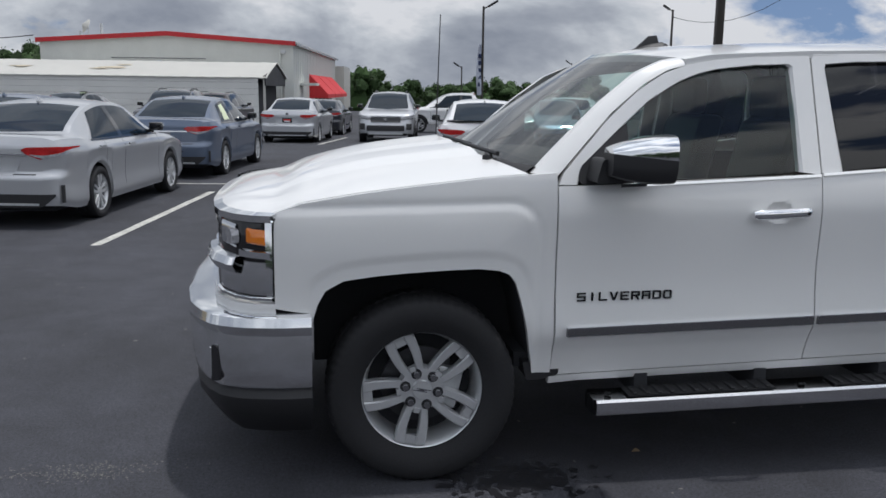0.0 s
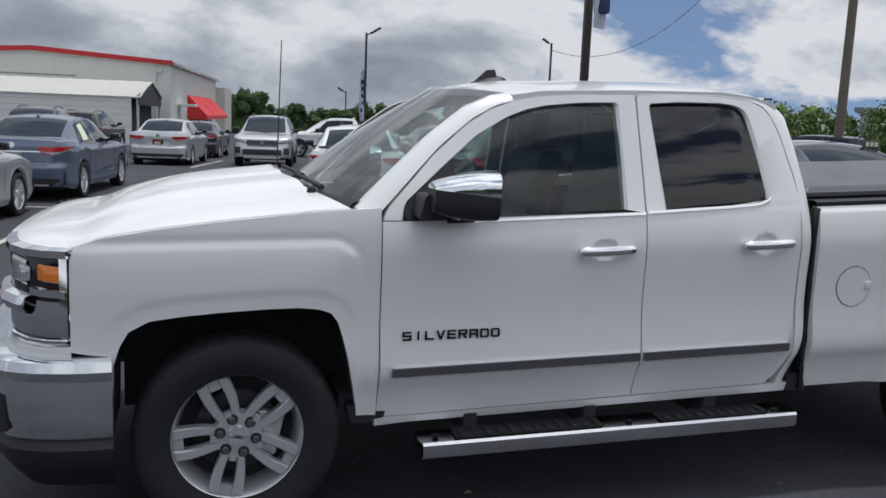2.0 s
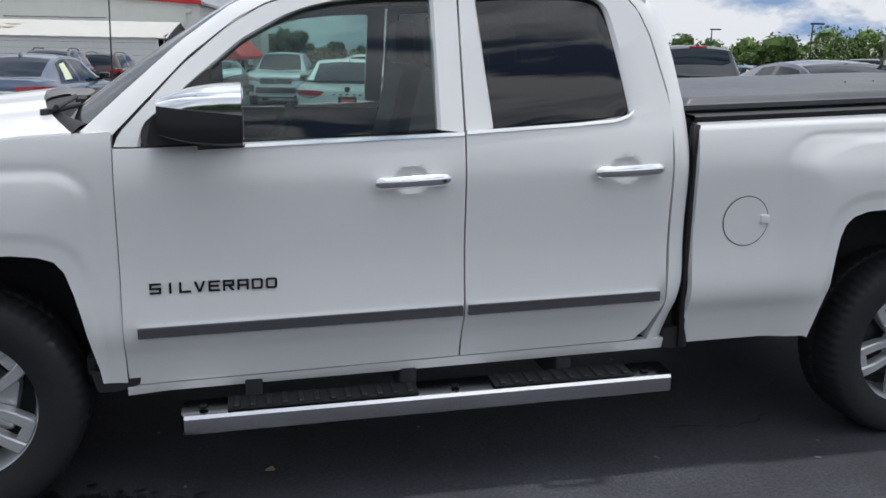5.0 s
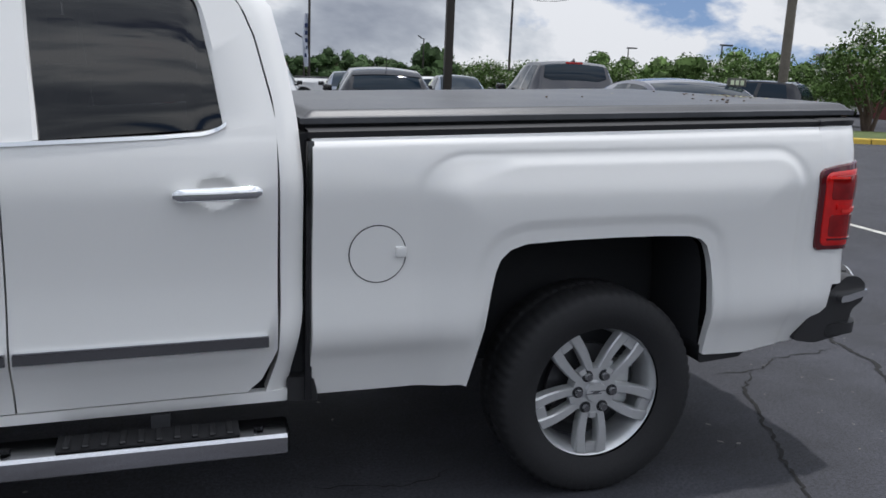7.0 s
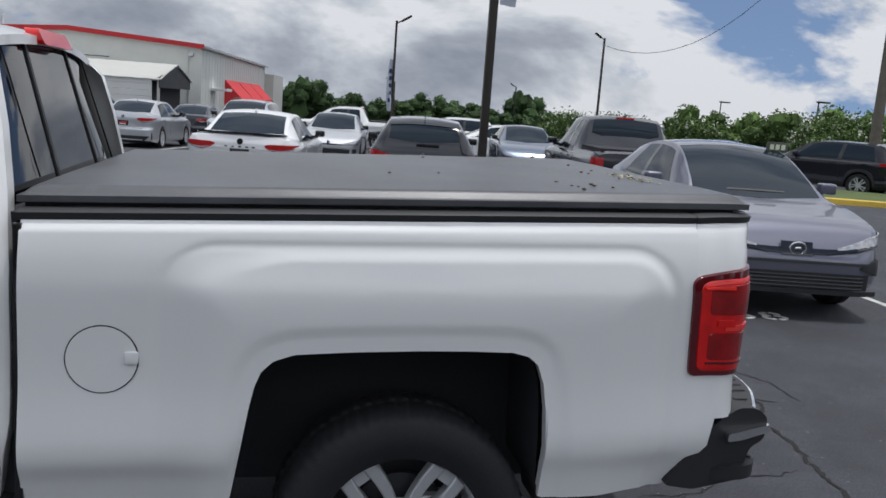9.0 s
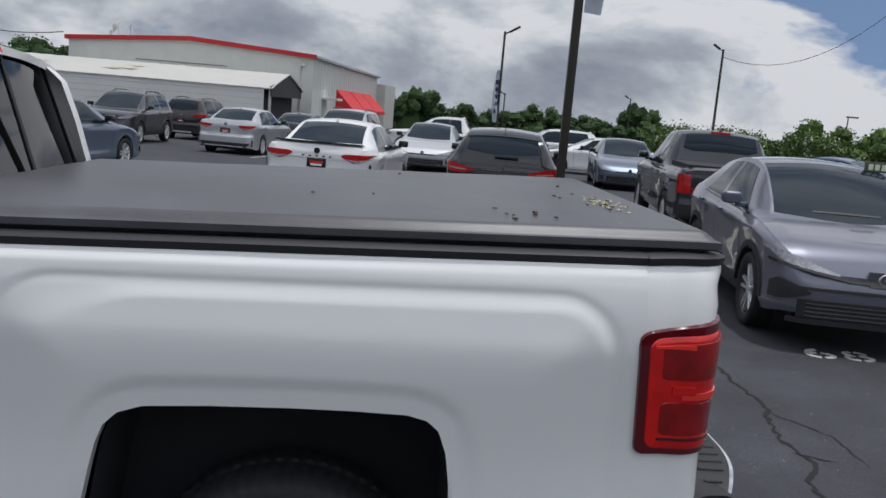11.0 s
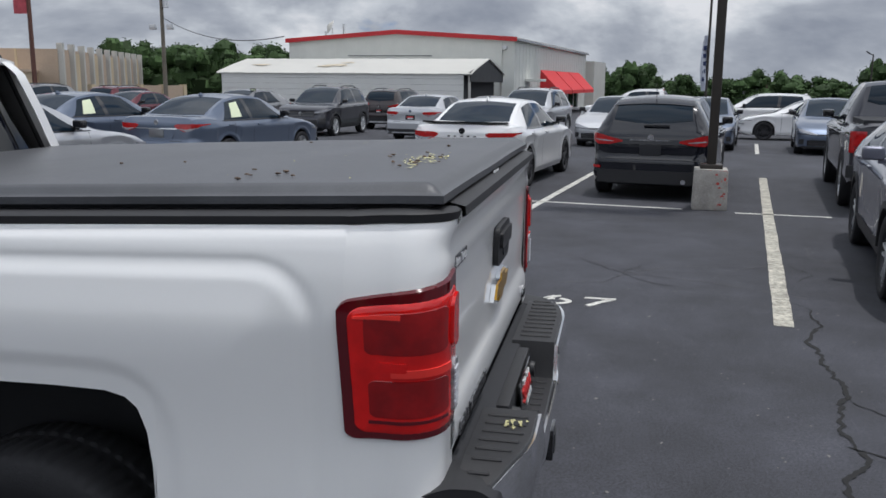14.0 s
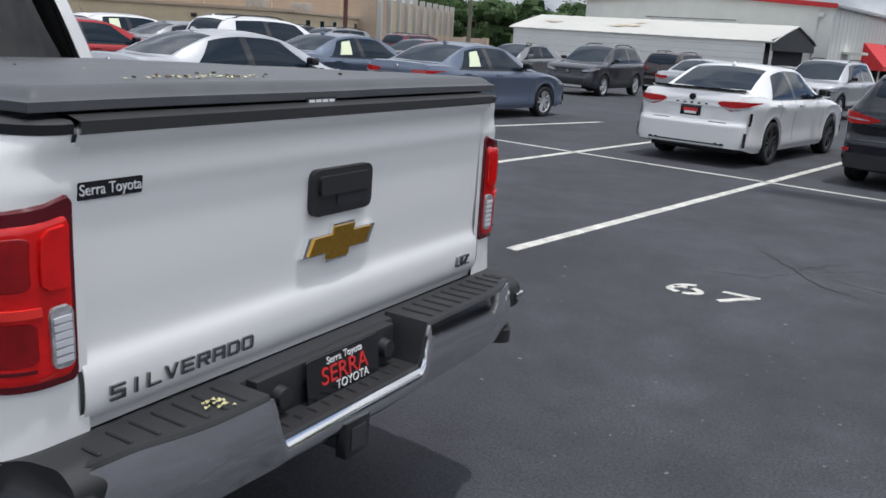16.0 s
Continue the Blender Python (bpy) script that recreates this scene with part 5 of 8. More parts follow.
# ---- parked cars ----
def car_shape(kind):
    """Sizes, hood and boot line, roof line and window limits of each body type, counted back from the nose."""
    return {
        "sedan": dict(L=4.66, W=1.80, wb=2.70, fo=0.93, R=0.318, sh=0.84, low=0.20,
                      deck=[(0, 0.56), (0.06, 0.66), (0.2, 0.745), (0.6, 0.85), (1.25, 0.955), (1.6, 0.965), (3.75, 0.99), (4.1, 1.045), (4.5, 1.055), (4.61, 1.03), (4.66, 0.92)],
                      roof=[(1.15, 0.95), (1.5, 1.10), (2.0, 1.34), (2.3, 1.42), (2.6, 1.44), (3.0, 1.435), (3.4, 1.36), (3.8, 1.19), (4.15, 1.045)], win=(1.55, 2.15, 3.72, 3.42), back=(3.32, 4.06)),
        "suv": dict(L=4.60, W=1.86, wb=2.69, fo=0.93, R=0.36, sh=0.98, low=0.28,
                    deck=[(0, 0.72), (0.05, 0.90), (0.2, 0.98), (0.6, 1.05), (1.15, 1.10), (1.5, 1.10), (3.8, 1.12), (4.45, 1.10), (4.56, 1.02), (4.60, 0.85)],
                    roof=[(1.05, 1.09), (1.4, 1.27), (1.85, 1.53), (2.2, 1.635), (2.6, 1.67), (3.2, 1.675), (3.9, 1.64), (4.15, 1.57), (4.35, 1.36), (4.52, 1.06)], win=(1.42, 2.05, 4.0, 3.86), back=(4.10, 4.46)),
        "hatch": dict(L=4.38, W=1.82, wb=2.64, fo=0.90, R=0.345, sh=0.93, low=0.26,
                      deck=[(0, 0.62), (0.05, 0.76), (0.2, 0.86), (0.6, 0.95), (1.05, 1.02), (1.4, 1.03), (3.2, 1.10), (3.7, 1.16), (4.1, 1.13), (4.30, 1.04), (4.38, 0.88)],
                      roof=[(0.98, 1.01), (1.35, 1.21), (1.8, 1.44), (2.1, 1.525), (2.5, 1.555), (2.9, 1.54), (3.4, 1.46), (3.8, 1.33), (4.15, 1.13)], win=(1.40, 1.98, 3.35, 3.05), back=(3.40, 4.06)),
        "wagon": dict(L=4.42, W=1.80, wb=2.70, fo=0.88, R=0.33, sh=0.90, low=0.22,
                      deck=[(0, 0.62), (0.06, 0.74), (0.2, 0.82), (0.6, 0.92), (1.15, 1.0), (1.5, 1.01), (3.8, 1.05), (4.25, 1.05), (4.38, 0.98), (4.42, 0.84)],
                      roof=[(1.05, 0.99), (1.45, 1.21), (1.9, 1.43), (2.25, 1.51), (2.6, 1.53), (3.2, 1.53), (3.75, 1.485), (3.98, 1.42), (4.15, 1.26), (4.34, 1.04)], win=(1.45, 2.05, 3.75, 3.62), back=(3.96, 4.27)),
        "pickup": dict(L=5.39, W=1.89, wb=3.24, fo=0.90, R=0.385, sh=1.02, low=0.40,
                       deck=[(0, 0.82), (0.05, 0.98), (0.2, 1.06), (0.6, 1.11), (1.25, 1.16), (1.6, 1.165), (3.62, 1.17), (3.70, 1.22), (5.33, 1.24), (5.39, 1.2)],
                       roof=[(1.12, 1.15), (1.5, 1.38), (1.95, 1.66), (2.25, 1.755), (2.6, 1.79), (3.2, 1.79), (3.42, 1.75), (3.54, 1.56), (3.66, 1.18)], win=(1.50, 2.12, 3.36, 3.28), back=(3.44, 3.62)),
    }[kind]


CAR_MESH = {}


def car(kind, paint, heading, at, label, group="", rim_mtl=None, plate_mtl=None, sticker=False, roof_rails=False, spoiler=False, z=0.0, two_tone=None):
    """A parked car, built once for each kind and finish; at: its middle on the ground."""
    key = (kind, paint.name, rim_mtl.name if rim_mtl else "", sticker, roof_rails, spoiler, plate_mtl.name if plate_mtl else "")
    m = pose(at[0], at[1], z, 0, 0, heading)
    if key in CAR_MESH:
        c = copy_thing(CAR_MESH[key], m)
        c["label"] = label
        return c
    s = car_shape(kind)
    L, W, wb, R, low = s["L"], s["W"], s["wb"], s["R"], s["low"]
    names = {"sedan": "sedan", "suv": "suv_car", "hatch": "crossover_car", "wagon": "hatchback_car", "pickup": "parked_pickup"}
    top = thing(names[kind], m, label, "pickup truck" if kind == "pickup" else "car", group or "parked cars")
    CAR_MESH[key] = top
    half, xf = W / 2, L / 2
    ax = [xf - s["fo"], xf - s["fo"] - wb]
    RA = R * 1.16
    plan = [(0.0, 0.62), (0.02, 0.74), (0.06, 0.84), (0.13, 0.905), (0.26, 0.955), (0.50, 0.985), (0.9, 1.0)]
    boxy = kind == "pickup"
    rear_plan = [(0.0, 0.93), (0.02, 0.965), (0.06, 0.985), (0.13, 0.995), (0.3, 1.0)] if boxy else [(0.0, 0.68), (0.02, 0.80), (0.06, 0.885), (0.13, 0.935), (0.26, 0.97), (0.50, 0.99), (0.9, 1.0)]
    deck = lambda d: smooth_table(s["deck"], d)
    roof = lambda d: smooth_table(s["roof"], d) if s["roof"][0][0] <= d <= s["roof"][-1][0] else 0.0
    peak = max(q for _, q in s["roof"])

    def width(d):
        return half * min(smooth_table(plan, d), smooth_table(rear_plan, L - d))

    def floor_z(d):
        x = xf - d
        zz = low + 0.07 * sstep(0.5, 0.0, min(d, L - d))
        for a in ax:
            if abs(x - a) < RA:
                zz = max(zz, R * 0.98 + math.sqrt(max(RA * RA - (x - a) ** 2, 0)))
        return zz

    sh = lambda d: min(s["sh"] + 0.05 * (d / L), deck(d) - 0.05)
    bulge = lambda d: max(math.exp(-(((xf - d) - a) / (RA * 1.15)) ** 2) for a in ax) * (0.030 if kind == "hatch" else 0.014)
    tail_in = {"sedan": 0.075, "suv": 0.06, "hatch": 0.10, "wagon": 0.07, "pickup": 0.02}[kind]
    bumper_z = {"sedan": 0.60, "suv": 0.66, "hatch": 0.66, "wagon": 0.60, "pickup": 0.70}[kind]

    def lean(d, z_):
        """The nose slopes back and the tail steps in above the bumper."""
        f = 0.10 * sstep(0.50, 0.85, z_) * sstep(0.5, 0.0, d)
        r = tail_in * sstep(bumper_z - 0.02, bumper_z + 0.06, z_) * sstep(0.45, 0.0, L - d)
        return r - f

    def body_pt(d, v):
        """Half section: v 0 at the sill, 0.6 at the belt, 0.85 at the roof edge, 1 in the middle."""
        w, z0, zs, zd = width(d), floor_z(d), sh(d), deck(d)
        zr = max(roof(d), zd)
        k = min(max((zr - zd) / (peak - zd), 0), 1)
        b = bulge(d)
        zb = zs + 0.72 * (zd - zs)
        wb_ = w * 0.935
        we = wb_ - 0.16 * w * (1 - k) * 1.0 - (0.255 * k * half / 0.9)
        ze = zr - 0.045 * k - 0.28 * (zd - zb) * (1 - k)
        if v <= 0.6:
            prof = [(0.0, w * 0.95, z0), (0.07, w * 0.985, z0 + 0.13 * (zs - z0)), (0.20, w * 0.972 + b, z0 + 0.42 * (zs - z0)), (0.34, w * 0.985 + b, z0 + 0.72 * (zs - z0)), (0.42, w + b * 0.7, z0 + 0.93 * (zs - z0)), (0.48, w * 0.988 + b * 0.3, zs + 0.10 * (zd - zs)), (0.54, w * 0.965, zs + 0.42 * (zd - zs)), (0.60, wb_, zb)]
            y, z_ = smooth_table([(q[0], q[1]) for q in prof], v), lerp_table([(q[0], q[2]) for q in prof], v)
        elif v <= 0.85:
            t = (v - 0.6) / 0.25
            y, z_ = wb_ + (we - wb_) * t + 0.018 * k * math.sin(math.pi * t), zb + (ze - zb) * t
        else:
            t = (v - 0.85) / 0.15
            y, z_ = we * (1 - t), ze + (zr - ze) * math.sin(t * math.pi / 2) ** 0.9
        return xf - d + lean(d, z_), y, z_

    stations = sorted(set([round(q, 3) for q in [0, 0.02, 0.06, 0.13, 0.2, 0.3, 0.42] + [L - q for q in (0, 0.02, 0.06, 0.13, 0.2, 0.3, 0.4)] + span(0.55, L - 0.5, 34)
                           + [xf - a + RA * k for a in ax for k in (-1.01, -0.995, -0.96, -0.88, -0.75, -0.55, -0.3, 0, 0.3, 0.55, 0.75, 0.88, 0.96, 0.995, 1.01)]]))
    vs = span(0, 0.6, 29) + [0.63, 0.67, 0.71, 0.75, 0.79, 0.82, 0.835, 0.85, 0.865, 0.885, 0.91, 0.94, 0.97, 1.0]
    full = [(v, 1) for v in vs] + [(v, -1) for v in reversed(vs[:-1])]
    bm = bmesh.new()
    rows = grid(bm, stations, full, lambda d, q: (lambda c: (c[0], q[1] * c[1], c[2]))(body_pt(d, q[0])))
    m_ = len(full) - 1
    for end in (rows[0], rows[-1]):
        for j in range(len(vs) - 1):
            bm.faces.new([end[j], end[j + 1], end[m_ - j - 1], end[m_ - j]] if j + 1 < len(vs) - 1 else [end[j], end[j + 1], end[m_ - j]])
    body = part("body", bm, paint, top)

    def patch(name, us, vv, fn, mtl, parent, lift=0.004, sides=(1, -1), label=""):
        """A pane or panel laid on the body: fn(u, v) gives (d, v) on it."""
        made = []
        for sd in sides:
            bm = bmesh.new()
            def at(u, v):
                d, q = fn(u, v)
                x, y, z_ = body_pt(d, abs(q) if q <= 1 else 2 - q)
                sg = sd if q <= 1 else -sd
                up_ = sstep(0.62, 0.95, q if q <= 1 else 2 - q)
                return (x, sg * (y + lift * (1 - 0.6 * up_)), z_ + lift * (0.35 + 0.65 * up_))
            grid(bm, us, vv, at)
            rim(bm, (0, 0, -0.004))
            made.append(part(name, bm, mtl, parent, label))
        return made

    # panes
    w0, w1, w2, w3 = s["win"]
    mid = (w1 + w3) / 2 - (0.0 if not boxy else -0.05)
    lo, hi = 0.612, 0.825
    def side_pane(a0, a1, b0, b1):
        return lambda u, v: ((a0 + (a1 - a0) * v) * (1 - u) + (b0 + (b1 - b0) * v) * u, lo + (hi - lo) * v)
    patch("front_window", span(0, 1, 9), span(0, 1, 6), side_pane(w0, w1, mid - 0.05, mid + 0.0), CAR_GLASS, body, label="dark side glass")
    rear_win = patch("rear_window", span(0, 1, 9), span(0, 1, 6), side_pane(mid + 0.07, mid + 0.12, w2, w3), CAR_GLASS, body, label="dark side glass")
    patch("window_pillar", [0, 1], span(0, 1, 5), side_pane(mid - 0.05, mid + 0.0, mid + 0.07, mid + 0.12), GLOSS_BLACK, body, 0.006)
    patch("belt_trim", span(w0 - 0.12, w2 + 0.05, 14), [0.596, 0.612], lambda u, v: (u, v), CHROME if kind in ("wagon",) else GLOSS_BLACK, body, 0.007)
    d0, d1 = s["roof"][0][0] + 0.05, s["roof"][3][0] - 0.06
    patch("windscreen", span(0, 1, 10), span(0.856, 2 - 0.856, 17), lambda u, v: (d0 + (d1 - d0) * u + 0.10 * abs(v - 1) / 0.144 * (1 - u), v), CAR_GLASS, body, 0.004, (1,), "sloping windscreen")
    b0, b1 = s["back"]
    patch("back_window", span(0, 1, 10), span(0.866, 2 - 0.866, 15), lambda u, v: (b0 + (b1 - b0) * u - 0.06 * abs(v - 1) / 0.13 * u, v), CAR_GLASS, body, 0.004, (1,), "sloping rear window")
    if kind in ("suv", "wagon", "hatch"):
        patch("roof_spoiler", [b0 - 0.16, b0 - 0.06, b0 + 0.06], span(0.86, 2 - 0.86, 9), lambda u, v: (u, v), paint, body, 0.022, (1,))
    # seams and handles
    for sd in (1, -1):
        for d in (w0 - 0.06, mid + 0.02, min(w2 + 0.02, xf - ax[1] - RA + 0.16)):
            bm = bmesh.new()
            grid(bm, span(0.05, 0.59, 9), [-0.005, 0.005], lambda v, k: (lambda c: (c[0] - k, sd * (c[1] + 0.002), c[2]))(body_pt(d, v)))
            part("seam", bm, DARK, body)
        for d in (mid - 0.20, min(w2 - 0.10, mid + 0.78)):
            c = body_pt(d, 0.46)
            part("door_handle", box_bm(c[0] - 0.09, c[0] + 0.09, min(sd * (c[1] - 0.01), sd * (c[1] + 0.026)), max(sd * (c[1] - 0.01), sd * (c[1] + 0.026)), c[2] - 0.014, c[2] + 0.014, 0.008), paint, body)
        bm = bmesh.new()
        c = body_pt(w0 + 0.22, 0.62)
        ya, yb = c[1] + 0.04, c[1] + 0.22
        box(bm, c[0] - 0.05, c[0] + 0.08, min(sd * ya, sd * yb), max(sd * ya, sd * yb), c[2] + 0.03, c[2] + 0.15, 0.035, 3)
        box(bm, c[0] - 0.01, c[0] + 0.05, min(sd * (c[1] - 0.03), sd * (ya + 0.05)), max(sd * (c[1] - 0.03), sd * (ya + 0.05)), c[2] + 0.0, c[2] + 0.05, 0.012)
        part("mirror", bm, paint if kind == "hatch" else GLOSS_BLACK, body)
        if kind in ("suv", "hatch", "wagon"):
            bm = bmesh.new()
            grid(bm, span(xf - ax[0] + RA + 0.01, xf - ax[1] - RA - 0.01, 8), [0, 0.04, 0.09, 0.11], lambda d, v: (lambda c: (c[0], sd * (c[1] + 0.006), c[2]))(body_pt(d, v)))
            part("sill", bm, BLACK, body)
        if kind in ("suv", "hatch"):
            for a in ax:
                bm = bmesh.new()
                grid(bm, span(0.05, math.pi - 0.05, 20), [0.0, 0.03, 0.06], lambda t, k: (a + (RA + k) * math.cos(t), sd * (body_pt(xf - a - (RA + k) * math.cos(t), 0.12)[1] + 0.012), R * 0.98 + (RA + k) * math.sin(t)))
                rim(bm, (0, -sd * 0.04, 0))
                part("arch_trim", bm, BLACK, body, "black wheel arch trim")

    def band(name, end, y0, y1, z0, z1, push, mtl, parent, label="", tilt=0.0, n=12, sides=(1, -1), taper=0.0, shape=None):
        """A lamp or grille that follows nose or tail; taper narrows its inner end."""
        tab = plan if end == "front" else rear_plan
        if y0 == 0.0 and not tilt and not taper:
            y0, sides, n = -y1, (1,), 25
        for sd in sides:
            bm = bmesh.new()
            def at(y, z_):
                w = abs(y) / half
                e = lerp_table([(q[1], q[0]) for q in tab], w)
                k = 1 - taper * (1 - (y - y0) / (y1 - y0))
                zz = z1 - (z1 - z_) * k + tilt * (y - y0)
                if shape:
                    u, f = (y - y0) / (y1 - y0), (z_ - z0) / (z1 - z0)
                    lo, hi = lerp_table([(q[0], q[1]) for q in shape], u), lerp_table([(q[0], q[2]) for q in shape], u)
                    zz = z0 + (lo + (hi - lo) * f) * (z1 - z0) + tilt * (y - y0)
                x = (xf - e + lean(e, zz) + push) if end == "front" else (-xf + e + lean(L - e, zz) - push)
                return (x, sd * (y + push * (0.8 if w > 0.8 else 0)), zz)
            grid(bm, span(y0, y1, n), [z0, z0 + 0.12 * (z1 - z0), z0 + 0.5 * (z1 - z0), z1 - 0.12 * (z1 - z0), z1], at)
            rim(bm, (-0.02 if end == "front" else 0.02, 0, 0))
            part(name, bm, mtl, parent, label)
    LEAF = [(0, 0.72, 0.86), (0.12, 0.42, 1.0), (0.42, 0.0, 1.0), (0.75, 0.30, 1.0), (1, 0.84, 0.95)]
    SWOOSH = [(0, 0.40, 0.55), (0.35, 0.12, 0.74), (0.75, 0.0, 1.0), (1, 0.45, 1.0)]
    TRAPEZE = [(0, 0.85, 1.0), (0.10, 0.0, 1.0), (0.90, 0.0, 1.0), (1, 0.85, 1.0)]
    zt, zh = deck(L - 0.1), deck(0.15)
    P = 0.010
    if kind == "sedan":
        band("tail_light", "rear", half * 0.44, half * 0.985, zt - 0.275, zt - 0.135, P, CAR_RED, body, "red wedge-shaped tail light", 0.03, n=24, shape=LEAF)
        band("tail_inner", "rear", half * 0.54, half * 0.93, zt - 0.275, zt - 0.135, P + 0.004, CLEAR_LENS, body, "", 0.03, n=18, shape=[(0, 0.42, 0.46), (0.4, 0.08, 0.36), (0.6, 0.10, 0.38), (1, 0.50, 0.56)])
        band("plate_recess", "rear", 0.0, half * 0.44, zt - 0.44, zt - 0.22, 0.006, paint, body, shape=TRAPEZE)
        band("plate_trim", "rear", 0.0, half * 0.50, zt - 0.225, zt - 0.205, 0.016, CHROME if plate_mtl else paint, body)
        band("boot_seam", "rear", 0.0, half * 0.62, 0.615, 0.624, 0.004, DARK, body)
        band("rear_black", "rear", 0.0, half * (0.62 if spoiler else 0.86), low + 0.05, low + (0.12 if spoiler else 0.20), P, BLACK, body, "black lower bumper", shape=TRAPEZE)
        band("rear_lip", "rear", 0.0, half * 0.66, low + 0.075, low + 0.10, P + 0.008, ALLOY, body)
        band("side_vent", "rear", half * 0.90, half * 0.925, low + 0.10, low + 0.30, P, BLACK, body)
        band("head_light", "front", half * 0.44, half * 0.985, zh - 0.185, zh - 0.06, P, CLEAR_LENS, body, "clear wedge-shaped headlight", 0.10, n=20, shape=[(0, 0.1, 0.3), (0.3, 0.1, 0.55), (0.7, 0.25, 0.9), (1, 0.75, 0.95)])
        band("lamp_edge", "front", half * 0.46, half * 0.955, zh - 0.19, zh - 0.172, P + 0.003, GLOSS_BLACK, body, "", 0.08, taper=0.5)
        band("upper_grille", "front", 0.0, half * 0.46, zh - 0.19, zh - 0.15, P, GLOSS_BLACK, body)
        band("front_grille", "front", 0.0, half * 0.70, low + 0.08, zh - 0.30, P, GLOSS_BLACK, body, "black mesh grille")
        for k in range(4):
            band("grille_bar", "front", 0.0, half * 0.66, low + 0.10 + 0.045 * k, low + 0.108 + 0.045 * k, P + 0.008, DARK_CHROME, body)
        band("fog_lamp_bezel", "front", half * 0.78, half * 0.90, low + 0.12, zh - 0.28, P, BLACK, body)
        band("lower_lip", "front", 0.0, half * 0.86, low + 0.03, low + 0.07, P + 0.012, BLACK, body)
        part("nose_badge", cyl_bm((xf - 0.04, 0, zh - 0.12), (xf - 0.01, 0, zh - 0.12), 0.055, 0.05, 20), CHROME, body)
    elif kind == "suv":
        band("tail_light", "rear", half * 0.46, half * 0.985, 0.92, 1.06, P, CAR_RED, body, "red wedge-shaped tail light", 0.04, n=22, shape=SWOOSH)
        band("rear_black", "rear", 0.0, half * 0.86, low + 0.03, low + 0.26, P, BLACK, body)
        band("rear_skid", "rear", 0.0, half * 0.5, low + 0.04, low + 0.10, P + 0.01, ALLOY, body)
        band("head_light", "front", half * 0.50, half * 0.985, 0.79, 0.90, P, CLEAR_LENS, body, "clear angular headlight", 0.08, n=20, shape=[(0, 0.1, 0.45), (0.4, 0.05, 0.8), (0.75, 0.15, 1.0), (1, 0.7, 1.0)])
        band("lamp_edge", "front", half * 0.50, half * 0.955, 0.785, 0.80, P + 0.003, GLOSS_BLACK, body, "", 0.08)
        band("front_grille", "front", 0.0, half * 0.52, 0.70, 0.87, P + 0.006, GLOSS_BLACK, body, "black grille")
        band("grille_frame", "front", 0.0, half * 0.56, 0.865, 0.895, P + 0.012, paint, body)
        band("lower_grille", "front", 0.0, half * 0.66, 0.42, 0.60, P + 0.006, BLACK, body)
        band("fog_lamp_bezel", "front", half * 0.72, half * 0.90, 0.46, 0.66, P, BLACK, body)
        band("skid_plate", "front", 0.0, half * 0.60, 0.31, 0.38, P + 0.014, ALLOY, body)
        part("nose_badge", cyl_bm((xf - 0.055, 0, 0.80), (xf - 0.02, 0, 0.80), 0.06, 0.055, 20), CHROME, body)
    elif kind == "hatch":
        band("tail_light", "rear", half * 0.55, half * 0.955, 0.92, 1.02, 0.03, CAR_RED, body, "red tail light")
        band("head_light", "front", half * 0.42, half * 0.985, 0.635, 0.745, P + 0.004, CLEAR_LENS, body, "long swept clear headlight", 0.15, n=26, shape=[(0, 0.25, 0.38), (0.3, 0.2, 0.62), (0.65, 0.2, 1.0), (0.85, 0.45, 1.1), (1, 0.95, 1.15)])
        band("lamp_edge", "front", half * 0.30, half * 0.965, 0.615, 0.640, P + 0.004, GLOSS_BLACK, body, "", 0.17, n=18)
        band("upper_grille", "front", 0.0, half * 0.66, 0.612, 0.672, P + 0.002, GLOSS_BLACK, body, shape=[(0, 0.9, 1.1), (0.3, 0.1, 0.9), (0.5, 0, 0.9), (0.7, 0.1, 0.9), (1, 0.9, 1.1)])
        band("nose_dark", "front", 0.0, half * 0.16, 0.60, 0.72, P + 0.001, GLOSS_BLACK, body)
        band("lower_grille", "front", 0.0, half * 0.76, 0.30, 0.45, P + 0.004, BLACK, body, "wide black lower grille")
        for k in range(4):
            band("grille_bar", "front", 0.0, half * 0.70, 0.315 + 0.034 * k, 0.325 + 0.034 * k, P + 0.012, DARK_CHROME, body)
        band("bumper_slot", "front", 0.0, half * 0.80, 0.53, 0.555, P + 0.002, BLACK, body)
        band("fog_vent", "front", half * 0.66, half * 0.955, 0.42, 0.60, P, BLACK, body, "", n=16, shape=[(0, 0.42, 0.50), (0.5, 0.2, 0.85), (0.85, 0.02, 1.0), (1, 0.0, 0.75)])
        band("lower_lip", "front", 0.0, half * 0.86, 0.25, 0.295, P + 0.016, BLACK, body)
        bm = bmesh.new()
        for k in range(24):
            a, b_ = k * math.tau / 24, (k + 1) * math.tau / 24
            cyl(bm, (xf - 0.02, 0.075 * math.cos(a), 0.66 + 0.055 * math.sin(a)), (xf - 0.02, 0.075 * math.cos(b_), 0.66 + 0.055 * math.sin(b_)), 0.009, 0.009, 6)
        cyl(bm, (xf - 0.02, -0.03, 0.66), (xf - 0.02, 0.03, 0.66), 0.012, 0.012, 6)
        part("nose_badge", bm, CHROME, body, "oval chrome badge")
        part("roof_number", box_bm(xf - d1 - 0.02, xf - d1 + 0.02, 0.42, 0.66, roof(d1) - 0.03, roof(d1) + 0.075, 0.006), material("roof_tag", (0.10, 0.10, 0.08), 0.6), body, "small dark roof tag with pale digits")
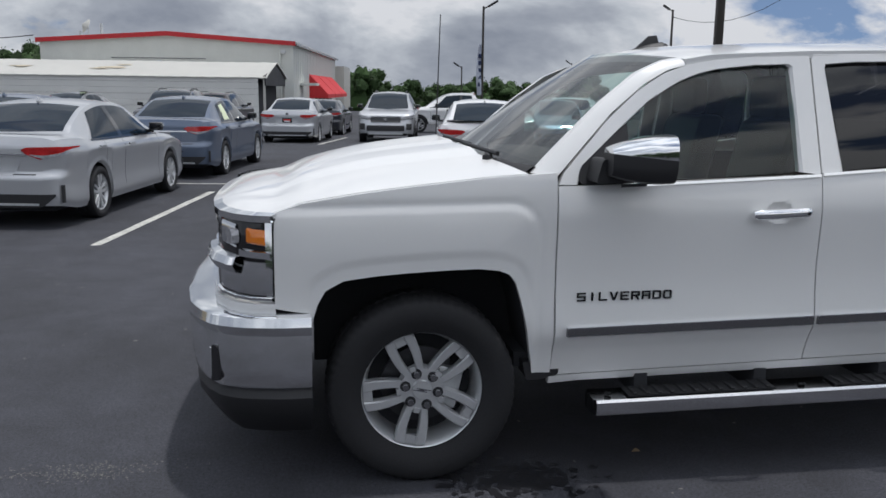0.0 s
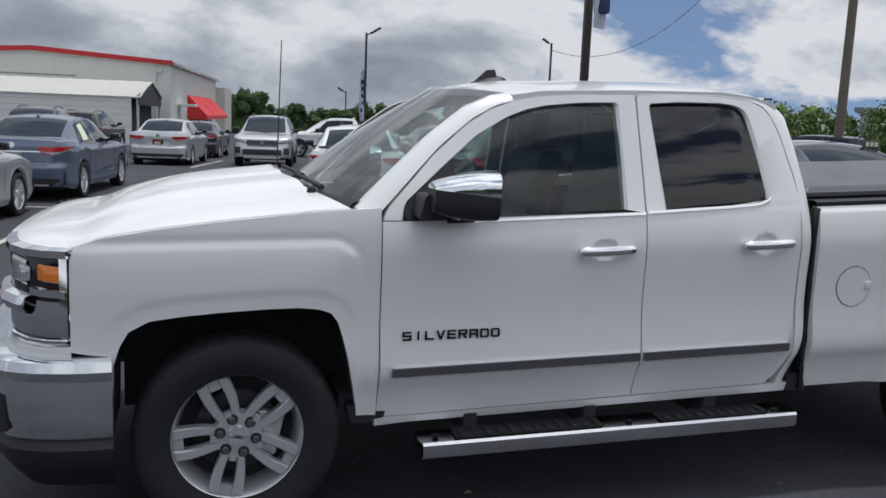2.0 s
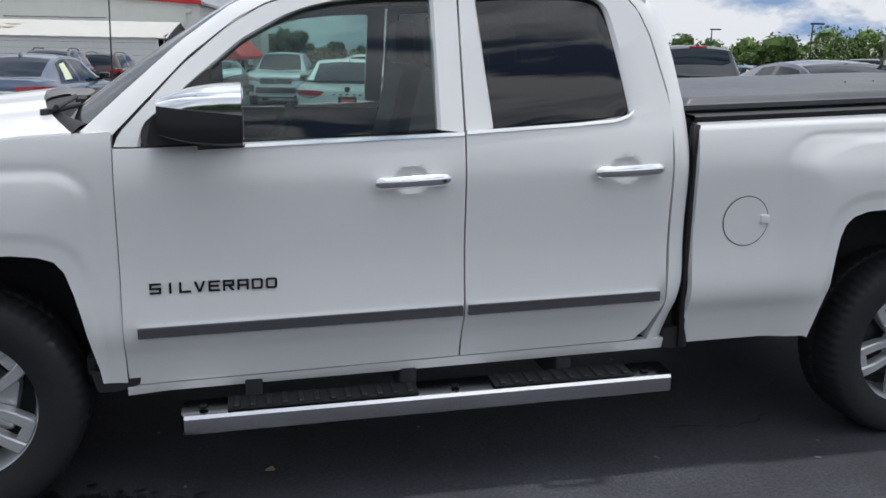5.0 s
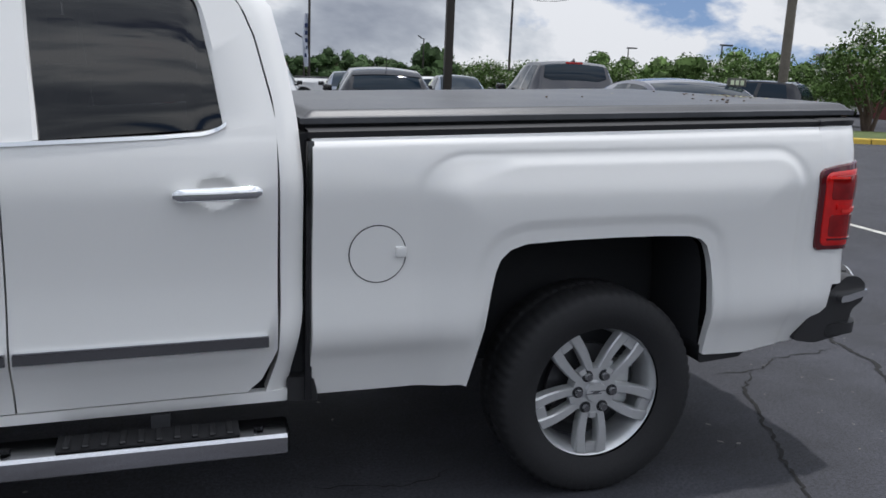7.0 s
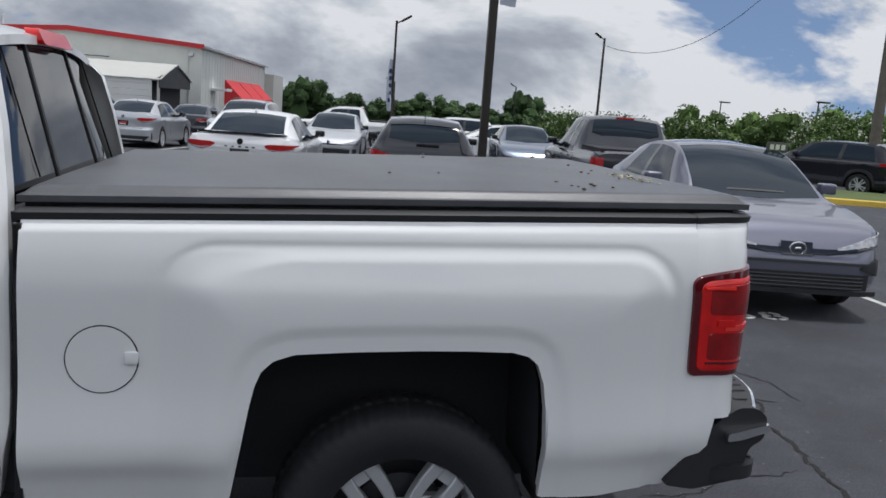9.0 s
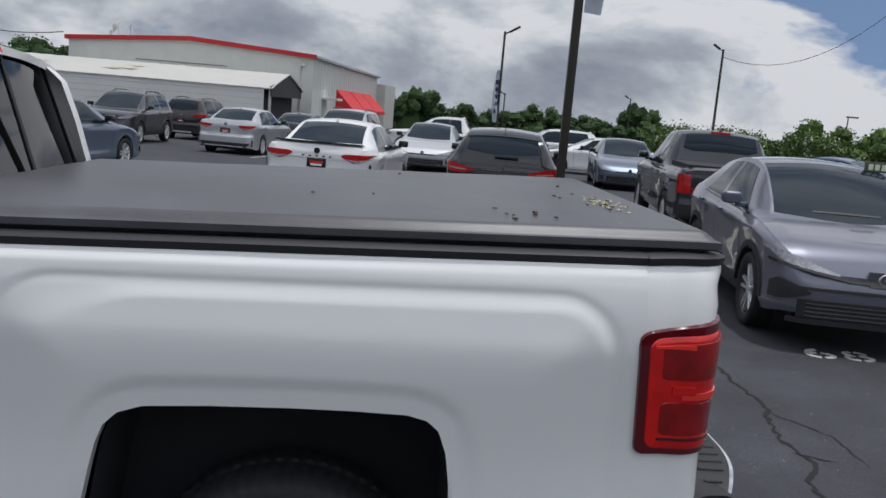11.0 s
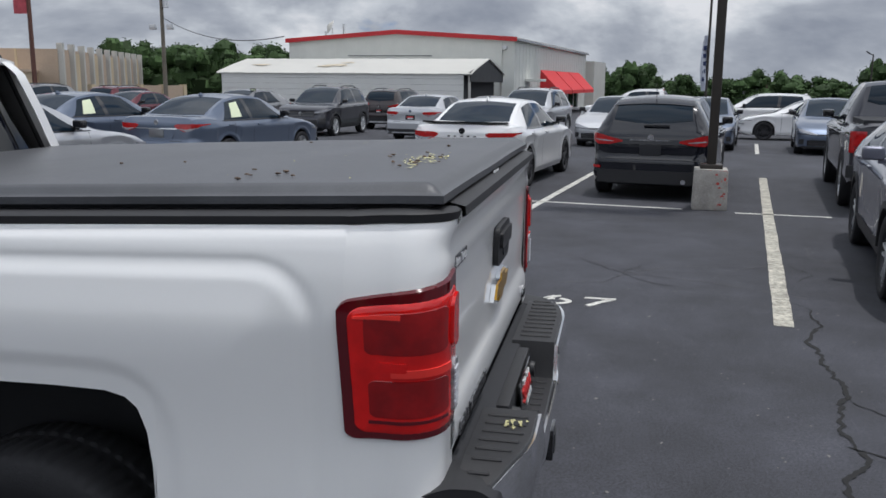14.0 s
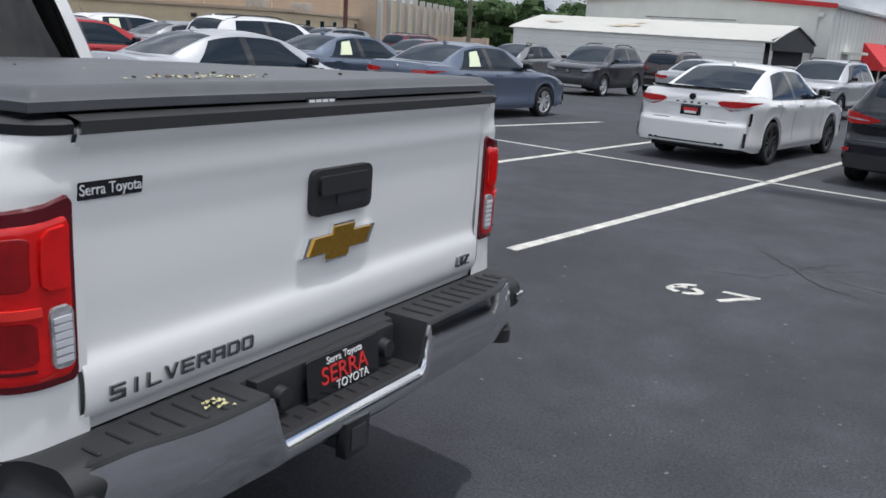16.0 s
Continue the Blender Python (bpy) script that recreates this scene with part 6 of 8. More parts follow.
        for k in range(3):
            part("tag_digit", box_bm(xf - d1 + 0.018, xf - d1 + 0.025, 0.45 + 0.065 * k, 0.495 + 0.065 * k, roof(d1) - 0.01, roof(d1) + 0.05), PAPER, body)
        patch("wiper", span(-0.6, 0.6, 8), [0, 1], lambda u, v: (d0 + 0.12 + 0.02 * v, 1 - 0.11 * u if u > 0 else 1 - 0.11 * u), BLACK, body, 0.012, (1,))
    elif kind == "wagon":
        band("tail_light", "rear", half * 0.46, half * 0.985, 0.79, 0.95, P, CAR_RED, body, "red wedge-shaped tail light", 0.05, n=22, shape=SWOOSH)
        band("tail_inner", "rear", half * 0.60, half * 0.90, 0.85, 0.875, P + 0.004, CLEAR_LENS, body, "", 0.05, shape=[(0, 0.2, 0.6), (0.5, 0, 0.9), (1, 0.6, 1.0)])
        band("hatch_seam", "rear", 0.0, half * 0.80, 0.60, 0.612, 0.004, DARK, body)
        band("rear_bar", "rear", 0.0, half * 0.34, 0.875, 0.893, P, CHROME, body)
        band("rear_black", "rear", 0.0, half * 0.84, low + 0.03, low + 0.22, P, BLACK, body)
        band("rear_reflector", "rear", half * 0.80, half * 0.92, 0.46, 0.50, P + 0.004, CAR_RED, body)
        band("head_light", "front", half * 0.55, half * 0.955, 0.62, 0.73, P, CLEAR_LENS, body)
        band("front_grille", "front", 0.0, half * 0.5, 0.52, 0.62, P, GLOSS_BLACK, body)
        part("exhaust", cyl_bm((-xf - 0.03, -0.5, 0.29), (-xf + 0.1, -0.5, 0.29), 0.035, 0.035, 14), CHROME, body)
        part("rear_wiper", box_bm(-xf + 0.16, -xf + 0.19, -0.25, 0.12, 1.085, 1.105), BLACK, body)
        part("roof_antenna", cyl_bm((-xf + 0.55, 0, 1.50), (-xf + 0.45, 0, 1.72), 0.008, 0.004, 6), BLACK, body)
    else:
        band("tail_light", "rear", half * 0.79, half * 0.985, 0.84, 1.12, 0.012, CAR_RED, body, "tall red tail light")
        band("gate_seam", "rear", 0.0, half * 0.77, 0.72, 0.73, 0.004, DARK, body)
        band("gate_pull", "rear", 0.0, half * 0.14, 1.03, 1.10, 0.012, BLACK, body)
        band("gate_writing", "rear", half * 0.42, half * 0.70, 0.98, 1.01, 0.008, LETTER_WHITE, body, sides=(-1,))
        band("rear_bumper", "rear", 0.0, half * 0.96, 0.52, 0.68, 0.07, BLACK, body, "black rear bumper")
        band("head_light", "front", half * 0.6, half * 0.95, 0.86, 0.98, P, CLEAR_LENS, body)
        band("front_grille", "front", 0.0, half * 0.5, 0.66, 0.96, P, GLOSS_BLACK, body)
        part("bed_opening", box_bm(-xf + 0.08, xf - 3.74, -half * 0.84, half * 0.84, 0.9, 1.262), DARK, body)
        part("brake_light", box_bm(xf - 3.44, xf - 3.38, -0.16, 0.16, 1.735, 1.775, 0.01), CAR_RED, body)
        for k in (-0.25, 0.25):
            patch("window_bar", [b0 + 0.01, b1 - 0.01], [1 + k * 0.2 - 0.004, 1 + k * 0.2 + 0.004], lambda u, v: (u, v), GLOSS_BLACK, body, 0.010, (1,))
    zr_ = {"sedan": zt - 0.30, "suv": 0.80, "hatch": 0.7, "wagon": 0.74, "pickup": 0.60}[kind]
    push = 0.075 if boxy else 0.008
    xr_ = -xf + lean(L, zr_) - push
    pl = part("number_plate", box_bm(xr_ - 0.012, xr_ + 0.03, -0.155, 0.155, zr_ - 0.075, zr_ + 0.075, 0.004), plate_mtl or GLOSS_BLACK, body, "dealer plate")
    if plate_mtl is None:
        for k in range(2):
            part("plate_writing", box_bm(xr_ - 0.0145, xr_ - 0.01, -0.11 + 0.02 * k, 0.11 - 0.02 * k, zr_ - 0.015 - 0.035 * k, zr_ + 0.030 - 0.045 * k), LETTER_RED if k == 0 else LETTER_WHITE, pl)
    part("rear_badge", cyl_bm((-xf + lean(L, zt - 0.1) + 0.01, 0, zt - 0.11), (-xf + lean(L, zt - 0.1) - 0.012, 0, zt - 0.11), 0.050, 0.047, 20), CHROME if not spoiler else GLOSS_BLACK, body)
    if spoiler:
        bm = bmesh.new()
        grid(bm, span(-half * 0.80, half * 0.80, 14), [(0.10, 0.0), (0.02, 0.024), (-0.02, 0.034), (-0.015, 0.014), (0.05, -0.006)], lambda y, q: (-xf + 0.13 + q[0] + 0.16 * (abs(y) / half) ** 3, y, zt + 0.002 + q[1]))
        part("spoiler", bm, GLOSS_BLACK, body, "thin black boot spoiler")
        for k in range(5):
            part("rear_letter", box_bm(-xf + lean(L, 0.86) - 0.008, -xf + lean(L, 0.86) + 0.02, -0.24 + 0.11 * k, -0.20 + 0.11 * k, 0.845, 0.868), GLOSS_BLACK, body)
        for sd in (-1, 1):
            for k in (0, 0.09):
                part("exhaust", cyl_bm((-xf - 0.01, sd * (0.46 + k), 0.30), (-xf + 0.1, sd * (0.46 + k), 0.30), 0.036, 0.036, 14), DARK_CHROME, body)
            band("corner_blade", "rear", half * 0.925, half * 0.945, 0.60, 0.78, P, GLOSS_BLACK, body, "", 0.0, sides=(sd,))
    if kind != "wagon":
        dd = b0 - 0.10
        bm = bmesh.new()
        box(bm, xf - dd - 0.08, xf - dd + 0.10, -0.022, 0.022, roof(dd) - 0.01, roof(dd) + 0.055, 0.018)
        for v in bm.verts:
            if v.co.z > roof(dd) + 0.02:
                v.co.y *= 0.4
                v.co.x = xf - dd - 0.06 + (v.co.x - (xf - dd - 0.08)) * 0.35
        part("antenna", bm, paint, body)
    if roof_rails:
        for sd in (-1, 1):
            bm = bmesh.new()
            e0, e1 = d1 + 0.2, b0 - 0.25
            n = 14
            pts = []
            for i in range(n + 1):
                q = e0 + (e1 - e0) * i / n
                c = body_pt(q, 0.86)
                pts.append((c[0], sd * (c[1] - 0.03), c[2] + 0.055 * min(1, 7 * min(i, n - i) / n)))
            for a, b_ in zip(pts, pts[1:]):
                cyl(bm, a, b_, 0.018, 0.018, 8)
            part("roof_rail", bm, BLACK, body)
    if sticker:
        for sd, o in zip((1, -1), rear_win):
            bm = bmesh.new()
            f = side_pane(mid + 0.07, mid + 0.12, w2, w3)
            def at(u, v):
                d, q = f(u, v)
                x, y, z_ = body_pt(d, q)
                return (x, sd * (y + 0.009), z_ + 0.003)
            grid(bm, [0.30, 0.72], [0.12, 0.5, 0.88], at)
            rim(bm, (0, -sd * 0.003, 0))
            part("window_sticker", bm, PAPER, o, "pale paper price sticker")
    for a in ax:
        for sd in (1, -1):
            hub = new("wheel")
            hub.parent = top
            hub.matrix_basis = pose(a, sd * (half - 0.118), R, 0, 0, 180 if sd > 0 else 0) @ Matrix.Rotation(0.4 * a + sd, 4, "Y")
            if ("w", kind, rim_mtl) not in CAR_MESH:
                r = R * 0.70
                ms = [finish(tyre_bm(R, r, 0.215), "tyre", RUBBER), finish(rim_bm(r, 0.19, -0.092), "rim", rim_mtl or ALLOY)]
                bm = bmesh.new()
                for k in range(5):
                    ang = math.tau * k / 5
                    for dd in (-1, 1):
                        thin = 0.5 if kind == "hatch" else 0.8
                        t = spoke_bm(ang + dd * 0.30, ang + dd * 0.18, 0.045, r * 0.95, 0.040 * thin, 0.055 * thin, -0.086, 0.008)
                        me_ = bpy.data.meshes.new("tmp")
                        t.to_mesh(me_)
                        t.free()
                        bm.from_mesh(me_)
                        bpy.data.meshes.remove(me_)
                cyl(bm, (0, -0.03, 0), (0, -0.082, 0), 0.075, 0.06, 20)
                ms.append(finish(bm, "spokes", ALLOY if kind == "hatch" else rim_mtl or ALLOY))
                bm = bmesh.new()
                cyl(bm, (0, 0.0, 0), (0, 0.06, 0), r * 0.9, r * 0.9, 28)
                ms.append(finish(bm, "brake_backing", DARK))
                CAR_MESH[("w", kind, rim_mtl)] = ms
            for nm, me in zip(("tyre", "rim", "spokes", "brake_backing"), CAR_MESH[("w", kind, rim_mtl)]):
                o = new(nm, me)
                o.parent = hub
    part("floor_pan", box_bm(-xf + 0.25, xf - 0.25, -half * 0.72, half * 0.72, low - 0.02, 0.62 if not boxy else 0.88), DARK, top)
    return top


def paint(name, c, metal=0.3):
    return material(name, c, 0.34, metal, coat=1.0, grain=0.03, grain_scale=400, spec=0.15)


SILVER = paint("silver_paint", (0.50, 0.51, 0.53), 0.5)
BLUE_GREY = paint("blue_grey_paint", (0.115, 0.145, 0.205), 0.4)
DARK_GREY = paint("dark_grey_paint", (0.035, 0.036, 0.045), 0.3)
GREY = paint("grey_paint", (0.22, 0.225, 0.235), 0.4)
LILAC = paint("lilac_silver_paint", (0.150, 0.154, 0.195), 0.45)
CAR_WHITE = paint("white_car_paint", (0.78, 0.78, 0.78), 0.0)
BLACK_PAINT = paint("black_blue_paint", (0.008, 0.009, 0.014), 0.0)
BLACK_PAINT.node_tree.nodes["Principled BSDF"].inputs["Coat Weight"].default_value = 0.9
BLACK_PAINT.node_tree.nodes["Principled BSDF"].inputs["Roughness"].default_value = 0.22
MAROON = paint("maroon_paint", (0.11, 0.015, 0.025), 0.3)
BROWN_PAINT = paint("brown_black_paint", (0.03, 0.022, 0.022), 0.3)
RED_PAINT = paint("red_paint", (0.35, 0.015, 0.02), 0.2)
AWAY, TOWARD = 81.0, 261.0


def placed(rear_right=None, rear_left=None, front_right=None, heading=AWAY, kind="sedan"):
    """The middle of a car from the contact of one of its wheels."""
    s = car_shape(kind)
    h = radians(heading)
    f, r = Vector((math.cos(h), math.sin(h))), Vector((math.sin(h), -math.cos(h)))
    w = s["W"] / 2 - 0.02
    mid = (s["L"] / 2 - s["fo"] - s["wb"] / 2)
    if rear_right:
        p = Vector(rear_right) - r * w + f * s["wb"] / 2
    elif rear_left:
        p = Vector(rear_left) + r * w + f * s["wb"] / 2
    else:
        p = Vector(front_right) - r * w - f * s["wb"] / 2
    p = p - f * mid
    return (p.x, p.y)


def ground_z(x, y):
    """The lot falls away gently behind the parked rows."""
    return lerp_table([(20, 0.0), (30, -0.2), (40, -0.36), (60, -0.55), (75, -0.75), (90, -1.0), (130, -1.5)], y)


def park(kind, mtl, heading, at, label, **k):
    return car(kind, mtl, heading, at, label, z=ground_z(*at), **k)


park("sedan", SILVER, AWAY, placed(rear_right=(-3.03, 7.77)), "silver compact sedan with a blank plate", plate_mtl=PLATE)
park("sedan", BLUE_GREY, AWAY, placed(rear_right=(-2.04, 13.24)), "blue-grey compact sedan with price sticker in the window", sticker=True, plate_mtl=GREY)
park("sedan", BLUE_GREY, AWAY, placed(rear_right=(-5.34, 13.53)), "blue-grey compact sedan parked beside another", sticker=True, plate_mtl=GREY)
park("sedan", CAR_WHITE, AWAY, placed(rear_right=(3.66, 12.54)), "white sport sedan with black wheels and spoiler", rim_mtl=DARK_ALLOY, spoiler=True)
park("wagon", BLACK_PAINT, AWAY, placed(rear_left=(4.8, 12.23), kind="wagon"), "black compact hatchback with a chrome exhaust", plate_mtl=DARK)
park("hatch", LILAC, TOWARD, placed(front_right=(7.22, 5.65), heading=TOWARD, kind="hatch"), "silver-lilac crossover with black lower trim", rim_mtl=DARK_ALLOY)
park("pickup", DARK_GREY, AWAY, placed(rear_left=(8.25, 11.56), kind="pickup"), "dark grey mid-size pickup with black bumper")
park("sedan", SILVER, AWAY, placed(rear_right=(-0.19, 24.93)), "silver mid-size sedan with dealer plate", rim_mtl=ALLOY)
park("sedan", DARK_GREY, AWAY, (0.16, 33.44), "dark grey sedan beyond a silver one")
park("suv", SILVER, TOWARD, placed(front_right=(1.16, 25.67), heading=TOWARD, kind="suv"), "silver compact suv with black grille", roof_rails=True)
park("suv", DARK_GREY, TOWARD + 6, (-5.11, 27.54), "dark grey compact suv with black grille", roof_rails=True)
park("suv", BROWN_PAINT, AWAY, (-4.21, 34.65), "dark brown suv with roof rails", roof_rails=True)
park("hatch", GREY, TOWARD, (-8.87, 28.92), "grey crossover facing the aisle")
park("sedan", MAROON, TOWARD, (-13.54, 28.97), "maroon sedan facing the aisle")
park("suv", MAROON, AWAY, (-16.92, 34.49), "maroon suv with roof rails", roof_rails=True)
park("suv", GREY, TOWARD, (-18.65, 29.53), "grey suv facing the aisle", roof_rails=True)
park("suv", DARK_GREY, TOWARD, (-21.89, 29.92), "dark grey suv facing the aisle", roof_rails=True)
park("suv", CAR_WHITE, AWAY, (-9.41, 15.96), "white suv with roof rails", roof_rails=True)
park("wagon", CAR_WHITE, AWAY, (-15.46, 16.73), "white hatchback with paper in the window", sticker=True)
park("sedan", RED_PAINT, AWAY, (-9.91, 10.94), "red sedan beside a silver one")
park("sedan", GREY, AWAY, (-12.6, 16.34), "grey sedan in the parked row")
park("sedan", SILVER, TOWARD, placed(front_right=(3.95, 23.81), heading=TOWARD), "silver compact sedan facing the aisle", rim_mtl=DARK_ALLOY)
park("sedan", BLUE_GREY, TOWARD, placed(front_right=(6.45, 23.11), heading=TOWARD), "blue-grey compact sedan facing the aisle", plate_mtl=GREY, sticker=True)
park("sedan", BLUE_GREY, TOWARD, placed(front_right=(9.61, 22.09), heading=TOWARD), "blue-grey compact sedan facing the aisle", plate_mtl=GREY, sticker=True)
park("sedan", CAR_WHITE, 172, (11.6, 30.84), "white sedan parked across the aisle", rim_mtl=DARK_ALLOY)
park("pickup", CAR_WHITE, 172, (6.18, 35.75), "white pickup parked across the aisle")
park("suv", CAR_WHITE, 172, (10.97, 36.87), "white van-like suv parked across the aisle")
park("suv", BLACK_PAINT, 125, (20.6, 22.4), "black suv parked beyond the yellow kerb")
park("sedan", BLUE_GREY, 125, (17.6, 24.5), "blue-grey sedan beyond the yellow kerb", plate_mtl=GREY, sticker=True)


# ---- ground and markings ----
bm = bmesh.new()
gx = [-900, -300, -120, -60] + span(-40, 40, 21) + [60, 120, 300, 900]
gy = [-900, -300, -100, -40, -20, 0, 10, 20, 30, 40, 50, 60, 75, 90, 110, 130, 300, 900, 2500]
grid(bm, gx, gy, lambda x, y: (x, y, ground_z(x, y)))
tagged(part("ground", bm, ASPHALT), "dark worn asphalt car park with fine cracks", "asphalt", kind="structure")
LINES = [((-2.65, 5.75), (-2.0, 10.4)), ((0.4, 5.18), (1.55, 14.04)), ((3.23, 5.06), (4.73, 15.65)), ((6.3, 4.58), (7.75, 14.99)), ((9.47, 4.3), (9.6, 6.4)), ((-1.3, 13.07), (-0.42, 16.2)), ((-0.24, 23.04), (0.82, 29.05)), ((8.57, 21.21), (9.4, 26.94)), ((-3.28, 11.7), (5.99, 10.45)), ((6.67, 10.26), (7.87, 10.17))]
rng = random.Random(4)
WORN_LINE = material("worn_line_paint", (0.40, 0.38, 0.32), 0.75, grain=0.5, grain_scale=22, wear=0.4, wear_scale=5, bump=0.4)
for k, ((a, b), (c, d)) in enumerate(LINES):
    p, q = Vector((a, b)), Vector((c, d))
    t = (q - p).normalized()
    half_w = 0.068 if k == 3 else 0.052 if k < 8 else 0.035
    n = Vector((-t.y, t.x)) * half_w
    count = int((q - p).length / 0.08)
    bm = bmesh.new()
    def edge_at(i, s):
        m = p.lerp(q, i / count)
        j = 1 + rng.uniform(-0.045, 0.03) + 0.05 * math.sin(i * 0.37 + s) * math.sin(i * 0.11)
        return (m + n * s * j).to_3d() + Vector((0, 0, 0.004 + ground_z(m.x, m.y)))
    grid(bm, list(range(count + 1)), [-1, 1], edge_at)
    rim(bm, (0, 0, -0.004))
    tagged(part("parking_line", bm, WORN_LINE if k == 3 else LINE, None, "", False), "worn white painted parking line", "road marking", "parking lines", "structure")
# the stencilled stall number, a six and a seven with stencil breaks
def flat_stroke(points, w, name):
    bm = bmesh.new()
    pts = [Vector(p) for p in points]
    def at(i, s):
        a, b = pts[max(i - 1, 0)], pts[min(i + 1, len(pts) - 1)]
        t = (b - a).normalized()
        m = pts[i] + Vector((-t.y, t.x)) * s * w / 2
        return (stall[0] + m.x * 0.98 + m.y * 0.16, stall[1] + m.y - m.x * 0.06, 0.005)
    grid(bm, list(range(len(pts))), [-1, 1], at)
    rim(bm, (0, 0, -0.004))
    return part(name, bm, LINE, number, "", False)
stall = (4.50, 4.84)
number = thing("stall_number", pose(0, 0, 0), "white stencilled stall number 67 on asphalt", "road marking", kind="structure")
arc = lambda cx, cy, rx, ry, a0, a1: [(cx + rx * math.cos(radians(a)), cy + ry * math.sin(radians(a))) for a in span(a0, a1, 14)]
flat_stroke(arc(0.13, 0.10, 0.105, 0.075, -80, 80), 0.05, "stroke")
flat_stroke(arc(0.13, 0.10, 0.105, 0.075, 100, 260), 0.05, "stroke")
flat_stroke(arc(0.16, 0.10, 0.135, 0.17, 100, 168), 0.05, "stroke")
flat_stroke([(0.33, 0.265), (0.58, 0.275)], 0.05, "stroke")
flat_stroke([(0.55, 0.25), (0.48, 0.16), (0.42, 0.05), (0.40, 0.02)], 0.055, "stroke")
stall = (-4.51, 6.2)
number = thing("stall_number", pose(0, 0, 0), "white stencilled stall number 64 on asphalt", "road marking", kind="structure")
flat_stroke(arc(0.13, 0.10, 0.105, 0.075, -80, 80), 0.05, "stroke")
flat_stroke(arc(0.13, 0.10, 0.105, 0.075, 100, 260), 0.05, "stroke")
flat_stroke(arc(0.16, 0.10, 0.135, 0.17, 100, 168), 0.05, "stroke")
flat_stroke([(0.50, 0.27), (0.42, 0.18), (0.35, 0.11)], 0.05, "stroke")
flat_stroke([(0.36, 0.085), (0.60, 0.085)], 0.05, "stroke")
flat_stroke([(0.535, 0.0), (0.535, 0.06)], 0.05, "stroke")
flat_stroke([(0.535, 0.115), (0.535, 0.24)], 0.05, "stroke")
stall = (7.36, 4.58)
number = thing("stall_number", pose(0, 0, 0), "white stencilled stall number 68 on asphalt", "road marking", kind="structure")
for cx_ in (0.13, 0.46):
    flat_stroke(arc(cx_, 0.09, 0.105, 0.07, -80, 80), 0.05, "stroke")
    flat_stroke(arc(cx_, 0.09, 0.105, 0.07, 100, 260), 0.05, "stroke")
flat_stroke(arc(0.16, 0.10, 0.135, 0.17, 100, 168), 0.05, "stroke")
flat_stroke(arc(0.46, 0.22, 0.085, 0.055, -60, 80), 0.045, "stroke")
flat_stroke(arc(0.46, 0.22, 0.085, 0.055, 100, 240), 0.045, "stroke")


def crack(points, w, seed, label="ragged crack in the asphalt"):
    """A jagged crack: the line is broken up and its width wanders."""
    r = random.Random(seed)
    pts = [Vector((*p, 0)) for p in points]
    fine, drift = [], Vector((0, 0, 0))
    for a, b in zip(pts, pts[1:]):
        m = max(2, int((b - a).length / 0.03))
        for i in range(m):
            q = a.lerp(b, i / m)
            drift = drift * 0.72 + Vector((r.uniform(-1, 1), r.uniform(-1, 1), 0)) * 0.016
            fine.append(q + drift)
    fine.append(pts[-1])
    bm = bmesh.new()
    def at(i, s):
        a, b = fine[max(i - 1, 0)], fine[min(i + 1, len(fine) - 1)]
        t = (b - a).normalized() if (b - a).length > 0 else Vector((0, 1, 0))
        k = w * r.uniform(0.25, 1.2) * min(1, 6 * min(i, len(fine) - 1 - i) / len(fine) + 0.1)
        m = fine[i] + Vector((-t.y, t.x, 0)) * s * k / 2
        return (m.x, m.y, 0.0035)
    grid(bm, list(range(len(fine))), [-1, 1], at)
    tagged(part("asphalt_crack", bm, CRACK, None, "", False), label, "crack", "asphalt cracks", "structure")


crack([(6.96, 9.46), (6.91, 8.82), (6.86, 8.08)], 0.015, 1)
crack([(6.47, 5.3), (6.57, 5.15), (6.54, 4.6), (6.36, 4.24), (6.42, 3.85), (6.40, 3.31), (6.24, 2.66), (6.27, 2.27), (6.13, 2.03), (5.97, 1.1), (5.72, 0.66), (5.3, 0.22)], 0.036, 2)
crack([(6.37, 3.15), (6.59, 2.73), (6.56, 2.28)], 0.014, 3)
crack([(6.22, 2.46), (6.43, 2.33)], 0.02, 31)
crack([(5.17, 1.11), (4.89, 0.81), (4.76, 0.49), (4.59, 0.11), (4.48, -0.15), (4.38, -0.49)], 0.020, 4)
crack([(4.88, 1.05), (5.15, 1.09), (5.56, 1.27), (5.95, 1.33)], 0.012, 5)
crack([(4.76, 6.65), (5.02, 6.29), (5.16, 6.09), (5.39, 5.78), (5.71, 5.56)], 0.012, 6)
crack([(5.16, 6.09), (5.36, 6.51), (5.53, 6.71)], 0.010, 7)
crack([(3.2, 0.31), (3, 0.23), (2.6, 0.28)], 0.010, 8)
crack([(6.85, 12.49), (7.26, 11.6), (7.16, 10.96)], 0.012, 9)
crack([(6.71, 6.82), (6.86, 6.4), (6.66, 6.09)], 0.014, 10)
WET = material("wet_asphalt", (0.016, 0.016, 0.019), 0.35, grain=0.3, grain_scale=30)
wet = thing("wet_patch", pose(0, 0, 0), "dark wet drips on the asphalt", "stain", kind="structure")
r = random.Random(8)
bm = bmesh.new()
for i in range(260):
    cx, cy = r.gauss(0.42, 0.14), r.gauss(-0.02, 0.07)
    rad = r.uniform(0.006, 0.026)
    vs = [bm.verts.new((cx + rad * r.uniform(0.5, 1.4) * math.cos(a), cy + rad * r.uniform(0.5, 1.2) * math.sin(a), 0.0028 + 0.00001 * i)) for a in [j * math.tau / 8 for j in range(8)]]
    bm.faces.new(vs)
tagged(part("drips", bm, WET, wet, "", False), kind="stuff")
DRY_LEAF = material("dry_leaf", (0.34, 0.25, 0.15), 0.8)
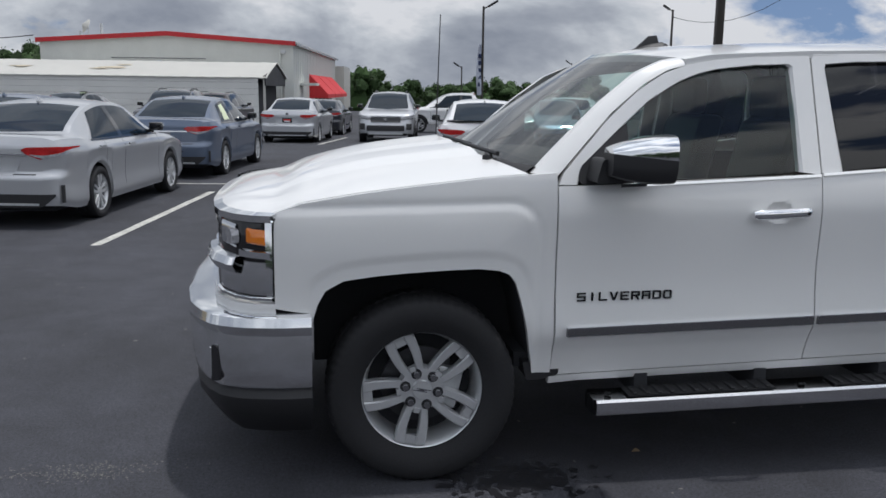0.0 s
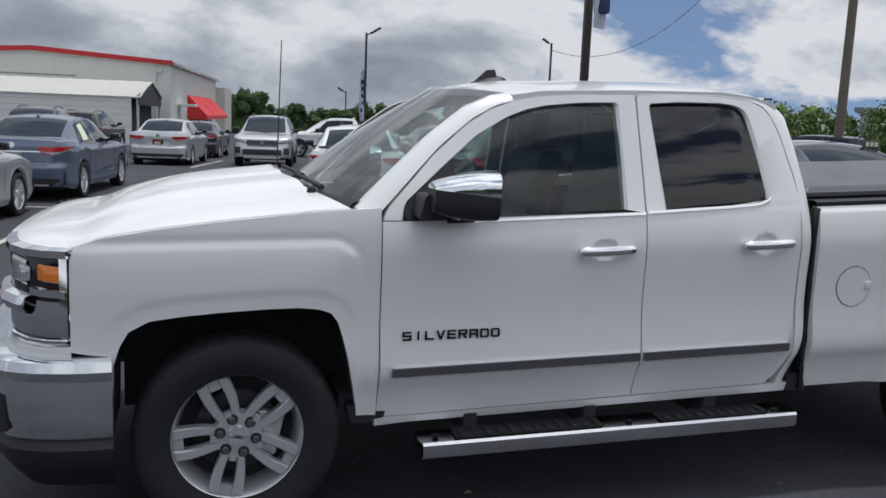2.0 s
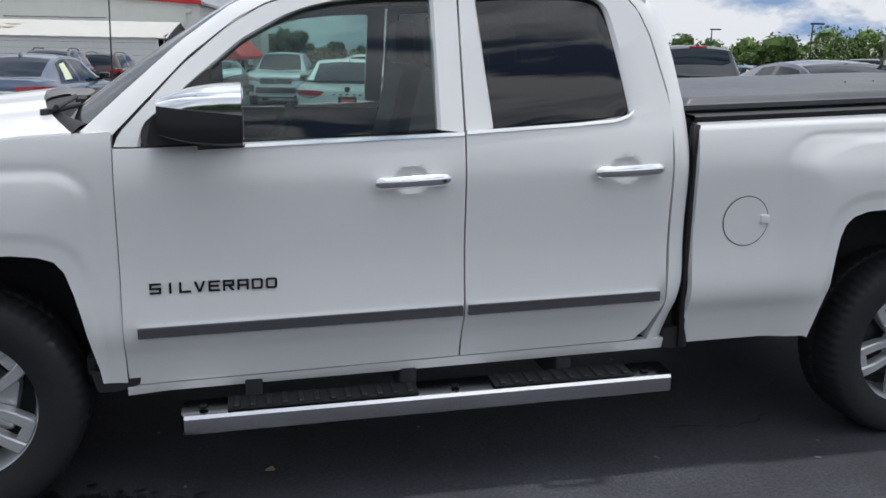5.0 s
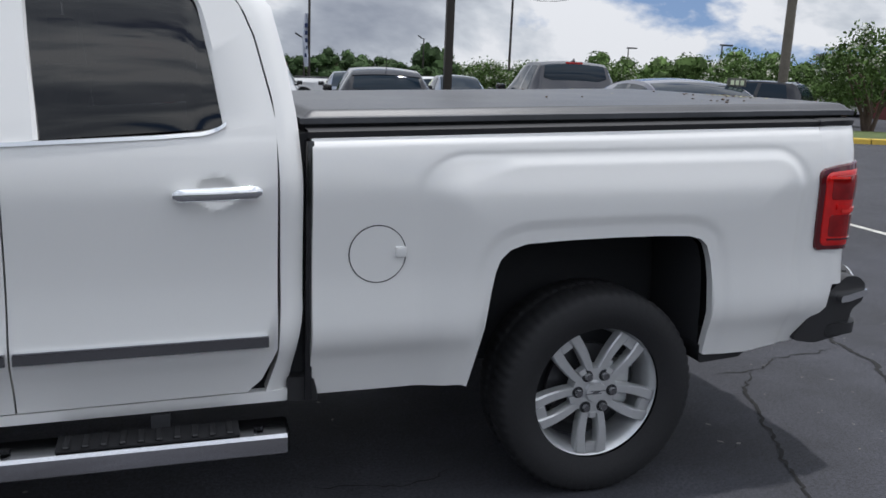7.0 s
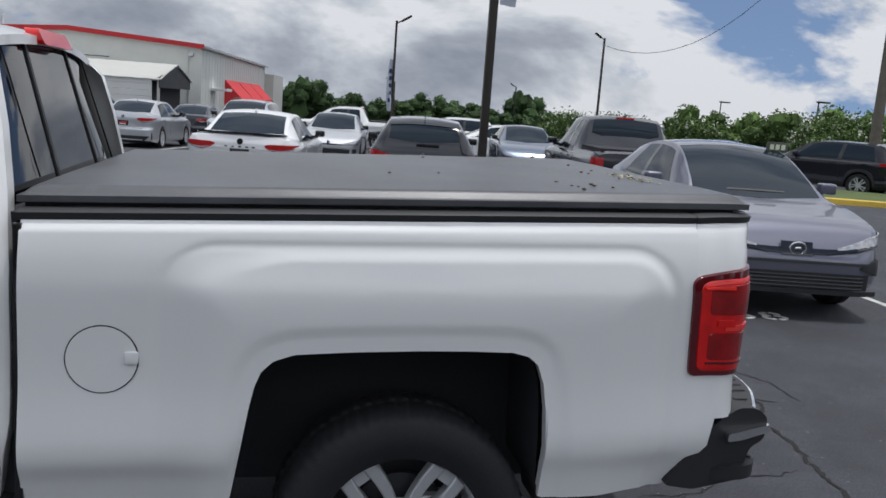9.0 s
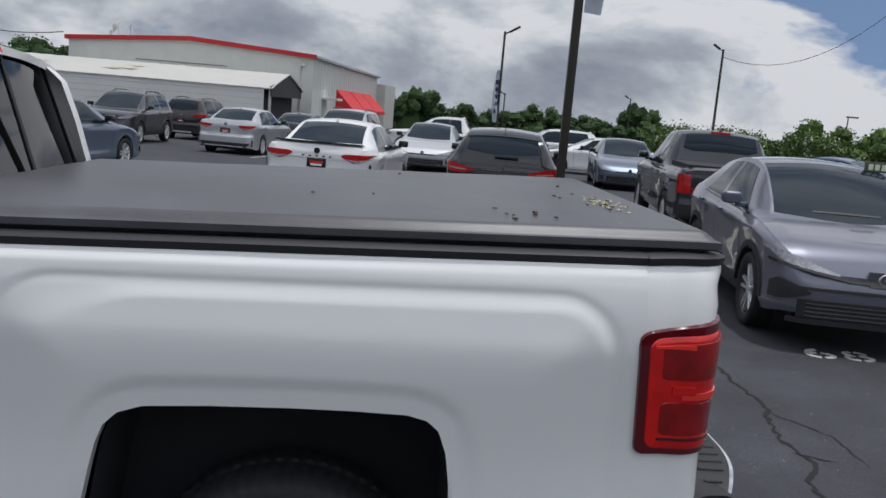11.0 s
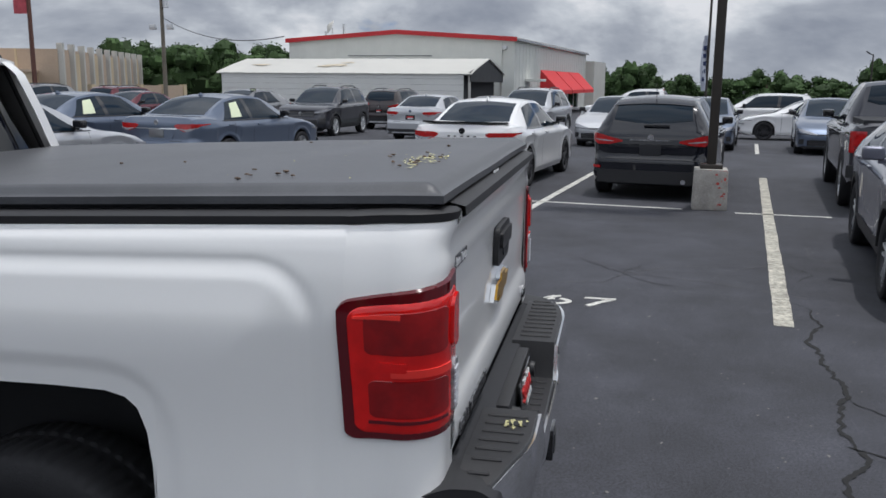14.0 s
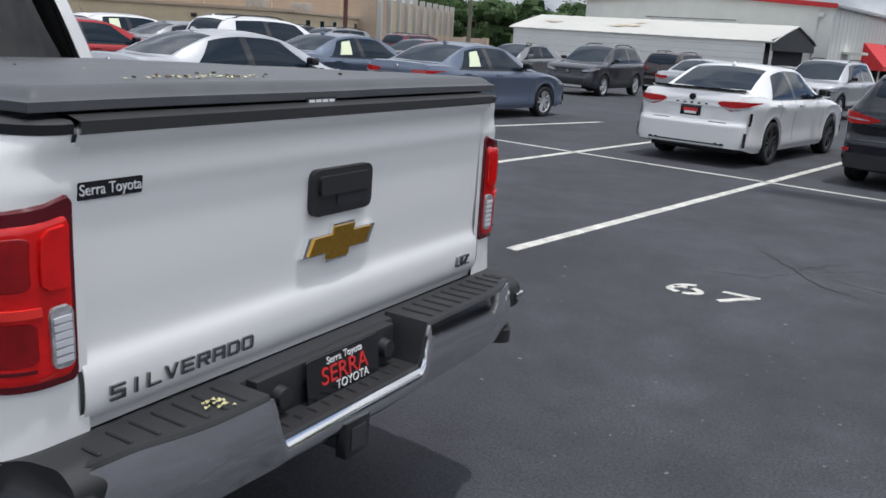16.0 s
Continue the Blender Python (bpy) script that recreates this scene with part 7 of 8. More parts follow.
bm = bmesh.new()
prism(bm, round_poly([(0, 0), (0.03, 0.02), (0.045, 0.0), (0.03, -0.018)], 0.008), lambda u, v: (0.975 + u, 0.185 + v, 0.012 + 0.4 * abs(v)), (0, 0, 0.002))
tagged(part("dry_leaf", bm, DRY_LEAF, None, "", False), "small dry brown leaf on the asphalt", "leaf")
# pale grit and paint specks on the asphalt
grit = thing("loose_grit", pose(0, 0, 0), "pale grit and paint specks on dark asphalt", "grit", kind="stuff")
bm = bmesh.new()
for i in range(900):
    if i < 330:
        gx_, gy_, gs_ = r.gauss(-1.42, 0.17), 0.28 + r.triangular(-0.11, 0.11, 0), r.uniform(0.0015, 0.004)
    elif i < 560:
        gx_, gy_, gs_ = r.uniform(4.9, 8.5), r.uniform(-0.3, 5.5), r.uniform(0.002, 0.007)
    else:
        gx_, gy_, gs_ = r.uniform(-4.5, 9.5), r.uniform(-1.0, 11.0), r.uniform(0.003, 0.010)
    a0_ = r.uniform(0, 6.3)
    st_ = r.uniform(1.0, 2.4)
    bm.faces.new([bm.verts.new((gx_ + gs_ * st_ * math.cos(a) * math.cos(a0_) - gs_ * math.sin(a) * math.sin(a0_), gy_ + gs_ * st_ * math.cos(a) * math.sin(a0_) + gs_ * math.sin(a) * math.cos(a0_), 0.0036)) for a in (0, 1.3, 2.6, 3.9, 5.2)])
part("specks", bm, material("pale_grit", (0.17, 0.165, 0.155), 0.85), grit, "", False)["kind"] = "stuff"
PALE_CRACK = material("sealed_crack", (0.085, 0.085, 0.09), 0.9, grain=0.4, grain_scale=60)


def scuff(points, w, seed):
    """A pale sealed crack or scuff in the asphalt."""
    rs = random.Random(seed)
    pts = resample([(p[0], p[1], 0) for p in points], 40)
    bm = bmesh.new()
    def at(i, s_):
        m = pts[i] + Vector((rs.uniform(-1, 1), rs.uniform(-1, 1), 0)) * 0.012
        return (m.x, m.y + s_ * w * rs.uniform(0.2, 1.0) * min(1, 8 * min(i, 39 - i) / 39 + 0.1), 0.0032)
    grid(bm, list(range(40)), [-0.5, 0.5], at)
    tagged(part("sealed_crack", bm, PALE_CRACK, None, "", False), "pale thin sealed crack in asphalt", "crack", "asphalt cracks", "structure")


for k, line in enumerate(([(4.3, 6.9), (4.9, 6.6), (5.2, 6.1), (5.9, 5.9), (6.6, 5.5)], [(5.2, 6.1), (5.6, 6.5), (6.2, 6.6)], [(5.2, 6.1), (5.0, 5.7), (4.6, 5.6)], [(5.9, 5.9), (6.1, 6.4), (6.7, 6.9)],
                          [(-4.2, 4.6), (-3.6, 4.75), (-3.1, 4.7), (-2.7, 4.8)], [(-3.0, 4.4), (-2.85, 4.7), (-2.6, 4.5)], [(-3.7, 6.1), (-3.4, 6.4), (-3.1, 6.5)], [(7.1, 7.9), (7.0, 7.2), (7.5, 6.8)], [(2.2, 7.6), (2.9, 7.9), (3.5, 7.7)])):
    scuff(line, 0.022, 200 + k)
def lump(bm, c, r, seed, n=12):
    """A rough closed clump of foliage."""
    rows = []
    for j in range(n // 2 + 1):
        t = math.pi * j / (n // 2)
        ring_ = []
        for i in range(n):
            f = math.tau * i / n
            d = Vector((math.sin(t) * math.cos(f), math.sin(t) * math.sin(f), math.cos(t)))
            k = 0.82 + 0.55 * noise.noise(d * 1.7 + Vector((seed * 3.7, seed, 0)))
            ring_.append(bm.verts.new((c[0] + r[0] * d.x * k, c[1] + r[1] * d.y * k, c[2] + r[2] * d.z * k)))
        rows.append(ring_)
    for p, q in zip(rows, rows[1:]):
        for i in range(n):
            bm.faces.new((p[i], p[(i + 1) % n], q[(i + 1) % n], q[i]))


# blossom litter on the cover and bumper
litter = thing("fallen_petals", pose(0, 0, 0), "dry petals scattered on the black cover", "petals", kind="stuff")
bm = bmesh.new()
for i in range(58):
    if i < 44:
        x, y = r.gauss(4.53, 0.035), r.gauss(0.70, 0.10)
    else:
        x, y = r.uniform(4.0, 4.62), r.uniform(0.2, 1.5)
    z = cover_at((x - 2.545) / 2.155, (y - 0.115) / (TW - 0.23))[2] + 0.003
    s = r.uniform(0.004, 0.010) if i < 44 else r.uniform(0.002, 0.005)
    a = r.uniform(0, 6.3)
    vs = [bm.verts.new((x + s * math.cos(a + k * 1.57) * (1.4 if k % 2 else 0.7), y + s * math.sin(a + k * 1.57), z + 0.002 * (k % 2))) for k in range(4)]
    bm.faces.new(vs)
part("petals", bm, material("petal", (0.5, 0.47, 0.25), 0.8, random=0.3), litter, "", False)["kind"] = "stuff"
bm = bmesh.new()
for i in range(26):
    x, y = (r.gauss(4.52, 0.04), r.gauss(0.66, 0.13)) if i < 14 else (r.uniform(4.05, 4.3), r.uniform(0.18, 0.5)) if i < 20 else (r.uniform(3.6, 4.6), r.uniform(0.2, 1.6))
    s = r.uniform(0.004, 0.009)
    z = cover_at((x - 2.545) / 2.155, (y - 0.115) / (TW - 0.23))[2] + 0.002
    lump(bm, (x, y, z + s * 0.3), (s * 1.3, s * 0.8, s * 0.5), i, 6)
part("crumbs", bm, BARK, litter)["kind"] = "stuff"
bm = bmesh.new()
lab_x = 4.7012
box(bm, lab_x, lab_x + 0.002, 0.853, 0.967, 1.423, 1.443)
cover_label = part("maker_label", bm, BLACK, cover, "small black label with white writing", False)
for k in range(4):
    part("writing", box_bm(lab_x + 0.001, lab_x + 0.0035, 0.860 + 0.026 * k, 0.881 + 0.026 * k, 1.428, 1.438), LETTER_WHITE, cover_label, "", False)
bm = bmesh.new()
for i in range(22):
    x, y = 4.83 + r.gauss(0, 0.016), 0.43 + r.gauss(0, 0.016)
    s = r.uniform(0.003, 0.008)
    a = r.uniform(0, 6.3)
    bm.faces.new([bm.verts.new((x + s * math.cos(a + k * 1.57), y + s * math.sin(a + k * 1.57), 0.816 + 0.004 * (k % 2))) for k in range(4)])
part("petals", bm, bpy.data.materials["petal"], litter, "", False)["kind"] = "stuff"


# ---- poles ----
def lamp_pole(at, height, base_z, label, mtl=POLE, r=0.075, flag=False, head=True, turn=0.0):
    top = thing("lamp_pole", pose(at[0], at[1], base_z, 0, 0, turn), label, "lamp pole", "lamp poles")
    part("pole", cyl_bm((0, 0, 0), (0, 0, height), r, r * 0.75, 14), mtl, top)
    if head:
        part("arm", cyl_bm((0, 0, height - 0.15), (0.35, 0, height + 0.05), 0.04, 0.04, 8), mtl, top)
        bm = bmesh.new()
        box(bm, 0.2, 0.85, -0.16, 0.16, -0.05, 0.08, 0.03)
        bmesh.ops.rotate(bm, cent=(0.2, 0, 0), matrix=Matrix.Rotation(radians(-32), 3, "Y"), verts=bm.verts)
        bmesh.ops.translate(bm, vec=(0.1, 0, height - 0.02), verts=bm.verts)
        part("lamp_head", bm, BLACK, top, "dark flood lamp head")
    if flag:
        bm = bmesh.new()
        grid(bm, span(0, 1, 14), span(0, 1, 5), lambda u, v: (-0.05 - 0.42 * v * (0.45 + 0.55 * math.sin(u * 2.6)) * (1 - 0.35 * u), 0.10 * math.sin(5 * u + 3 * v), height - 2.2 - 3.0 * u))
        rim(bm, (0, 0.01, 0))
        fl = part("flag", bm, material("flag_cloth", (0.55, 0.58, 0.66), 0.8, wear=0.1), top, "blue and white feather flag")
        for k in range(5):
            bm = bmesh.new()
            box(bm, -0.26, -0.10, -0.09, 0.12, height - 3.0 - 0.42 * k, height - 2.76 - 0.42 * k, 0.03)
            part("flag_mark", bm, material("flag_blue", (0.03, 0.045, 0.12), 0.8) if k == 0 else bpy.data.materials["flag_blue"], fl)
    return top


big = thing("light_pole", pose(6.36, 10.66, 0, 0, 0, -4), "dark square light pole on a red-edged concrete base", "lamp pole")
bm = bmesh.new()
box(bm, -0.235, 0.235, -0.235, 0.235, 0, 0.56, 0.02)
for v in bm.verts:
    k = 1 - 0.10 * v.co.z
    v.co.x *= k
    v.co.y *= k
part("concrete_base", bm, CONCRETE, big, "grey concrete base")
for y in (-0.226, 0.218):
    bm = bmesh.new()
    rw = random.Random(77)
    for i in range(70):
        if i < 26:
            bx, bz = -0.20 + 0.016 * i, rw.uniform(0.515, 0.535)
        else:
            bx, bz = rw.triangular(0.02, 0.205, 0.20), rw.uniform(0.03, 0.5)
        sx, sz = rw.uniform(0.006, 0.026), rw.uniform(0.008, 0.03)
        yy = y + math.copysign(0.0035 + 0.00005 * i, y) - math.copysign(0.0226, y) * (bz - 0.10)
        bm.faces.new([bm.verts.new((min(max(bx + sx * math.cos(a) * rw.uniform(0.6, 1.2), -0.215), 0.215), yy, bz + sz * math.sin(a) * rw.uniform(0.6, 1.2))) for a in [j * math.tau / 7 for j in range(7)]])
    part("red_edge", bm, material("worn_red", (0.42, 0.06, 0.05), 0.8, grain=0.4, grain_scale=25, wear=0.4, wear_scale=6) if y < 0 else bpy.data.materials["worn_red"], big, "worn red paint")["kind"] = "stuff"
part("base_plate", box_bm(-0.15, 0.15, -0.15, 0.15, 0.56, 0.62, 0.01), POLE, big)
part("pole", box_bm(-0.062, 0.062, -0.062, 0.062, 0.6, 9.0, 0.01), POLE, big)
part("lamp_head", box_bm(-0.9, 0.9, -0.25, 0.25, 8.9, 9.1, 0.04), BLACK, big)
lamp_pole((9.75, 48.3), 7.0, -0.45, "tall lamp pole with a blue and white flag", flag=True, r=0.085)
lamp_pole((30.0, 67.9), 9.25, -0.65, "tall grey lamp pole with one lamp", r=0.12, turn=180)
lamp_pole((35.8, 115.5), 6.9, -1.3, "far grey lamp pole", r=0.11, turn=180)
lamp_pole((14.1, 80.7), 4.8, -0.85, "far lamp pole with a flat lamp head", r=0.08, turn=180)
right_pole = thing("utility_pole", pose(24.2, 25.0, 0), "tall weathered wooden utility pole", "utility pole")
part("pole", cyl_bm((0, 0, -0.1), (0, 0, 14), 0.19, 0.14, 16), WOOD_POLE, right_pole)
bm = bmesh.new()
grid(bm, span(0, 1, 14), span(0, 1, 5), lambda u, v: (0.075 + 0.40 * v * (1 - 0.55 * abs(u - 0.45)), 0.10 * math.sin(5 * u + 3 * v), 5.9 - 2.6 * u))
rim(bm, (0, 0.01, 0))
big_flag = part("flag", bm, bpy.data.materials["flag_cloth"], big, "blue and white feather flag")
for k in range(4):
    part("flag_mark", box_bm(0.14, 0.36, -0.10, 0.13, 3.55 + 0.5 * k, 3.80 + 0.5 * k, 0.03), bpy.data.materials["flag_blue"], big_flag)
for k, (x, y, h) in enumerate(((38.1, 61.9, 4.45), (37.1, 47.6, 4.3))):
    p = lamp_pole((x, y), h, ground_z(x, y), "short dark area lamp pole", r=0.06, head=False)
    part("lamp_head", box_bm(-0.1, 0.75, -0.14, 0.14, h - 0.05, h + 0.06, 0.02), BLACK, p)
left_pole = thing("utility_pole", pose(-38.9, 76.9, -0.8) @ Matrix.Scale(1.3, 4), "wooden utility pole with flood lamps and wires", "utility pole")
part("pole", cyl_bm((0, 0, 0), (0, 0, 9.5), 0.17, 0.12, 12), WOOD_POLE, left_pole)
for z in (8.9, 9.4):
    part("crossarm", box_bm(-1.1, 1.1, -0.06, 0.06, z - 0.06, z + 0.06), WOOD_POLE, left_pole)
for x in (-0.7, 0.7):
    part("flood_lamp", box_bm(x - 0.22, x + 0.22, -0.3, 0.05, 5.6, 6.0, 0.04), ALLOY, left_pole)
part("transformer", cyl_bm((0.35, 0, 7.2), (0.35, 0, 8.1), 0.22, 0.22, 14), ALLOY, left_pole)
brown_pole = lamp_pole((-27.0, 41.4), 8.0, -0.4, "brown pole with a red and white banner", mtl=material("brown_pole", (0.12, 0.05, 0.035), 0.6), r=0.14, head=False)
part("banner", box_bm(-0.95, -0.15, -0.02, 0.02, 5.6, 8.2, 0.01), material("banner", (0.55, 0.1, 0.12), 0.8, wear=0.3, wear_scale=3), brown_pole)


def wire(p, q, sag, r=0.014):
    bm = bmesh.new()
    pts = [Vector(p).lerp(Vector(q), t) - Vector((0, 0, sag * 4 * t * (1 - t))) for t in span(0, 1, 16)]
    for a, b in zip(pts, pts[1:]):
        cyl(bm, a, b, r, r, 6)
    tagged(part("overhead_wire", bm, BLACK), "thin black overhead wire", "wire", "overhead wires")


wire((-38.7, 76.7, 7.6), (-17.8, 55.5, 4.7), 1.0, 0.03)
wire((30.0, 67.9, 8.0), (46.5, 60.5, 20.5), 4.6, 0.022)

# ---- buildings ----
hall = thing("metal_building", pose(-1.57, 53.7, -0.51, 0, 0, -7) @ Matrix.Scale(0.698, 4), "grey metal building with red roof trim and awnings", "building")
HW, HD, HE, HP = -23.0, 40.0, 6.9, 7.6
bm = bmesh.new()
gable = [(HW, 0), (0, 0), (0, HE), (HW / 2, HP), (HW, HE)]
prism(bm, gable, lambda u, v: (u, 0, v), (0, HD, 0))
hall_wall = part("wall", bm, METAL_WALL, hall, "grey ribbed metal wall", False)
for x in span(HW + 0.4, -0.3, 30):
    part("wall_rib", box_bm(x - 0.03, x + 0.03, -0.008, 0.0, 0.02, HE + (HP - HE) * (1 - abs(x - HW / 2) / abs(HW / 2)) - 0.1), METAL_WALL, hall_wall, "", False)
for y in span(0.6, HD - 0.5, 30):
    part("wall_rib", box_bm(0.0, 0.03, y - 0.03, y + 0.03, 0.02, HE - 0.1), METAL_WALL, hall_wall, "", False)
for sgn in (0, 1):
    bm = bmesh.new()
    a = [(HW / 2, HP), ((-0.0 if sgn else HW) + (0.25 if sgn else -0.25), HE - 0.03)]
    prism(bm, [(a[0][0], a[0][1]), (a[1][0], a[1][1]), (a[1][0], a[1][1] + 0.34), (a[0][0], a[0][1] + 0.36)], lambda u, v: (u, -0.25, v), (0, HD + 0.5, 0))
    part("roof", bm, METAL_WHITE, hall, "", False)
    bm = bmesh.new()
    prism(bm, [(a[0][0], a[0][1] - 0.02), (a[1][0], a[1][1] - 0.02), (a[1][0], a[1][1] + 0.38), (a[0][0], a[0][1] + 0.40)], lambda u, v: (u, -0.33, v), (0, 0.075, 0))
    part("roof_trim", bm, RED_TRIM, hall, "red roof trim", False)
part("gutter", box_bm(0.26, 0.40, -0.2, HD, HE - 0.02, HE + 0.2, 0.02), DARK_CHROME, hall)
part("closed_door_outline", box_bm(-16.6, -8.0, -0.05, -0.005, 5.55, 5.63), DARK_CHROME, hall)
for x, z in ((-12.2, 5.25), (-0.9, 6.3), (-2.6, 5.1)):
    part("wall_lamp", box_bm(x - 0.22, x + 0.22, -0.35, 0, z - 0.15, z + 0.15, 0.04), ALLOY, hall)
part("downpipe", cyl_bm((-1.2, -0.1, 0), (-1.2, -0.1, HE - 0.2), 0.07, 0.07, 8), METAL_WALL, hall)
part("door_hood", box_bm(-0.02, 1.6, 4.2, 6.6, 3.3, 3.55, 0.03), METAL_WALL, hall)
for k in range(3):
    y0 = 11.3 + 8.0 * k
    bm = bmesh.new()
    prism(bm, [(0.0, 4.4), (2.0, 2.35), (2.0, 1.95), (0.0, 1.95)], lambda u, v: (0.01 + u, y0, v + 0.1), (0, 7.6, 0))
    part("awning", bm, AWNING, hall, "red cloth awning", False)
    part("shop_window", box_bm(0.02, 0.06, y0 + 0.4, y0 + 7.2, 0.2, 2.0), CAR_GLASS, hall, "", False)
    part("shop_post", box_bm(0.02, 0.10, y0 + 3.6, y0 + 3.9, 0.1, 2.0), METAL_WHITE, hall, "", False)
for x, h in ((HW + 4.6, 1.3), (HW + 2.6, 0.6)):
    part("roof_vent", cyl_bm((x, 3, HE), (x, 3, HE + h + 0.6), 0.14, 0.14, 10), ALLOY, hall)
dish = part("satellite_dish", cyl_bm((HW + 3.4, 2.4, HE + 1.6), (HW + 3.15, 2.2, HE + 1.75), 0.7, 0.1, 20), METAL_WHITE, hall)
part("dish_mast", cyl_bm((HW + 3.5, 2.6, HE), (HW + 3.5, 2.6, HE + 1.5), 0.05, 0.05, 8), ALLOY, hall)
part("rear_block", box_bm(-6, 1.2, HD, HD + 10.7, 0, 6.1), METAL_WHITE, hall, "", False)

shed = thing("carport", pose(-3.27, 45.15, -0.45, 0, 0, -7), "white metal carport with ribbed walls and a rust stain", "carport")
CL, CD, CE, CP = -15.3, 7.0, 2.72, 3.5
for k in range(8):
    z0 = 0.06 + 0.325 * k
    part("wall_panel", box_bm(CL, -0.05, -0.02 - 0.008 * (k % 2), 0.04, z0, z0 + 0.318, 0.012, 1), SIDING_LIFTED, shed, "", False)
for side, (ya, yb) in enumerate(((-0.10, CD / 2), (CD + 0.10, CD / 2))):
    bm = bmesh.new()
    xs_ = span(CL - 0.3, 0.45, 56)
    grid(bm, xs_, [0, 0.06, 0.15, 0.5, 1], lambda x, t: (x, ya + (yb - ya) * t, CE - 0.12 + (CP - CE + 0.12) * (t ** 0.85) + 0.02 * (int(round((x - CL) * 2.2)) % 2)))
    rim(bm, (0, 0, -0.05))
    part("roof", bm, METAL_WHITE, shed, "white ribbed metal roof")
for x, y, s in ((-8.3, 1.5, 0.5), (-7.9, 2.2, 0.3), (-9.0, 1.2, 0.34), (-13.4, 1.5, 0.4)):
    bm = bmesh.new()
    t0 = (y + 0.25) / (CD / 2 + 0.25)
    bm.faces.new([bm.verts.new((x + s * 1.9 * math.cos(a) * (0.75 + 0.3 * math.sin(3 * a + x) + 0.15 * math.sin(7 * a)), y + s * 0.5 * math.sin(a), CE - 0.12 + (CP - CE + 0.12) * (((y + s * 0.5 * math.sin(a)) + 0.25) / (CD / 2 + 0.25)) ** 0.85 + 0.027)) for a in [i * math.tau / 14 for i in range(14)]])
    part("rust_stain", bm, RUST, shed, "rust stain", False)
bm = bmesh.new()
prism(bm, [(0, CE - 0.55), (CD, CE - 0.55), (CD, CE), (CD / 2, CP - 0.1), (0, CE)], lambda u, v: (0.30, u, v), (0.05, 0, 0))
part("gable_end", bm, BLACK, shed, "black gable end", False)
# a solid dark box stands in for the shade inside the carport
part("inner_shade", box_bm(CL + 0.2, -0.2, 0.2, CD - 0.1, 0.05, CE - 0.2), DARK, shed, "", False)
for y in (0.1, CD - 0.1):
    part("post", box_bm(0.2, 0.32, y - 0.06, y + 0.06, 0, CE), METAL_WHITE, shed)

low_hall = thing("tan_building", pose(-40.5, 52, -1.2, 0, 0, 26), "low tan masonry building with flat roof", "building")
part("wall", box_bm(-45, 0, 0, 40, 0, 3.5), TAN, low_hall, "tan masonry wall", False)
part("coping", box_bm(-45.2, 0.15, -0.15, 40, 3.5, 3.72), BROWN, low_hall, "", False)
part("roof_unit", box_bm(-6.5, -5, 8, 10, 3.7, 4.7, 0.05), CONCRETE, low_hall)
part("roof_unit", box_bm(-3.5, -2, 12, 14, 3.7, 4.5, 0.05), CONCRETE, low_hall)
for k in range(7):
    part("window", box_bm(-0.02, 0.06, 4 + 5 * k, 5.2 + 5 * k, 1.4, 3.0), CAR_GLASS, low_hall, "", False)
part("service_door", box_bm(-16, -13.8, -0.06, 0.02, 0, 2.3), BROWN, low_hall, "", False)
part("wall_lamp", box_bm(-8.2, -7.8, -0.3, 0, 2.7, 3.0, 0.04), BLACK, low_hall)
tall = thing("brown_building", pose(-50.0, 76, -1.7, 0, 0, 20), "large brown building with white vertical fins", "building")
part("wall", box_bm(-45, 0, 0, 42, 0, 6.3), BROWN, tall, "brown wall", False)
for k in range(11):
    part("fin", box_bm(-0.1, 0.5, 0.2 + 4.0 * k, 0.8 + 4.0 * k, 0, 6.9), METAL_WHITE, tall, "white vertical fin", False)
for k in range(10):
    part("wall_panel", box_bm(0.0, 0.12, 1.1 + 4.0 * k, 3.9 + 4.0 * k, 0.1, 6.0), TAN if k % 2 else BROWN, tall, "", False)
for k in range(5):
    part("joint", box_bm(-4 - 8 * k, -3.8 - 8 * k, -0.08, 0.0, 0, 6.3), TAN, tall, "", False)
low_wall = thing("boundary_wall", pose(-44, 72, -1.6, 0, 0, 76), "low brown boundary wall with pale posts", "wall")
part("wall", box_bm(0, 13, -0.15, 0.15, 0, 2.7), BROWN, low_wall, "", False)
for k in range(5):
    part("post", box_bm(3.1 * k, 3.1 * k + 0.45, -0.3, 0.3, 0, 2.8), TAN, low_wall, "", False)
white_house = thing("white_building", pose(52, 34, 0, 0, 0, -45), "long white building behind the trees", "building")
part("wall", box_bm(-14, 14, 0, 10, 0, 3.2), METAL_WHITE, white_house, "", False)
part("roof", box_bm(-14.4, 14.4, -0.4, 10.4, 3.2, 3.5), DARK_CHROME, white_house, "", False)
for k in range(5):
    part("window", box_bm(-12 + 5 * k, -10 + 5 * k, -0.06, 0.0, 1.2, 2.5), CAR_GLASS, white_house, "", False)
fence = thing("red_fence", pose(42, 20, 0, 0, 0, 118), "dark red low wall with posts", "fence")
part("panel", box_bm(-14, 14, -0.08, 0.08, 0, 1.35), material("red_fence", (0.16, 0.045, 0.045), 0.85, wear=0.1), fence, "", False)
for k in range(8):
    part("post", box_bm(-14 + 4 * k, -13.85 + 4 * k, -0.12, 0.12, 0, 1.6), CONCRETE, fence, "", False)

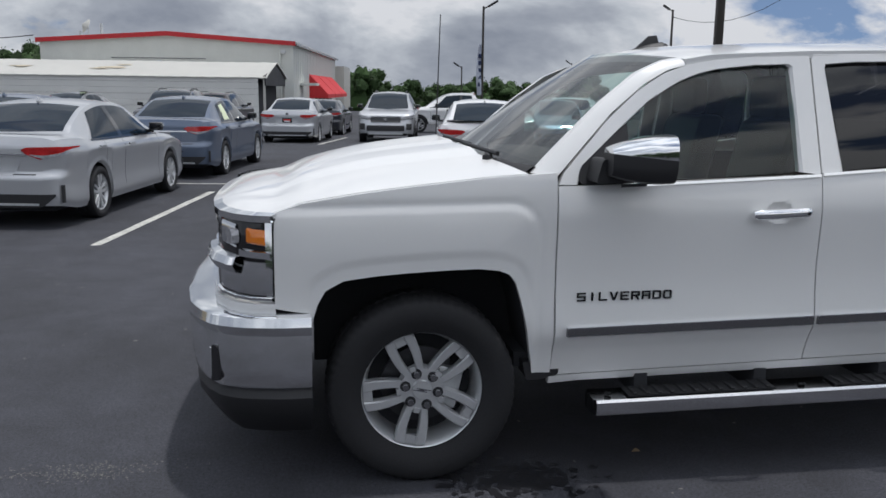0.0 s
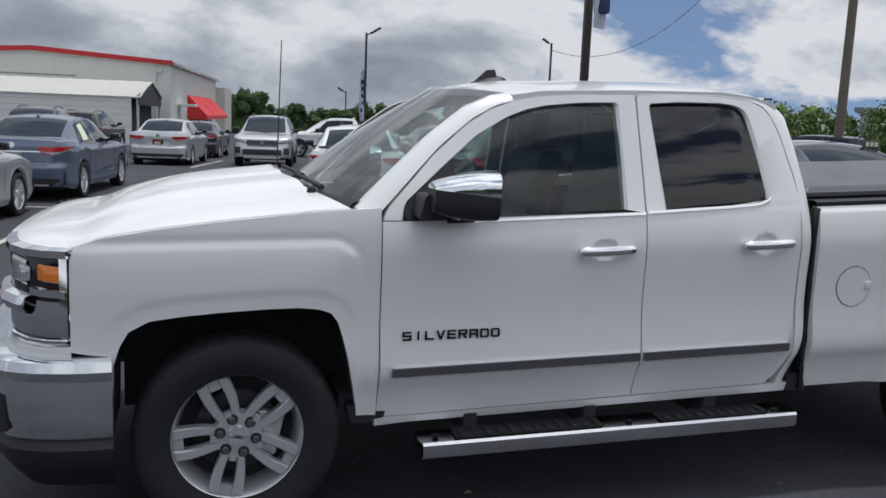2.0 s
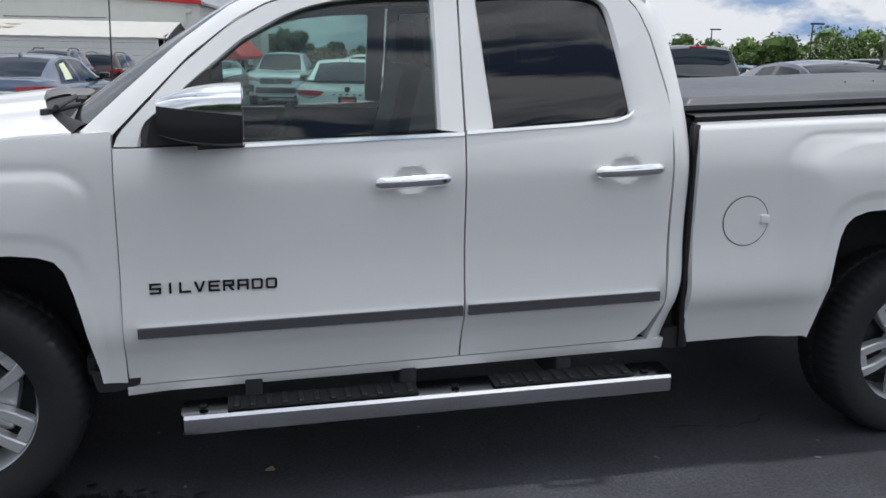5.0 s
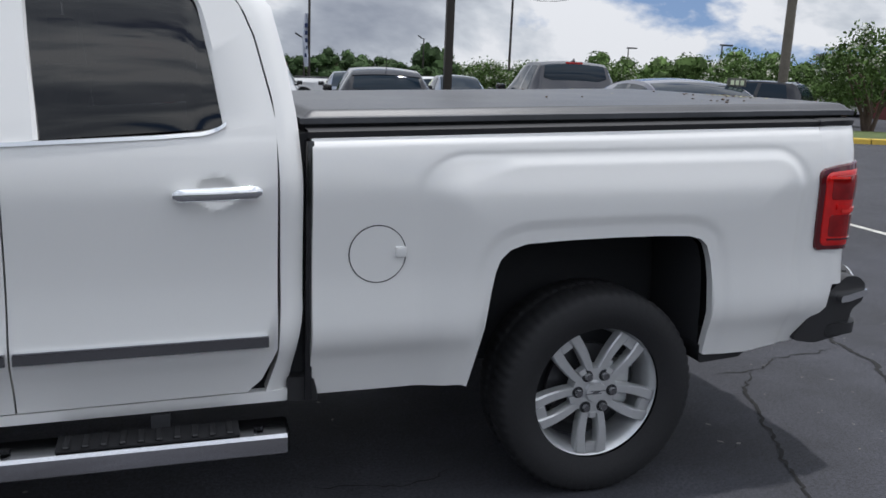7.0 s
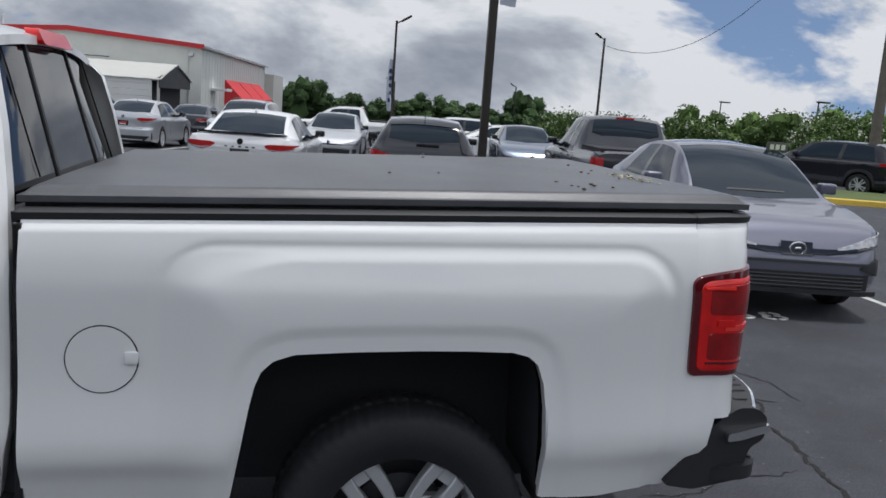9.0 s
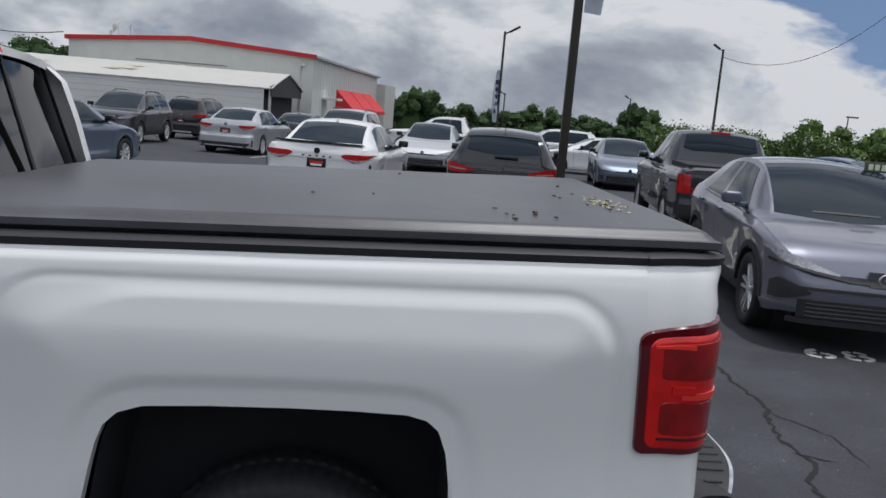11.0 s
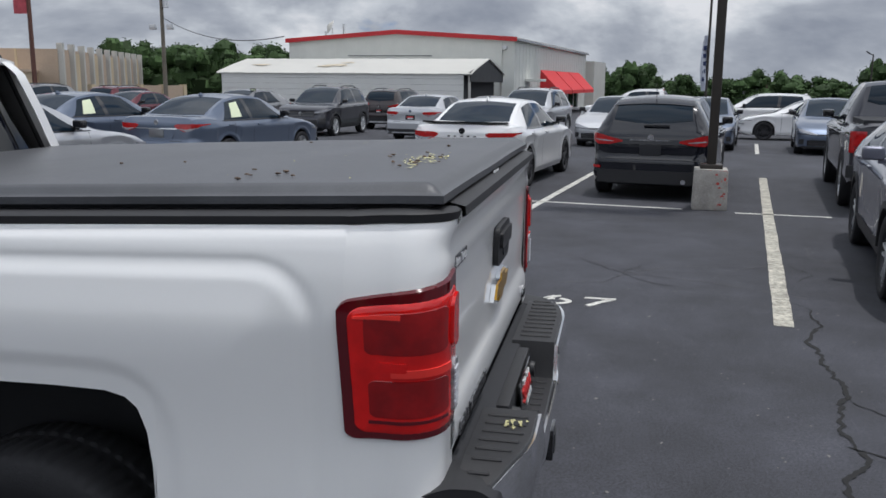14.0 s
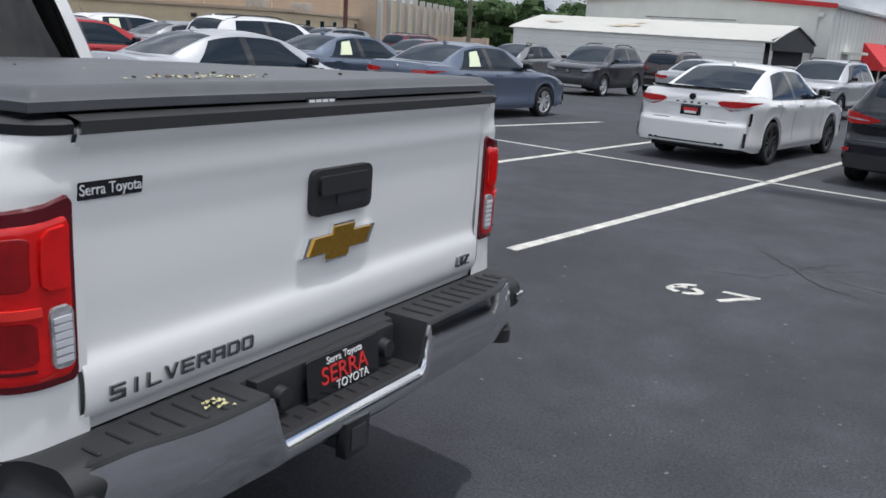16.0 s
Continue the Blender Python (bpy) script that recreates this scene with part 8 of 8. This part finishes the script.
# ---- kerb and grass ----
def kerb_line(t):
    return Vector((17.0 + 9.0 * t, 17.4 - 2.6 * t + 0.5 * math.sin(math.pi * t) * 0.3))
for k in range(5):
    bm = bmesh.new()
    ts = span(k / 5 + 0.002, (k + 1) / 5 - 0.002, 5)
    grid(bm, ts, [(0.0, 0.0), (0.02, 0.13), (0.05, 0.15), (0.22, 0.15), (0.26, 0.02)], lambda t, q: (kerb_line(t).x, kerb_line(t).y + q[0], q[1]))
    tagged(part("kerb", bm, YELLOW), "yellow painted concrete kerb", "kerb", "kerb stones", "structure")
bm = bmesh.new()
grid(bm, span(0, 1, 10), span(0, 1, 6), lambda t, v: (kerb_line(t).x + 3.0 * v, kerb_line(t).y + 0.24 + 3.4 * v, 0.13 + 0.04 * math.sin(3 * v)))
rim(bm, (0, 0, -0.15))
tagged(part("grass_verge", bm, GRASS), "short green grass verge behind the kerb", "grass", kind="structure")


# ---- trees ----
def scatter(name, centres, sizes, tilt, mtl, parent, seed):
    """Many small leaf faces, one bent quad at each centre."""
    r = np.random.default_rng(seed)
    n = len(centres)
    a = r.normal(size=(n, 3))
    a /= np.linalg.norm(a, axis=1)[:, None]
    b = np.cross(a, r.normal(size=(n, 3)))
    b /= np.linalg.norm(b, axis=1)[:, None]
    s = np.asarray(sizes)[:, None]
    c = np.cross(a, b)
    vs = np.stack([centres - a * s, centres + b * s * tilt + c * s * 0.15, centres + a * s, centres - b * s * tilt + c * s * 0.15], 1).reshape(-1, 3)
    me = bpy.data.meshes.new(name)
    me.from_pydata(vs.tolist(), [], np.arange(4 * n).reshape(-1, 4).tolist())
    me.materials.append(mtl)
    ob = new(name, me)
    if parent is not None:
        ob.parent = parent
    return ob


def leaf_tone(name, c, spread):
    m = material(name, c, 0.75, spec=0.2)
    nt = m.node_tree
    g = nt.nodes.new("ShaderNodeNewGeometry")
    rr = nt.nodes.new("ShaderNodeMapRange")
    rr.inputs["To Min"].default_value, rr.inputs["To Max"].default_value = 1 - spread, 1 + spread
    nt.links.new(g.outputs["Random Per Island"], rr.inputs["Value"])
    v = nt.nodes.new("ShaderNodeVectorMath")
    v.operation = "SCALE"
    v.inputs[0].default_value = c
    nt.links.new(rr.outputs[0], v.inputs["Scale"])
    nt.links.new(v.outputs[0], nt.nodes["Principled BSDF"].inputs["Base Color"])
    return m


MYRTLE_LEAF = leaf_tone("myrtle_leaf", (0.092, 0.150, 0.042), 0.5)
WOODS_LEAF = leaf_tone("woods_leaf", (0.042, 0.075, 0.026), 0.5)


def myrtle(at, height, spread, seed, base_z=0.0, dense=5200):
    """A vase-shaped flowering tree: several thin stems, leaf sprays, white blossom heads."""
    r = np.random.default_rng(seed)
    top = thing("crape_myrtle", pose(at[0], at[1], base_z), "green flowering tree with white blossom heads", "tree", "flowering trees")
    bm = bmesh.new()
    tips = []
    for k in range(9):
        a = k * math.tau / 9 + r.uniform(-0.3, 0.3)
        p = Vector((0.12 * math.cos(a), 0.12 * math.sin(a), 0))
        d = Vector((math.cos(a) * r.uniform(0.15, 0.45), math.sin(a) * r.uniform(0.15, 0.45), 1)).normalized()
        rad = 0.07
        for j in range(4):
            q = p + d * height * 0.2
            cyl(bm, p, q, rad, rad * 0.75, 8)
            rad *= 0.75
            p = q
            d = (d + Vector((r.uniform(-0.3, 0.3) + 0.18 * math.cos(a), r.uniform(-0.3, 0.3) + 0.18 * math.sin(a), 0))).normalized()
            tips.append(p.copy())
    part("trunk", bm, BARK, top, "several thin brown stems")["kind"] = "stuff"
    heads = []
    for k in range(64):
        a, u = r.uniform(0, math.tau), math.sqrt(r.uniform(0, 1))
        h = r.uniform(0.30, 0.97) * height
        w = spread * (0.45 + 0.55 * math.sin(math.pi * min(h / height * 0.72 + 0.1, 1)))
        heads.append((w * u * math.cos(a), w * u * math.sin(a), h))
    heads = np.array(heads)
    pick = r.integers(0, len(heads), dense)
    cs = heads[pick] + r.normal(size=(dense, 3)) * np.array([0.30, 0.30, 0.26]) * spread * 0.42
    cs[:, 2] = np.maximum(cs[:, 2], 0.5 + 0.2 * r.random(dense))
    scatter("crown", cs, r.uniform(0.05, 0.11, dense), 0.5, MYRTLE_LEAF, top, seed + 1)
    out = heads[heads[:, 2] > height * 0.45][:34]
    bl = out[r.integers(0, len(out), 700)] * np.array([1.12, 1.12, 1.04]) + r.normal(size=(700, 3)) * np.array([0.10, 0.10, 0.12])
    scatter("blossom", bl, r.uniform(0.03, 0.06, 700), 0.8, BLOSSOM, top, seed + 2)
    return top


myrtle((24.3, 20.6), 3.25, 1.75, 11, 0.1)
myrtle((25.1, 28.3), 2.4, 1.9, 12)
myrtle((29.8, 28.0), 2.7, 1.9, 14)
myrtle((22.6, 35.0), 1.95, 1.7, 13)
myrtle((21.0, 40.0), 1.85, 1.7, 15)
myrtle((33.0, 24.5), 3.1, 2.0, 16)
myrtle((19.4, 44.5), 1.85, 1.7, 17)


def woods(name, places, label, seed, leaf=0.5, count=420, mtl=None):
    """A far belt of trees: trunks, foliage clumps and loose leaves on them, too many to count."""
    r = np.random.default_rng(seed)
    top = thing(name, pose(0, 0, 0), label, "trees", kind="stuff")
    cs, ss = [], []
    bm, cores = bmesh.new(), bmesh.new()
    for x, y, z, h, w in places:
        cyl(bm, (x, y, z), (x, y, z + h * 0.6), 0.22, 0.12, 6)
        lobes = r.normal(size=(11, 3)) * np.array([w * 0.42, w * 0.42, h * 0.17]) + np.array([x, y, z + h * 0.60])
        lobes[:, 2] = np.clip(lobes[:, 2], z + h * 0.15, z + h * 0.86)
        rad = r.uniform(0.75, 1.25, 11)
        for c, k in zip(lobes, rad):
            lump(cores, c, (w * 0.30 * k, w * 0.30 * k, h * 0.15 * k), float(c[0]))
        lump(cores, (x, y, z + h * 0.22), (w * 0.95, w * 0.5, h * 0.26), float(x) + 9)
        pick = r.integers(0, 11, count)
        d = r.normal(size=(count, 3))
        d /= np.linalg.norm(d, axis=1)[:, None]
        k = lobes[pick] + d * np.array([w * 0.32, w * 0.32, h * 0.16]) * (rad[pick] * r.uniform(0.75, 1.1, count))[:, None]
        k[:, 2] = np.clip(k[:, 2], z + h * 0.05, None)
        cs.append(k)
        ss.append(r.uniform(leaf * 0.5, leaf, count))
    t = part("trunk", bm, BARK, top)
    t["kind"] = "stuff"
    c = part("foliage", cores, mtl or WOODS_LEAF, top)
    c["kind"] = "stuff"
    c = scatter("crown", np.concatenate(cs), np.concatenate(ss), 0.6, mtl or WOODS_LEAF, top, seed + 1)
    c["kind"] = "stuff"
    return top


rr_ = random.Random(21)
belt_far = [(x, 118 + rr_.uniform(-6, 6), -1.5, (rr_.uniform(3.6, 4.6) + (2.2 if 3 < x < 9 or 38 < x < 42 else 0.9 if 22 < x < 26 else 0.0) if x < 44 else rr_.uniform(2.7, 3.7)), rr_.uniform(2.2, 3.6)) for x in span(-2, 74, 52)]
woods("tree_belt", belt_far, "distant belt of dark green trees", 31, 0.20, 700)
left_belt = [(x, 128 + rr_.uniform(-8, 8), -1.5, rr_.uniform(7.4, 9.6), rr_.uniform(4, 6)) for x in span(-80, -20, 34)]
woods("wooded_slope", left_belt, "dark green wooded slope", 41, 0.26, 1100)
right_belt = [(33 + 1.7 * k + rr_.uniform(-1, 1), 54 - 1.3 * k + rr_.uniform(-2, 2), -0.8, rr_.uniform(3.4, 4.2) + 0.06 * k, rr_.uniform(2.0, 3.0)) for k in range(14)]
woods("roadside_trees", right_belt, "green trees along the road", 51, 0.13, 1900, MYRTLE_LEAF)
behind = [(x, -40 + rr_.uniform(-4, 4), 0, rr_.uniform(5.0, 8.5), rr_.uniform(3, 5)) for x in span(-80, 90, 44)]
woods("trees_across_road", behind, "dark trees across the road", 61, 0.4, 300)
bm = bmesh.new()
grid(bm, span(-500, 700, 60), [0, 0.5, 1], lambda x, t: (x, 900 + 60 * t, -20 + t * (14 + 5 * math.sin(x * 0.009 + 1) + 4 * math.sin(x * 0.021) + 2 * math.sin(x * 0.05))))
tagged(part("hills", bm, HILL), "far blue-green wooded hills", "hills", kind="structure")
